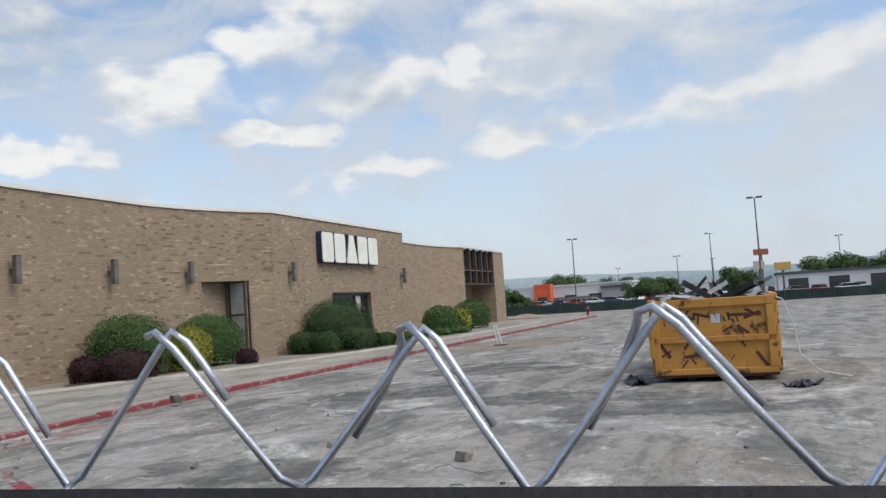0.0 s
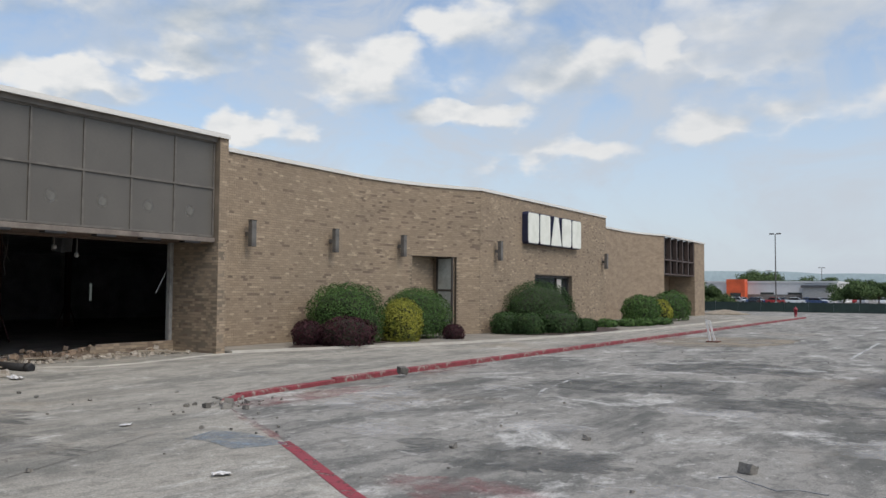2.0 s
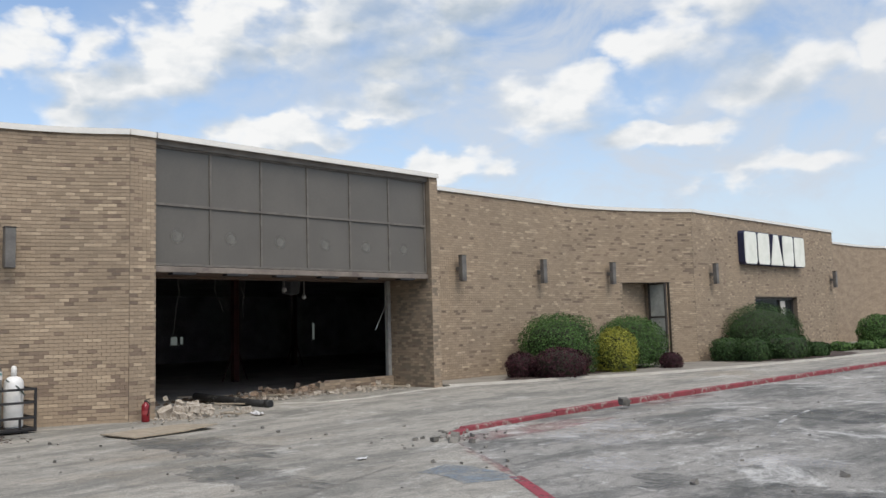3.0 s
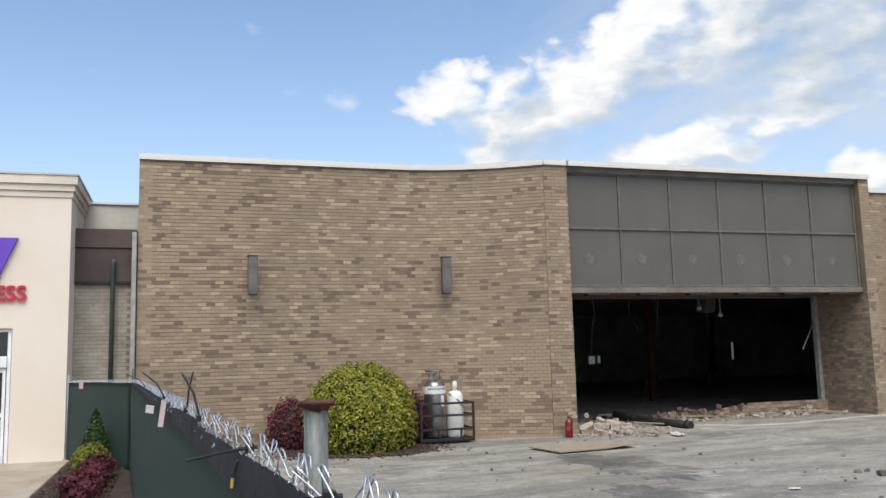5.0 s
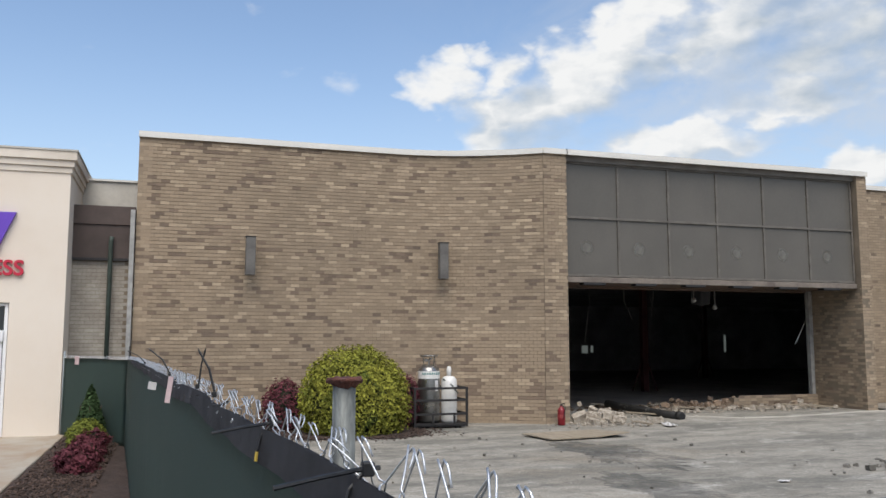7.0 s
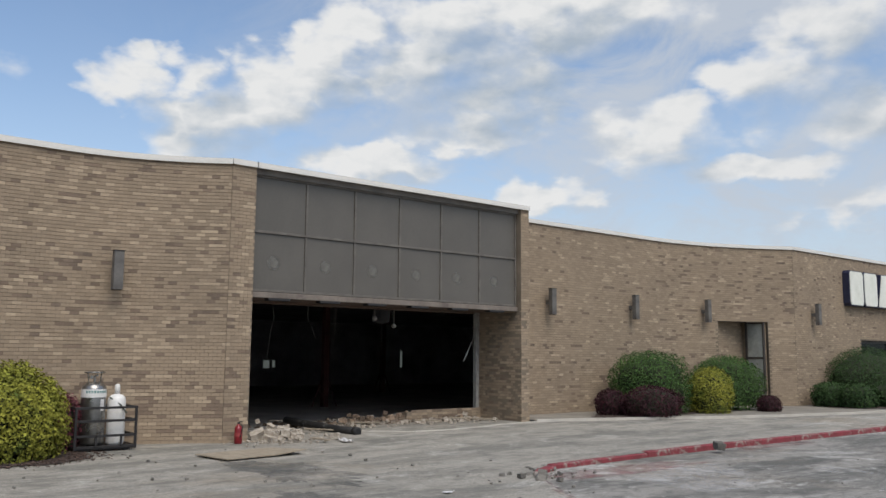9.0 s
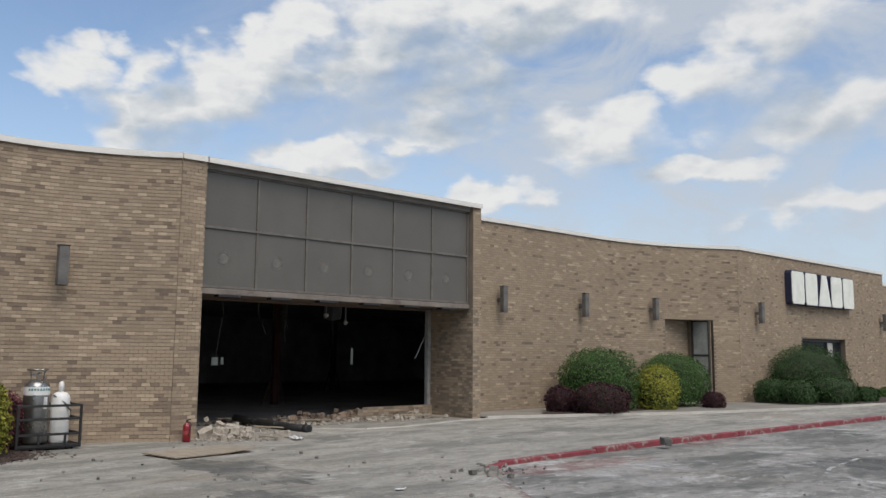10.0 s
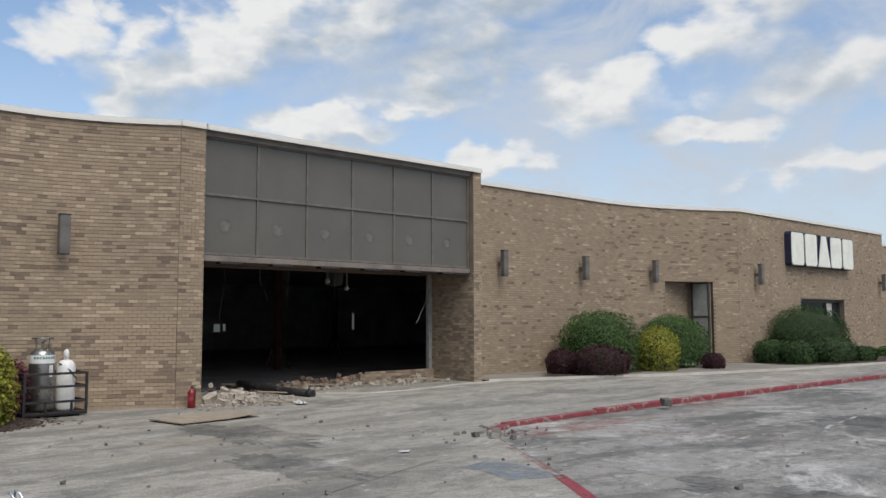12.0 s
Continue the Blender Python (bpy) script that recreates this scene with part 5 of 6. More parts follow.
for k in range(1100):
    a, q = chip.uniform(0, 6.283), 0.75 + abs(chip.gauss(0, 0.28))
    spots.append((-19.3 + 1.3 * q * math.cos(a), 3.7 + 1.65 * q * math.sin(a), 0.024))
chips("bark_chips", spots, "dark bark chips strewn round the yellow-green shrub", 2)


# ---- chain-link fence with privacy screen ----
def fence_y(x):
    return 0.286 + 0.061 * x


def fence_z(x):
    return lerp_table([(-18.5, 1.705), (-11, 1.80), (-4, 1.853), (-1, 1.862), (0, 1.872), (3, 1.874)], x)


PITCH, RISE = 0.079, 0.047
fence = thing("chain_link_fence", (0, 0, 0), "galvanised chain-link fence covered with a dark green privacy screen", "fence")


def wire_mesh(kind, side):
    """One wire of a picket tip: up from the mesh below, round its neighbour, over the knuckle and twisted back."""
    h, r = PITCH / 2, 0.0013
    k = 0.46 + 0.14 * kind
    if side == 0:
        pts = [(0, 0.002, -RISE * 2), (-h * 0.5, 0.001, -RISE * 1.5), (-h * 0.92, -0.002, -RISE - 0.004), (-h - 0.002, 0.001, -RISE - 0.001), (-h * 0.92, 0.003, -RISE + 0.003),
               (-h * 0.5, 0.002, -RISE * 0.5), (-h * 0.1, 0.002, -0.003), (0.001, 0.002, 0.0028), (0.005, 0.004, -0.001), (h * 0.25, 0.004, -RISE * 0.17), (h * k, 0.0025, -RISE * k * 0.92)]
    else:
        pts = [(0, -0.001, -RISE * 2), (h * 0.5, 0.001, -RISE * 1.5), (h * 0.92, 0.004, -RISE - 0.004), (h + 0.002, 0.001, -RISE - 0.001), (h * 0.92, -0.003, -RISE + 0.003),
               (h * 0.5, -0.002, -RISE * 0.5), (0.004, -0.003, -0.002), (-0.002, -0.003, 0.0035), (-0.006, -0.001, 0.002)]
        if kind:
            pts += [(-0.007, 0.004, -0.002), (-h * 0.35, 0.006, -RISE * 0.34), (-h * 0.6, 0.006, -RISE * 0.66)]
    return finish(add_tube(bmesh.new(), pts, r, 7), "wire", M_WIRE, True)


WIRES = [[wire_mesh(k, s) for s in (0, 1)] for k in (0, 1)]
rnd = random.Random(21)
x, i = 0.500 + 4 * PITCH, 0
while x > -17.9:
    pair = WIRES[1 if rnd.random() < 0.3 else 0]
    lean = rnd.uniform(-7, 7) if x > -0.6 else rnd.uniform(-12, 12) + 15 * math.sin(i * 1.7) if x > -2.0 else rnd.uniform(-16, 16) + 34 * math.sin(i * 1.7)
    m = Matrix.Translation((x + rnd.uniform(-0.004, 0.004), fence_y(x), fence_z(x) - RISE + rnd.uniform(-0.003, 0.003))) @ Euler((radians(lean), radians(rnd.uniform(-4, 4)), radians(3.5 + rnd.uniform(-10, 10)))).to_matrix().to_4x4() @ Matrix.Diagonal((1, 1, 1 if x > -2.2 else 0.82, 1)) @ Matrix.Translation((0, 0, RISE))
    for me in pair:
        ob = new("wire", me)
        ob.matrix_basis = m
        ob.parent = fence
    x -= PITCH
    i += 1

COR = (-18.05, fence_y(-18.05))
FAR_END = (-20.3, -2.16)


def screen(pts, top_drop, z_of, base):
    """Hanging cloth along the points, with folds and a loose upper edge."""
    bm = bmesh.new()
    cols = []
    for x, y, s in pts:
        zt = z_of(x) - top_drop + 0.008 * ease(-0.5, 0.1, x) - 0.012 * (1 - ease(-0.5, 0.1, x)) * (0.5 + 0.5 * math.sin(s * 3.3)) - 0.01 * noise.noise((s * 2, 0, 5))
        col = []
        for k in range(15):
            u = k / 14
            w = 0.018 * noise.noise((s * 1.2, u * 2.0, 2)) * (0.2 + u) + 0.006 * math.sin(s * 9 + u * 3) * u
            col.append(bm.verts.new((x, y - 0.014 + w * 0.8, zt * (1 - u) + base * u)))
        cols.append(col)
    for a, b in zip(cols, cols[1:]):
        for k in range(14):
            bm.faces.new((a[k], b[k], b[k + 1], a[k + 1]))
    bmesh.ops.solidify(bm, geom=bm.faces[:], thickness=0.002)
    return bm


def near_points(x0, x1, step):
    n = int(abs(x1 - x0) / step)
    return [(x0 + (x1 - x0) * i / n, fence_y(x0 + (x1 - x0) * i / n), x0 + (x1 - x0) * i / n) for i in range(n + 1)]


part("screen_panel", screen(near_points(1.6, -14.6, 0.12), RISE + 0.006, fence_z, 0.02), M_FABRIC, fence, "dark green woven screen", smooth=True)
part("screen_panel", screen(near_points(-14.62, -18.05, 0.12), RISE + 0.006, fence_z, 0.02), M_FABRIC, fence, "dark green woven screen", smooth=True)
far_pts = [(COR[0] + (FAR_END[0] - COR[0]) * i / 16, COR[1] + (FAR_END[1] - COR[1]) * i / 16, i * 0.17) for i in range(17)]
part("screen_panel", screen(far_pts, 0.05, lambda x: 1.69, 0.02), M_FABRIC, fence, "dark green woven screen", smooth=True)
bm = bmesh.new()
prev = None
for x, y, s in near_points(1.6, -14.6, 0.12):
    zt = fence_z(x) - RISE - 0.004 + 0.007 * ease(-0.5, 0.1, x) - 0.012 * (1 - 0.8 * ease(-0.5, 0.1, x)) * (0.5 + 0.5 * math.sin(s * 3.3)) - 0.01 * (1 - ease(-0.5, 0.1, x)) * noise.noise((s * 2, 0, 5))
    w = 0.006 * noise.noise((s * 4, 1, 1))
    cur = [bm.verts.new((x, y + 0.004, zt - 0.004)), bm.verts.new((x, y - 0.018 + w, zt + 0.004)), bm.verts.new((x, y - 0.022 + w, zt - 0.062 - 0.015 * noise.noise((s * 1.5, 7, 1))))]
    if prev:
        for k in range(2):
            bm.faces.new((prev[k], cur[k], cur[k + 1], prev[k + 1]))
    prev = cur
bmesh.ops.solidify(bm, geom=bm.faces[:], thickness=0.0025)
part("hem", bm, M_HEM, fence, "folded black hem", smooth=True)
bm = bmesh.new()
for i in range(38):
    x, y = COR[0] + (FAR_END[0] - COR[0]) * i / 38, COR[1] + (FAR_END[1] - COR[1]) * i / 38
    add_tube(bm, [(x, y, 1.62), (x - 0.03, y - 0.02, 1.69), (x - 0.06, y - 0.04, 1.62)], 0.004, 5)
part("far_mesh_edge", bm, M_WIRE, fence)
for x in (-18.05, -14.6, -11.6, -8.6, -5.6):
    part("post", tube([(x, fence_y(x) + 0.035, 0), (x, fence_y(x) + 0.035, fence_z(x) - 0.03)], 0.024, 10), M_GALV, fence, smooth=True)
part("post", tube([(FAR_END[0], FAR_END[1], 0), (FAR_END[0], FAR_END[1], 1.78)], 0.024, 10), M_GALV, fence, smooth=True)


def cable_tie(x, top, tail, width=0.008, label="black nylon cable tie with its tail sticking up"):
    t = thing("cable_tie", (x, fence_y(x), fence_z(x) - 0.03), label, "cable tie", "cable ties on the fence")
    part("loop", tube([(0.012, 0, -0.03), (0.0, -0.026, -0.03), (-0.012, 0, -0.03), (0, 0.016, -0.02), (0.012, 0, -0.03)], width * 0.35, 6), M_TIE, t)
    part("head", box(-width * 0.8, width * 0.8, -0.030, -0.016, -0.008, 0.008, bevel=0.0015), M_TIE, t)
    tx, ty, tz = tail
    bm = tube([(0, -0.02, 0), (tx * 0.5, ty * 0.35 - 0.02, tz * 0.55), (tx * 0.92, ty * 0.9 - 0.02, tz * 0.92), (tx, ty - 0.02, tz)], [width * 0.46, width * 0.44, width * 0.42, width * 0.12], 6)
    part("tail", bm, M_TIE, t)
    return t


cable_tie(0.14, 0, (0.042, 0.0, 0.092), 0.0055)
cable_tie(-0.72, 0, (0.02, -0.04, 0.114), 0.004)
cable_tie(-3.6, 0, (-0.03, -0.05, 0.13), 0.008)
cable_tie(-4.1, 0, (0.01, 0.02, 0.13), 0.007)
cable_tie(-5.6, 0, (-0.05, -0.11, 0.13), 0.010)
cable_tie(-9.0, 0, (-0.06, -0.16, 0.11), 0.010)
cable_tie(-16.5, 0, (-0.05, 0.0, 0.2), 0.02)
for x in (-2.14, -2.8):
    t = thing("cable_tie", (x, fence_y(x), fence_z(x) - 0.045), "black nylon strap tied through mesh and screen hem", "cable tie", "cable ties on the fence")
    part("strap", tube([(0, 0.02, 0.004), (0.0, -0.01, 0.002), (0.02, -0.06, -0.002), (0.03, -0.115, -0.010)], 0.0032, 6), M_TIE, t)
    part("knot", box(-0.008, 0.008, -0.004, 0.012, -0.006, 0.012, bevel=0.002), M_TIE, t)
    part("tail", tube([(0, 0, 0), (0.006, -0.02, -0.02), (0.01, -0.028, -0.05)], 0.003, 6), M_TIE, t)
    part("yellow_tag", tube([(0.01, -0.028, -0.05), (0.012, -0.03, -0.068)], 0.0035, 6), plain("yellow_plastic", (0.42, 0.30, 0.05)), t, "yellow plastic end")

pp = thing("rusty_post", (-2.5, 0.20, 0.0), "galvanised fence post with a rusted ragged rim", "post")
part("shaft", tube([(0, 0, 0), (0, 0, 1.905)], 0.0195, 16), M_OLDPOST, pp, smooth=True)
bm = bmesh.new()
rr = random.Random(2)
add_lathe(bm, [(0.020, -0.012), (0.023, -0.006), (0.029, -0.003), (0.0325, 0.001), (0.029, 0.004), (0.017, 0.001)], 18)
for v in bm.verts:
    v.co += Vector((rr.uniform(-1, 1), rr.uniform(-1, 1), rr.uniform(-1, 1))) * 0.0022
part("rim", bm, M_RUST, pp, "rusted flared rim", at=pose(0, 0, 1.91), smooth=True)

for x, dz, w, h, m, lb in ((-7.0, 0.12, 0.055, 0.05, M_TAG, "small white tag on the screen"), (-5.2, 0.03, 0.024, 0.12, M_PINK, "long pale tag hanging on the screen")):
    ob = part("fence_tag", box(-w / 2, w / 2, -0.012, -0.008, -h, 0), m, at=pose(x, fence_y(x) - 0.035, fence_z(x) - dz, 0, 8, 66))
    tagged(ob, lb, "tag")
ob = part("fence_tag", box(-0.09, 0.09, -0.01, -0.006, -0.17, 0), M_PINK, at=pose(-19.75, -1.86, 1.68, 0, 0, 31))
tagged(ob, "pink notice tied on the far screen", "tag")


# ---- yellow roll-off dumpster ----
def dumpster():
    t = thing("dumpster", pose(-0.19, 18.2, 0.0, 0, 0, -0.5), "rusty yellow roll-off dumpster heaped with scrap metal", "dumpster")
    W, Lg, H = 1.2, 5.6, 1.67
    for s in (-1, 1):
        part("side", box(s * W - 0.04, s * W + 0.04, 0.03, Lg, 0.16, H, bevel=0.01), M_DUMP, t)
        for k in range(7):
            part("rib", box(s * (W + 0.04) - 0.04, s * (W + 0.04) + 0.04, 0.3 + k * 0.8, 0.42 + k * 0.8, 0.16, H - 0.05, bevel=0.008), M_DUMP, t)
        part("top_rail", box(s * W - 0.07, s * W + 0.07, 0, Lg, H - 0.06, H + 0.05, bevel=0.015), M_DUMP, t)
    part("floor_plate", box(-W, W, 0.02, Lg, 0.14, 0.22), M_DUMP, t)
    part("back", box(-W, W, Lg - 0.08, Lg, 0.16, H), M_DUMP, t)
    door = part("door", box(-W + 0.02, W - 0.02, -0.02, 0.03, 0.16, H - 0.03, bevel=0.006), M_DUMP, t)
    for a, b, z0, z1 in ((-W, W, H - 0.16, H + 0.02), (-W, W, 0.80, 0.92), (-W, W, 0.15, 0.27), (-W, -W + 0.14, 0.27, H - 0.16), (W - 0.16, W, 0.27, H - 0.16)):
        part("door_rib", box(a, b, -0.09, -0.02, z0, z1, bevel=0.012), M_DUMP, door)
    for z in (0.45, 0.95, 1.35):
        part("hinge", tube([(W + 0.03, -0.06, z), (W + 0.03, -0.06, z + 0.14)], 0.035, 10), M_DUMP, t, "rusty door hinge")
    part("latch", box(-W - 0.07, -W + 0.02, -0.11, -0.03, 0.5, 1.3, bevel=0.01), M_DUMP, t)
    bars = random.Random(4)
    for k in range(15):
        x0, ln = -0.95 + k * 0.085 + (0.25 if k > 8 else 0), bars.uniform(0.06, 0.34)
        m = pose(x0, -0.025, 1.26 + bars.uniform(-0.06, 0.08), 0, bars.uniform(-30, 30), 0)
        part("lettering_bar", box(-bars.uniform(0.008, 0.03), bars.uniform(0.008, 0.03), -0.003, 0.003, -ln / 2, ln / 2), M_RUST if k % 2 else M_SCRAP, door, "worn dark painted mark", at=m)
    for k in range(22):
        ln = bars.uniform(0.04, 0.22)
        m = pose(bars.uniform(-1.0, 1.0), -0.024, bars.uniform(0.32, 1.4), 0, bars.uniform(-60, 60), 0)
        part("rust_scab", box(-ln, ln * 0.7, -0.003, 0.003, -ln * 0.14, ln * 0.18), M_RUST, door, "flat scab of rust", at=m)
    part("lettering_bar", box(0.32, 0.95, -0.028, -0.022, 1.30, 1.36), M_RUST, door, "rusty streak of worn lettering")
    part("patch", box(-0.02, 0.16, -0.028, -0.022, 1.18, 1.36), M_TAG, door, "pale scraped patch")
    for s in (-0.5, 0.5):
        part("skid", box(s - 0.06, s + 0.06, 0.1, Lg, 0.03, 0.14), M_SCRAP, t)
        part("roller", tube([(s - 0.12, 0.25, 0.085), (s + 0.12, 0.25, 0.085)], 0.085, 12), M_SCRAP, t)
    part("understrip", box(-W, W, -0.05, 0.02, 0.10, 0.16), M_RUST, t)
    return t


dump = dumpster()
rnd = random.Random(33)
DM = pose(-0.19, 18.2, 0.0, 0, 0, -0.5)
ob = part("scrap_fill", box(-1.12, 1.12, 0.1, 5.4, 0.22, 1.5, bevel=0.1), M_SCRAP, at=DM)
tagged(ob, "dark mass of scrap filling the dumpster", "scrap")
for k in range(26):
    ln = rnd.uniform(0.7, 2.0)
    bm = bmesh.new()
    if k % 3 == 0:
        bmesh.ops.create_grid(bm, x_segments=5, y_segments=3, size=0.5)
        for v in bm.verts:
            v.co = Vector((v.co.x * ln * 0.9, v.co.y * 0.6, 0.10 * noise.noise(v.co * 3 + Vector((k, 0, 0)))))
        bmesh.ops.solidify(bm, geom=bm.faces[:], thickness=0.008)
    else:
        add_box(bm, -ln / 2, ln / 2, -0.05, 0.05, -0.004, 0.004)
        add_box(bm, -ln / 2, ln / 2, -0.05, -0.042, 0.004, 0.09)
    ob = part("scrap_piece", bm, M_SHEET if k % 3 == 0 or k % 5 == 0 else M_SCRAP,
              at=DM @ pose(rnd.uniform(-0.8, 0.8), rnd.uniform(0.3, 4.5), 1.55 + rnd.uniform(0, 0.18), rnd.uniform(-25, 25), rnd.uniform(-28, 28), rnd.uniform(0, 180)))
    tagged(ob, "bent piece of torn scrap metal in the dumpster", "scrap", "scrap in the dumpster")
for a, b in (((-0.55, 0.6, 2.05), (0.25, 1.0, 1.5)), ((0.0, 1.4, 1.55), (0.9, 0.5, 1.95)), ((-1.25, 0.3, 1.75), (-0.5, 0.9, 1.58))):
    ob = part("scrap_beam", tube([a, b], 0.085, 4), M_SCRAP, at=DM)
    tagged(ob, "dark steel beam sticking out of the dumpster", "scrap", "scrap in the dumpster")
ob = part("loose_cable", tube([(1.0, 0.2, 1.72), (1.35, -0.05, 1.6), (1.52, -0.08, 1.1), (1.6, -0.1, 0.5), (1.95, -0.15, 0.15), (2.5, 0.0, 0.03)], 0.014, 6), M_TAG, at=DM, smooth=True)
tagged(ob, "white cable trailing over the dumpster's edge", "cable")


def rock_mesh(seed, material, flat=0.7):
    bm = bmesh.new()
    bmesh.ops.create_cube(bm, size=1)
    bmesh.ops.subdivide_edges(bm, edges=bm.edges[:], cuts=1)
    for v in bm.verts:
        n = noise.noise_vector(v.co * 1.7 + Vector((seed * 7, seed, 0)))
        v.co = Vector((v.co.x, v.co.y * 0.75, v.co.z * flat)) + n * 0.16
    return finish(bm, "chunk", material)


def scatter(name, material, label, cat, spots, group, seed):
    r = random.Random(seed)
    mesh = [rock_mesh(seed * 10 + k, material) for k in range(5)]
    for x, y, z, s in spots:
        ob = new(name, r.choice(mesh))
        ob.matrix_basis = pose(x, y, z + s * 0.26, r.uniform(-20, 20), r.uniform(-20, 20), r.uniform(0, 360)) @ Matrix.Diagonal((s, s, s, 1))
        tagged(ob, label, cat, group)


# rubble by the pier and along the opening
r = random.Random(9)
pile = [(-19.85 + r.gauss(0, 0.36), 9.5 + abs(r.gauss(0, 0.6)), 0.02 + max(0, r.gauss(0.06, 0.09)), r.choice((0.06, 0.08, 0.10, 0.14, 0.2))) for _ in range(80)]
pile += [(-19.95, 9.45, 0.03, 0.34), (-20.05, 9.9, 0.03, 0.30), (-19.75, 10.05, 0.12, 0.32), (-20.2, 10.3, 0.03, 0.28), (-19.6, 9.75, 0.02, 0.22), (-19.9, 10.5, 0.02, 0.24), (-19.3, 10.2, 0.02, 0.18)]
scatter("masonry_chunk", M_RUBBLE, "broken piece of pale masonry on the ground", "rubble", pile, "rubble by the pier", 1)
r = random.Random(10)
row = [(-21.7 + r.gauss(0, 0.6), r.uniform(12.9, 17.9), 0.06 + max(0, r.gauss(0.0, 0.06)), r.choice((0.05, 0.07, 0.09, 0.13, 0.17))) for _ in range(190)]
scatter("masonry_chunk", M_RUBBLE, "broken brick and mortar debris at the opening", "rubble", row, "rubble at the opening", 2)
r = random.Random(12)
back = [(-22.8 + r.gauss(0, 0.6), r.uniform(10.5, 17.8), 0.05, r.choice((0.06, 0.10, 0.16))) for _ in range(110)]
scatter("debris_chunk", mat("brown_debris", (0.15, 0.11, 0.08), 0.95, vary=0.3, scale=3, fine=30, bump=0.5, each=0.4), "brown debris on the store floor", "rubble", back, "debris on the store floor", 3)
heap = bmesh.new()
bmesh.ops.create_grid(heap, x_segments=16, y_segments=60, size=1)
for v in heap.verts:
    u, w = v.co.x, v.co.y
    v.co = Vector((-22.0 + u * 0.75, 15.2 + w * 2.7, 0.04 + (1 - u * u) * (1 - w ** 4) * max(0.0, 0.16 + 0.12 * noise.noise((u * 2, w * 7, 3)) + 0.06 * noise.noise((u * 9, w * 30, 1)))))
ob = part("rubble_heap", heap, M_HEAP)
tagged(ob, "low heap of crushed brick and dirt across the opening", "rubble")
r = random.Random(31)
more = [(-22.0 + r.gauss(0, 0.33), 15.0 + r.gauss(0, 1.25), 0.12 + max(0, r.gauss(0.04, 0.05)), r.choice((0.05, 0.07, 0.10, 0.13, 0.17))) for _ in range(110)]
scatter("brick_fragment", M_FRAGMENT, "broken tan and brown brick fragment on the heap", "rubble", more, "brick fragments at the opening", 7)
# small chips between the larger pieces
bm = bmesh.new()
r = random.Random(21)
for k in range(900):
    if k < 620:
        x, y = -21.75 + r.gauss(0.15, 0.5), 10.6 + 7.2 * r.random() ** 0.6
    else:
        x, y = -19.6 + r.gauss(0, 0.55), 9.7 + r.gauss(0.2, 0.6)
    s = r.choice((0.012, 0.018, 0.025, 0.035))
    add_box(bm, -s, s, -s * r.uniform(0.4, 0.9), s * r.uniform(0.4, 0.9), -s * 0.3, s * 0.4,
            pose(x, y, walk_z(y) + 0.012 + s * 0.4 + (0.03 if x < -21.3 else 0.0), r.uniform(-25, 25), r.uniform(-25, 25), r.uniform(0, 180)))
ob = part("masonry_chips", bm, M_RUBBLE)
tagged(ob, "crumbled chips of brick, mortar and wood by the opening", "rubble", kind="stuff")
for x, y, a, ln in ((-20.9, 17.1, 70, 1.6), (-21.4, 13.6, 95, 1.3), (-20.6, 11.6, 60, 0.9), (-21.0, 15.4, 80, 0.8), (-18.6, 10.4, 20, 0.5), (-23.2, 12.4, 85, 1.9)):
    ob = part("broken_board", box(-ln / 2, ln / 2, -0.045, 0.045, 0, 0.03, bevel=0.004), M_PLY, at=pose(x, y, walk_z(y) + 0.07, 2, 3, a))
    tagged(ob, "pale broken board lying in the rubble", "board", "broken boards")
t = thing("scorched_pipe", (-19.5, 12.0, 0.135), "thick black scorched pipe lying across the threshold", "pipe")
part("body", tube([(0, 0, 0), (-0.9, -0.05, 0.0), (-1.9, -0.2, 0.05), (-3.2, -0.3, 0.10)], 0.10, 14), M_BLACKPIPE, t, smooth=True)
part("collar", tube([(0.02, 0.0, 0), (-0.12, -0.007, 0)], 0.115, 14), M_BLACKPIPE, t, smooth=True)
# black disc on the closed end paints the dark of a hollow pipe
part("bore", tube([(0.021, 0.0, 0), (0.024, 0.0, 0)], 0.08, 14), M_TIE, t)
bm = bmesh.new()
bmesh.ops.create_grid(bm, x_segments=8, y_segments=8, size=0.5)
for v in bm.verts:
    v.co = Vector((v.co.x * 1.15, v.co.y * 1.9, 0.03 + 0.09 * max(0, v.co.y - 0.1) * 2 * max(0, v.co.x + 0.3)))
bmesh.ops.solidify(bm, geom=bm.faces[:], thickness=0.02)
ob = part("plywood_sheet", bm, M_PLY, at=pose(-17.3, 8.0, 0.03, 0, 0, 8))
tagged(ob, "warped weathered plywood sheet lying on the apron", "plywood sheet")

# fire extinguisher
t = thing("fire_extinguisher", pose(-19.55, 8.77, 0.01) @ Matrix.Diagonal((0.95, 0.95, 0.84, 1)), "red fire extinguisher standing on the ground by the pier", "fire extinguisher")
part("cylinder", lathe([(0.085, 0), (0.095, 0.02), (0.095, 0.40), (0.08, 0.46), (0.035, 0.50), (0.03, 0.53)], 20), M_RED, t, smooth=True)
part("valve", lathe([(0.03, 0.53), (0.03, 0.56), (0.015, 0.575)], 12), M_BLACKRACK, t)
part("handle", tube([(0, -0.03, 0.57), (0, 0.10, 0.60)], 0.012, 6), M_BLACKRACK, t)
part("hose", tube([(0.03, 0.03, 0.545), (0.10, 0.06, 0.48), (0.11, 0.03, 0.30), (0.10, 0.0, 0.18)], 0.011, 7), M_BLACKRACK, t, smooth=True)
part("label_band", lathe([(0.0965, 0.2), (0.0965, 0.3)], 20), mat("dull_red_label", (0.33, 0.05, 0.05), 0.6), t, "faded label band")

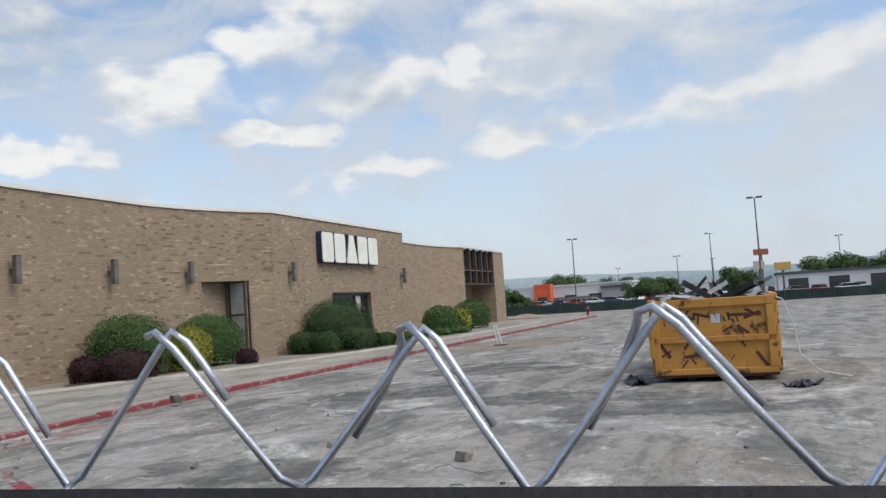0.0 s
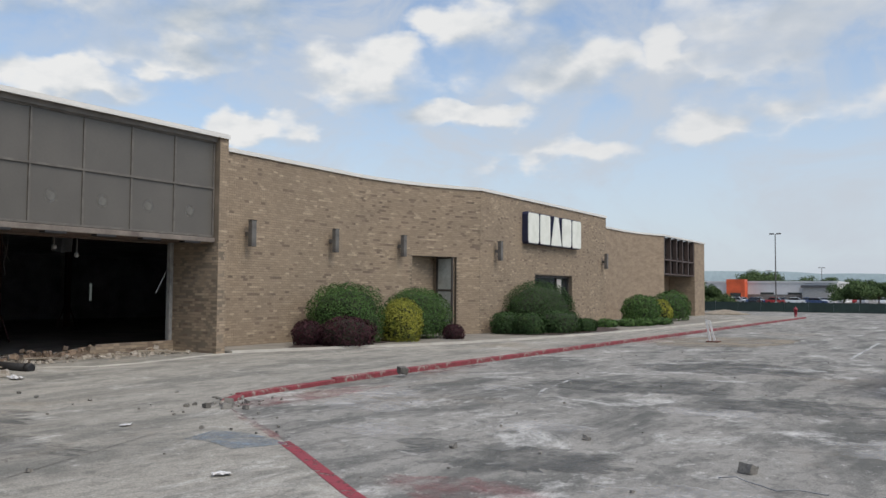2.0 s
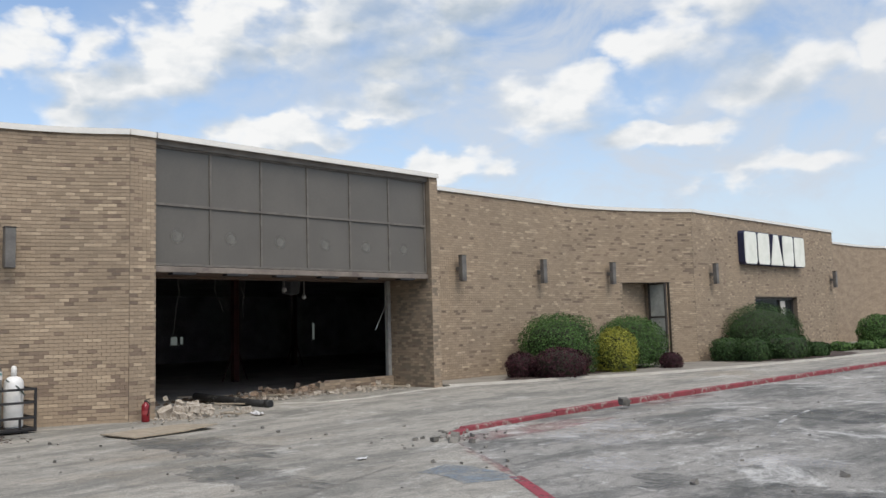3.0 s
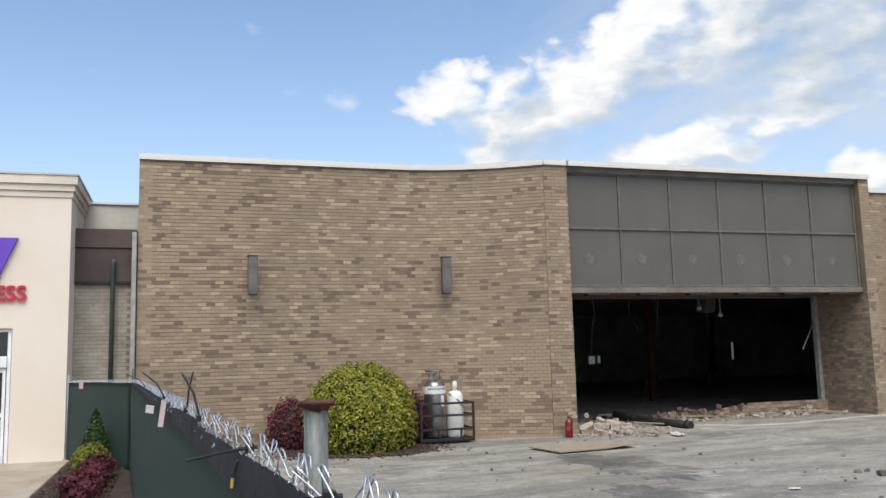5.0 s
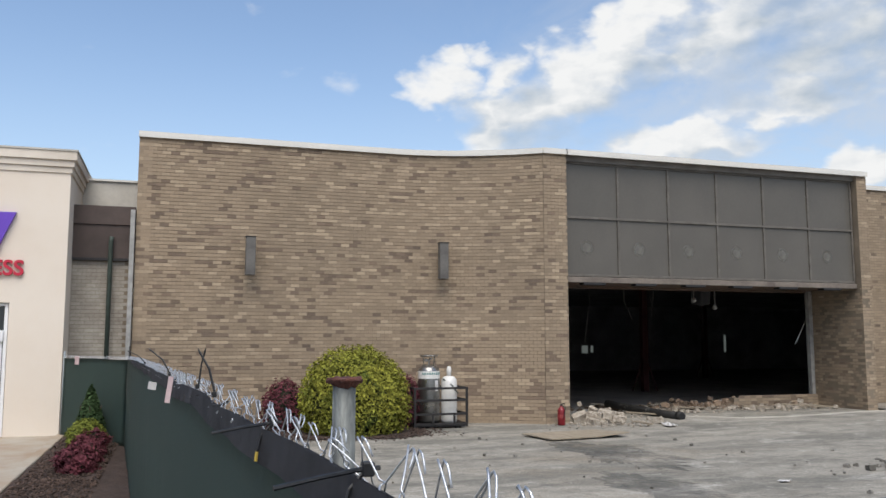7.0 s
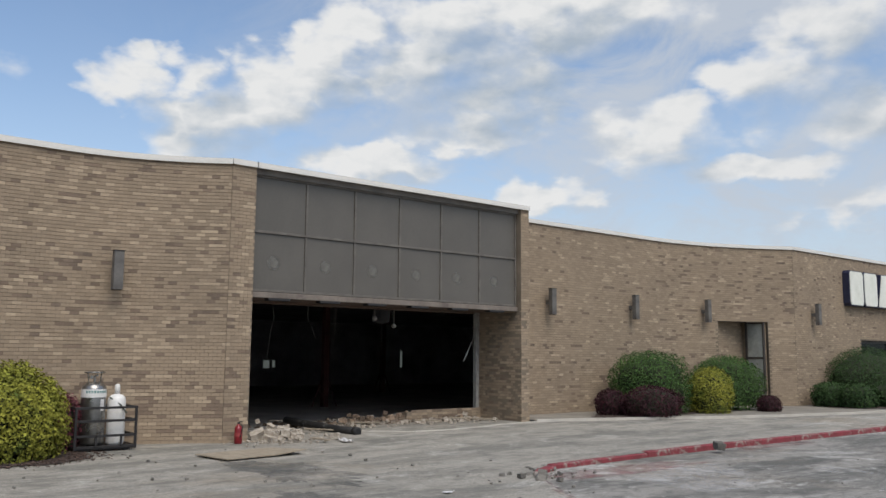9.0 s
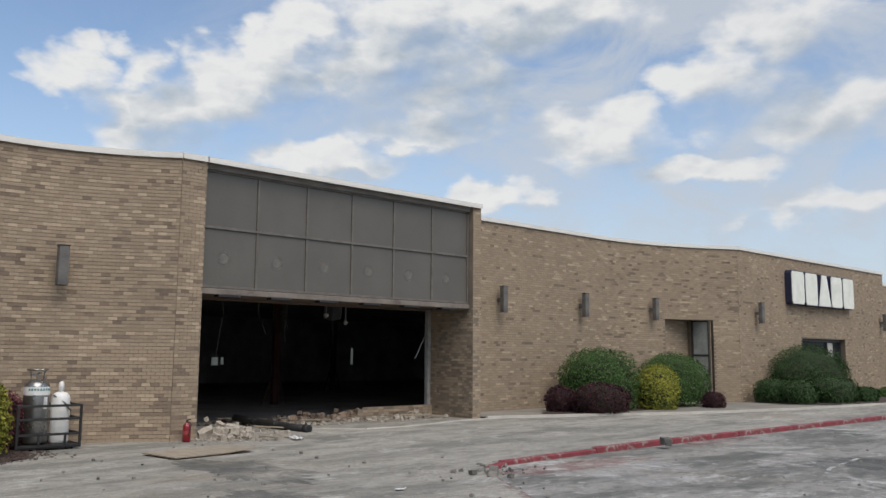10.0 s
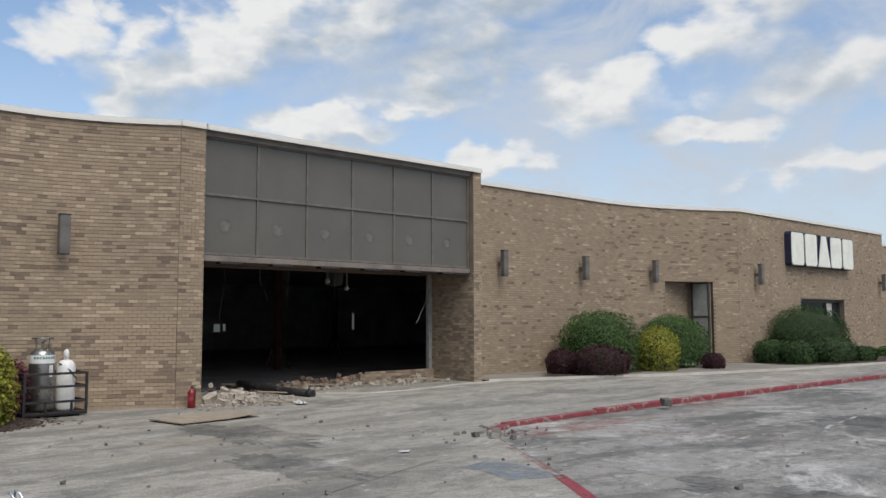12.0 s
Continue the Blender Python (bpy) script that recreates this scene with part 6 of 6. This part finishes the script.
# gas cylinders in a rack
t = thing("liquid_gas_cylinder", (-20.12, 5.67, 0.12), "tall brushed steel liquid gas cylinder with a teal label band", "gas cylinder")
part("body", lathe([(0.22, 0), (0.25, 0.03), (0.255, 0.06), (0.255, 1.12), (0.24, 1.22), (0.17, 1.29), (0.10, 1.31)], 28), M_STEEL, t, smooth=True)
part("label_band", lathe([(0.257, 1.0), (0.257, 1.17)], 28), M_WHITETANK, t, "white label band with teal bars")
for k in range(9):
    a = k * 0.22 - 0.85
    part("text_bar", box(0.256, 0.2595, -0.018, 0.018, 1.09, 1.14), M_TEAL, t, at=pose(0, 0, 0, 0, 0, math.degrees(a)))
part("sticker", box(0.256, 0.26, -0.04, 0.05, 0.72, 0.96), M_TAG, t, "white sticker", at=pose(0, 0, 0, 0, 0, 25))
bm = bmesh.new()
ring = [(0.20 * math.cos(k * math.pi / 12), 0.20 * math.sin(k * math.pi / 12), 1.52) for k in range(25)]
add_tube(bm, ring, 0.018, 7)
part("halo_ring", bm, M_STEEL, t, smooth=True)
for k in range(4):
    a = k * math.pi / 2 + 0.5
    part("ring_post", tube([(0.16 * math.cos(a), 0.16 * math.sin(a), 1.27), (0.19 * math.cos(a), 0.19 * math.sin(a), 1.52)], 0.014, 6), M_STEEL, t)
part("valve", tube([(0, 0, 1.3), (0, 0, 1.44), (0.09, 0.03, 1.46)], 0.025, 8), M_STEEL, t)
part("gauge", lathe([(0.04, 0), (0.04, 0.03)], 12), M_STEEL, t, at=pose(0.03, -0.08, 1.42, 0, 90, 0))
t = thing("white_gas_cylinder", (-20.05, 6.14, 0.116), "white painted propane cylinder with a domed cap", "gas cylinder")
part("body", lathe([(0.17, 0), (0.185, 0.03), (0.19, 0.05), (0.19, 0.90), (0.175, 0.98), (0.12, 1.04), (0.06, 1.06)], 24), M_WHITETANK, t, smooth=True)
part("cap", lathe([(0.055, 1.06), (0.058, 1.2), (0.045, 1.26), (0.02, 1.28)], 14), M_WHITETANK, t, smooth=True)
part("strap", tube([(0.08, -0.18, 1.0), (0.2, 0.02, 0.84), (0.2, 0.16, 0.66)], 0.016, 6), M_GREENPIPE, t, "dark green hose")
t = thing("cylinder_rack", (-20.1, 5.83, 0.0), "black steel transport rack round the gas cylinders", "rack")
for dx in (-0.42, 0.42):
    for dy in (-0.62, 0.62):
        part("post", box(dx - 0.025, dx + 0.025, dy - 0.025, dy + 0.025, 0.05, 0.935, bevel=0.004), M_BLACKRACK, t)
    for z in (0.10, 0.33, 0.64, 0.91):
        if dx > 0 or z in (0.10, 0.91):
            part("rail", box(dx - 0.02, dx + 0.02, -0.6, 0.6, z - 0.025, z + 0.025, bevel=0.004), M_BLACKRACK, t)
    part("strut", box(dx - 0.02, dx + 0.02, -0.22, -0.18, 0.1, 0.33), M_BLACKRACK, t)
    part("strut", box(dx - 0.02, dx + 0.02, 0.30, 0.34, 0.1, 0.33), M_BLACKRACK, t)
for dy in (-0.62, 0.62):
    for z in (0.10, 0.33, 0.64, 0.91):
        part("rail", box(-0.4, 0.4, dy - 0.02, dy + 0.02, z - 0.025, z + 0.025, bevel=0.004), M_BLACKRACK, t)
part("deck", box(-0.42, 0.42, -0.62, 0.62, 0.05, 0.115), M_BLACKRACK, t)
for dx in (-0.3, 0.3):
    for dy in (-0.45, 0.45):
        part("foot", box(dx - 0.06, dx + 0.06, dy - 0.06, dy + 0.06, 0, 0.05), M_BLACKRACK, t)

# barricade, hydrant, loose stones and wires in the lot
t = thing("barricade", (-9.75, 36.0, 0.0), "tilted white barricade board on a post in the lot", "barricade")
part("board", box(-0.12, -0.03, -0.03, 0.01, 0.05, 0.98, bevel=0.01), M_TAG, t, at=pose(0, 0, 0, 0, -10, 15))
part("board", box(0.06, 0.15, -0.03, 0.01, 0.02, 0.90, bevel=0.01), M_TAG, t, at=pose(0, 0, 0, 0, -14, 15))
part("base", box(-0.22, 0.3, -0.2, 0.2, 0, 0.06, bevel=0.015), M_RUST, t)
t = thing("fire_hydrant", (-13.6, 81.0, 0.0), "red fire hydrant at the end of the kerb", "fire hydrant")
part("barrel", lathe([(0.2, 0), (0.2, 0.06), (0.14, 0.08), (0.14, 0.62), (0.19, 0.64), (0.19, 0.70), (0.15, 0.80), (0.06, 0.90), (0.05, 0.96)], 16), M_RED, t, smooth=True)
for s in (-1, 1):
    part("nozzle", tube([(0, s * 0.1, 0.5), (0, s * 0.26, 0.5)], 0.07, 10), M_RED, t)
bm = bmesh.new()
add_lathe(bm, [(2.6, 0), (1.8, 0.15), (0.9, 0.38), (0.2, 0.5)], 24)
for v in bm.verts:
    v.co += noise.noise_vector(v.co * 1.3) * 0.12
ob = part("dirt_mound", bm, M_DIRT, at=pose(-21.5, 88, 0), smooth=True)
tagged(ob, "low mound of brown soil by the store end", "dirt mound")
r = random.Random(15)
lot = [(-11.98, 16.45, 0.10, 0.22), (-2.9, 9.9, 0.0, 0.16), (-5.2, 10.9, 0.0, 0.10), (-6.4, 9.4, 0, 0.09), (-11.5, 10.5, 0.02, 0.2), (-11.3, 10.25, 0.02, 0.14), (-11.65, 10.15, 0.02, 0.12), (-11.1, 10.5, 0.0, 0.1)]
lot += [(r.uniform(-11, 1), r.uniform(7, 30), 0.0, r.choice((0.015, 0.02, 0.03, 0.045))) for _ in range(80)]
lot += [(r.uniform(-19, -9), r.uniform(1.5, 10), 0.012, r.choice((0.03, 0.04, 0.06))) for _ in range(60)]
lot += [(-11.9 + r.gauss(0, 0.5), 10.7 + r.gauss(0, 0.6), 0.01, r.choice((0.03, 0.05, 0.08))) for _ in range(40)]
scatter("stone", M_STONE, "small loose stone or chip on the paving", "stone", lot, "loose stones on the paving", 5)
for k, (x, y) in enumerate(((-3.1, 9.4), (-2.6, 8.4))):
    pts = [(x + 0.16 * i, y + 0.12 * math.sin(i * 1.3 + k) - 0.05 * i, 0.02 + 0.02 * (i % 2)) for i in range(8)]
    ob = part("loose_wire", tube(pts, 0.007, 5), M_SHEET, smooth=True)
    tagged(ob, "thin loose wire lying on the asphalt", "wire", "loose wires")
for k in range(5):
    x, y = -5.4 + 0.25 * k, 2.3 + 0.14 * k
    pts = [(x + i * 0.22, y + 0.22 * math.sin(i * 0.5 + k) + 0.05 * i * k, 0.03 + 0.03 * math.sin(i + k)) for i in range(7)]
    ob = part("rebar_wire", tube(pts, 0.006, 5), M_SCRAP, smooth=True)
    tagged(ob, "bent dark wire lying on the apron by the fence", "wire", "bent wires by the fence")
for x, y, w, h in ((-7.6, 6.6, 0.10, 0.05), (-11.2, 8.2, 0.09, 0.04), (-1.75, 18.1, 0.38, 0.3), (1.35, 17.0, 0.36, 0.2), (-18.3, 10.9, 0.2, 0.15)):
    bm = bmesh.new()
    bmesh.ops.create_grid(bm, x_segments=6, y_segments=6, size=0.5)
    for v in bm.verts:
        v.co = Vector((v.co.x * w * 2, v.co.y * w * 1.2, 0.01 + abs(noise.noise(v.co * 4 + Vector((x, y, 0)))) * h))
    bmesh.ops.solidify(bm, geom=bm.faces[:], thickness=0.004)
    ob = part("crumpled_sheeting", bm, M_TIE if w > 0.35 else M_TAG, at=pose(x, y, walk_z(y) + 0.01 if x < -7 else 0.0, 0, 0, x * 40))
    tagged(ob, "crumpled scrap of sheeting on the ground", "litter", "litter on the ground")


# ---- the distance ----
def far_store(x0, x1, y, h, label, roof=M_FARWALL, depth=40):
    t = thing("far_store", (x0, y, 0), label, "store", "far stores")
    w = x1 - x0
    part("wall", box(0, w, 0, depth, 0, h), M_FARWALL, t)
    part("roof_edge", box(-0.3, w + 0.3, -0.3, depth, h, h + 0.5), roof, t)
    n = max(2, int(w / 7))
    for i in range(n):
        part("window", box(w * (i + 0.25) / n, w * (i + 0.75) / n, -0.05, 0, 0.4, 2.8), M_STOREGLASS, t)
    return t


big = far_store(-68.8, -31, 262, 5.6, "long pale grey store with an orange entrance block")
part("entrance_block", box(8.2, 13.4, -4, 0, 0, 6.6), M_ORANGE, big, "orange entrance block")
part("entrance_glass", box(9.3, 12.3, -4.1, -4, 0, 2.6), M_STOREGLASS, big)
part("lower_band", box(13.5, 29, -0.2, 0, 0, 2.2), M_FASCIA, big)
part("gable_block", box(29, 36, -3, 0, 0, 4.2), M_GREYPIPE, big)
part("gable_roof", box(28.6, 36.4, -3.4, 0, 4.2, 4.9), M_FARROOF, big)
far_store(-24, 0, 300, 4.2, "low grey store behind parked cars")
far_store(7, 42, 172, 3.6, "low grey restaurant building with a dark roof", M_FARROOF, 12)
far_store(48, 100, 210, 5.0, "grey store at the far edge of the lot", M_FARROOF)
far_store(-130, -70, 300, 6.0, "pale store far behind the trees")

fs = thing("green_site_fence", (-34, 104, 0), "dark green screened fence at the end of the lot", "fence")
for i in range(24):
    part("screen_panel", box(i * 2.6, i * 2.6 + 2.58, -0.02, 0.02, 0.05, 1.15), M_FARGREEN, fs, at=pose(0, i * 0.0, 0, 0, 0, 0))
    part("post", box(i * 2.6 - 0.03, i * 2.6 + 0.03, 0.03, 0.09, 0, 1.25), M_GALV, fs)

CAR_PAINTS = [plain("white_car_paint", (0.72, 0.72, 0.72), 0.25), plain("silver_car_paint", (0.36, 0.37, 0.38), 0.3), plain("black_car_paint", (0.02, 0.02, 0.022), 0.25), plain("red_car_paint", (0.35, 0.03, 0.03), 0.3), plain("blue_car_paint", (0.04, 0.07, 0.16), 0.3)]


def car(x, y, yaw, k):
    t = thing("parked_car", pose(x, y, 0, 0, 0, yaw), "parked %s car in the far lot" % ("white", "silver", "black", "red", "dark blue")[k], "car", "parked cars")
    bm = bmesh.new()
    add_prism(bm, [(-2.2, 0.3), (2.2, 0.3), (2.25, 0.75), (1.9, 0.92), (-2.1, 0.98), (-2.25, 0.7)], 1.76, pose(0, -0.88, 0))
    bmesh.ops.bevel(bm, geom=bm.edges[:], offset=0.07, segments=1, affect="EDGES")
    part("body", bm, CAR_PAINTS[k], t)
    bm = bmesh.new()
    add_prism(bm, [(-1.7, 0.95), (1.1, 0.92), (0.5, 1.42), (-1.2, 1.46)], 1.5, pose(0, -0.75, 0))
    part("cabin_glass", bm, M_CARGLASS, t)
    part("roof", box(-1.15, 0.45, -0.72, 0.72, 1.43, 1.49, bevel=0.03), CAR_PAINTS[k], t)
    for wx in (-1.35, 1.4):
        for wy in (-0.8, 0.8):
            part("wheel", tube([(wx, wy - 0.1, 0.32), (wx, wy + 0.1, 0.32)], 0.32, 12), M_TYRE, t)
    return t


cars = [car(0, -400, 0, k) for k in range(5)]
r = random.Random(44)
spots = [(-58 + i * 2.9, r.choice((214, 222, 232)), r.choice((86, 90, 94, 270))) for i in range(15)] + [(-60 + i * 2.6, r.choice((192, 204, 209)), r.choice((84, 90, 95, 268))) for i in range(14)] + [(-14 + i * 3.1, r.choice((225, 240, 262)), r.choice((88, 92))) for i in range(8)] + [(9 + i * 3.4, r.choice((140, 150, 158)), r.choice((20, 60, 90))) for i in range(10)] + [(-48 + i * 4.1, 196, 0) for i in range(6)]
used = set()
for x, y, a in spots:
    k = r.choice((0, 0, 0, 1, 1, 2, 2, 3, 4))
    if k not in used:
        cars[k].matrix_basis = pose(x, y, 0, 0, 0, a)
        used.add(k)
    else:
        copy_thing(cars[k], pose(x, y, 0, 0, 0, a))
for k in range(5):
    if k not in used:
        cars[k].matrix_basis = pose(-30 + k * 3, 240, 0, 0, 0, 90)


def light_pole(x, y, h, heads=2):
    t = thing("street_lamp", (x, y, 0), "tall thin grey lot lamp with twin heads", "street lamp", "lot lamps")
    part("pole", tube([(0, 0, 0), (0, 0, h)], [0.14, 0.08], 8), M_SCONCE, t)
    part("base", tube([(0, 0, 0), (0, 0, 0.8)], 0.3, 10), M_FARWALL, t)
    for s in (-1, 1)[:heads]:
        part("lamp_head", box(min(s * 0.2, s * 1.0), max(s * 0.2, s * 1.0), -0.25, 0.25, h - 0.05, h + 0.18, bevel=0.04), M_SCONCE, t)
    part("arm", tube([(-0.9, 0, h), (0.9, 0, h)], 0.04, 6), M_SCONCE, t)
    return t


light_pole(-29.3, 160, 12.9)
light_pole(2.97, 120, 13.6)
light_pole(-14.5, 222, 10.6)
light_pole(-4.95, 182, 13.2, 1)
light_pole(-40, 300, 11)
light_pole(-62, 330, 11)
light_pole(-9, 330, 13)
light_pole(24, 230, 13)


def tree(x, y, h, w, seed, n=6500, trunk=0.25, flat=0.8):
    rng = random.Random(seed)
    t = thing("tree", (x, y, 0), "leafy green tree with an uneven crown at the lot's edge", "tree", "trees in the distance")
    bm = bmesh.new()
    add_tube(bm, [(0, 0, 0), (0.1, 0, h * 0.3), (0.0, 0.1, h * 0.7)], [h * 0.035, h * 0.025, h * 0.008], 7)
    lobes = []
    for i in range(9):
        a, rr_ = i * 2.4, w * 0.5 * math.sqrt((i + 0.5) / 9)
        c = Vector((rr_ * math.cos(a), rr_ * math.sin(a), h * (trunk + (1 - trunk) * rng.uniform(0.22, 0.70))))
        lobes.append((c, w * rng.uniform(0.26, 0.38)))
        add_tube(bm, [(0, 0, h * 0.3), c * 0.6 + Vector((0, 0, h * 0.1)), c], [h * 0.015, h * 0.009, h * 0.003], 5)
    part("trunk", bm, M_BARK, t)
    vs, fs_ = [], []
    for c, rad in lobes:
        a, b = leaf_cloud(rng, n // 9, lambda d: Vector((d.x, d.y, d.z * flat)) * rad * (1 + 0.25 * noise.noise(d * 2 + c)), h * 0.035, depth=0.6)
        k = len(vs)
        vs += [p + c for p in a]
        fs_ += [tuple(q + k for q in f) for f in b]
    me = bpy.data.meshes.new("crown")
    me.from_pydata(vs, [], fs_)
    me.materials.append(LEAF_FAR)
    crown = new("crown", me)
    crown.parent = t
    return t


for i, (x, y, h, w) in enumerate(((-21.6, 190, 4.8, 5.0), (-18.4, 188, 5.8, 5.0), (-15.4, 192, 5.2, 5.0), (0.4, 205, 6.2, 6), (18, 200, 8.6, 9), (26, 205, 8.0, 8), (34, 200, 8.5, 9), (-2.0, 240, 8.0, 7),
                                  (-28.4, 108, 3.6, 2.6), (-27.0, 109, 2.4, 2.6), (-25.9, 108.5, 1.7, 2.2), (-30.5, 112, 4.5, 4), (-66, 330, 12, 12), (-54, 340, 10, 9), (-45, 345, 9.5, 9), (-33, 340, 9, 8), (46, 190, 8, 9), (58, 185, 9, 10))):
    tree(x, y, h, w, 60 + i, trunk=0.1)


def pole_sign(x, y, h, w, hh, col, label):
    t = thing("pole_sign", (x, y, 0), label, "sign", "far pole signs")
    part("pole", tube([(0, 0, 0), (0, 0, h)], 0.18, 8), M_SCONCE, t)
    part("panel", box(-w / 2, w / 2, -0.25, 0.25, h, h + hh, bevel=0.05), col, t)
    return t


pole_sign(3.9, 152, 7.0, 2.4, 1.0, plain("brick_red_sign", (0.40, 0.10, 0.05)), "small brown-red panel on a tall pole")
pole_sign(3.4, 151, 4.6, 1.8, 1.4, plain("cream_sign", (0.55, 0.50, 0.38)), "pale panel on a short pole")
pole_sign(7.0, 150, 4.2, 2.6, 1.3, plain("yellow_sign", (0.55, 0.36, 0.10)), "yellow-brown panel by the restaurant")

# hill strip; its haze is only in the material colour
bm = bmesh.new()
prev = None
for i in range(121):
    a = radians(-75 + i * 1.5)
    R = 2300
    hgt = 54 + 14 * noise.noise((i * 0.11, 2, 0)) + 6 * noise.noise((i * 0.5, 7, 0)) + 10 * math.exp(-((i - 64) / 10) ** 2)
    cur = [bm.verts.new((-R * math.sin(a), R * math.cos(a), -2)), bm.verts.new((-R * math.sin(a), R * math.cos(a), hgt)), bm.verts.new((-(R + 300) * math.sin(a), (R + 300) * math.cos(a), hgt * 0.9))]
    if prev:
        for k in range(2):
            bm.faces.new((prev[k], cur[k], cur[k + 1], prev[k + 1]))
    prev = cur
structure(part("backdrop_hills", bm, M_HILL, smooth=True), "low wooded hills on the horizon, coloured pale blue for haze", "backdrop")


# ---- bricks of the facade ----
def clad(wall, run, seed, z1=ZTOP, openings=(), pieces=None):
    bricks = brick_faces(run, seed, z1, openings)
    if pieces:
        ya, yb, za, zb = pieces
        single = [b for b in bricks if ya <= b[1] < yb and za <= b[3] < zb][:300]
        chosen = set(id(b) for b in single)
        bricks = [b for b in bricks if id(b) not in chosen]
        shared = []
        for m in BRICKS:
            bm = box(-BL / 2 + 0.005, BL / 2 - 0.005, -0.006, 0.012, 0.005, CH - 0.005)
            shared.append(finish(bm, "brick", m))
        r = random.Random(seed)
        for x, y, ang, z, ln, tone, h in single:
            ob = new("brick", shared[tone])
            ob.matrix_basis = pose(x, y, z, 0, 0, math.degrees(ang)) @ Matrix.Diagonal(((ln - 0.01) / (BL - 0.01), 1 + r.uniform(-0.3, 0.3), 1, 1))
            ob.parent = wall
    brick_mesh(bricks, "facing_bricks", wall)


clad(w_left, RUN_LEFT, 1, pieces=(6.6, 8.6, 0.0, 2.7))
clad(w_pa, RUN_PIER_A, 2)
clad(w_pb, RUN_PIER_B, 3)
clad(w_rev, RUN_REVEAL, 4, 3.46)
clad(w_mid, RUN_MID, 5, openings=NOOK)
clad(w_sign, RUN_SIGN, 6, openings=ENTRY)
clad(w_nook, RUN_NOOK, 7, 3.55)
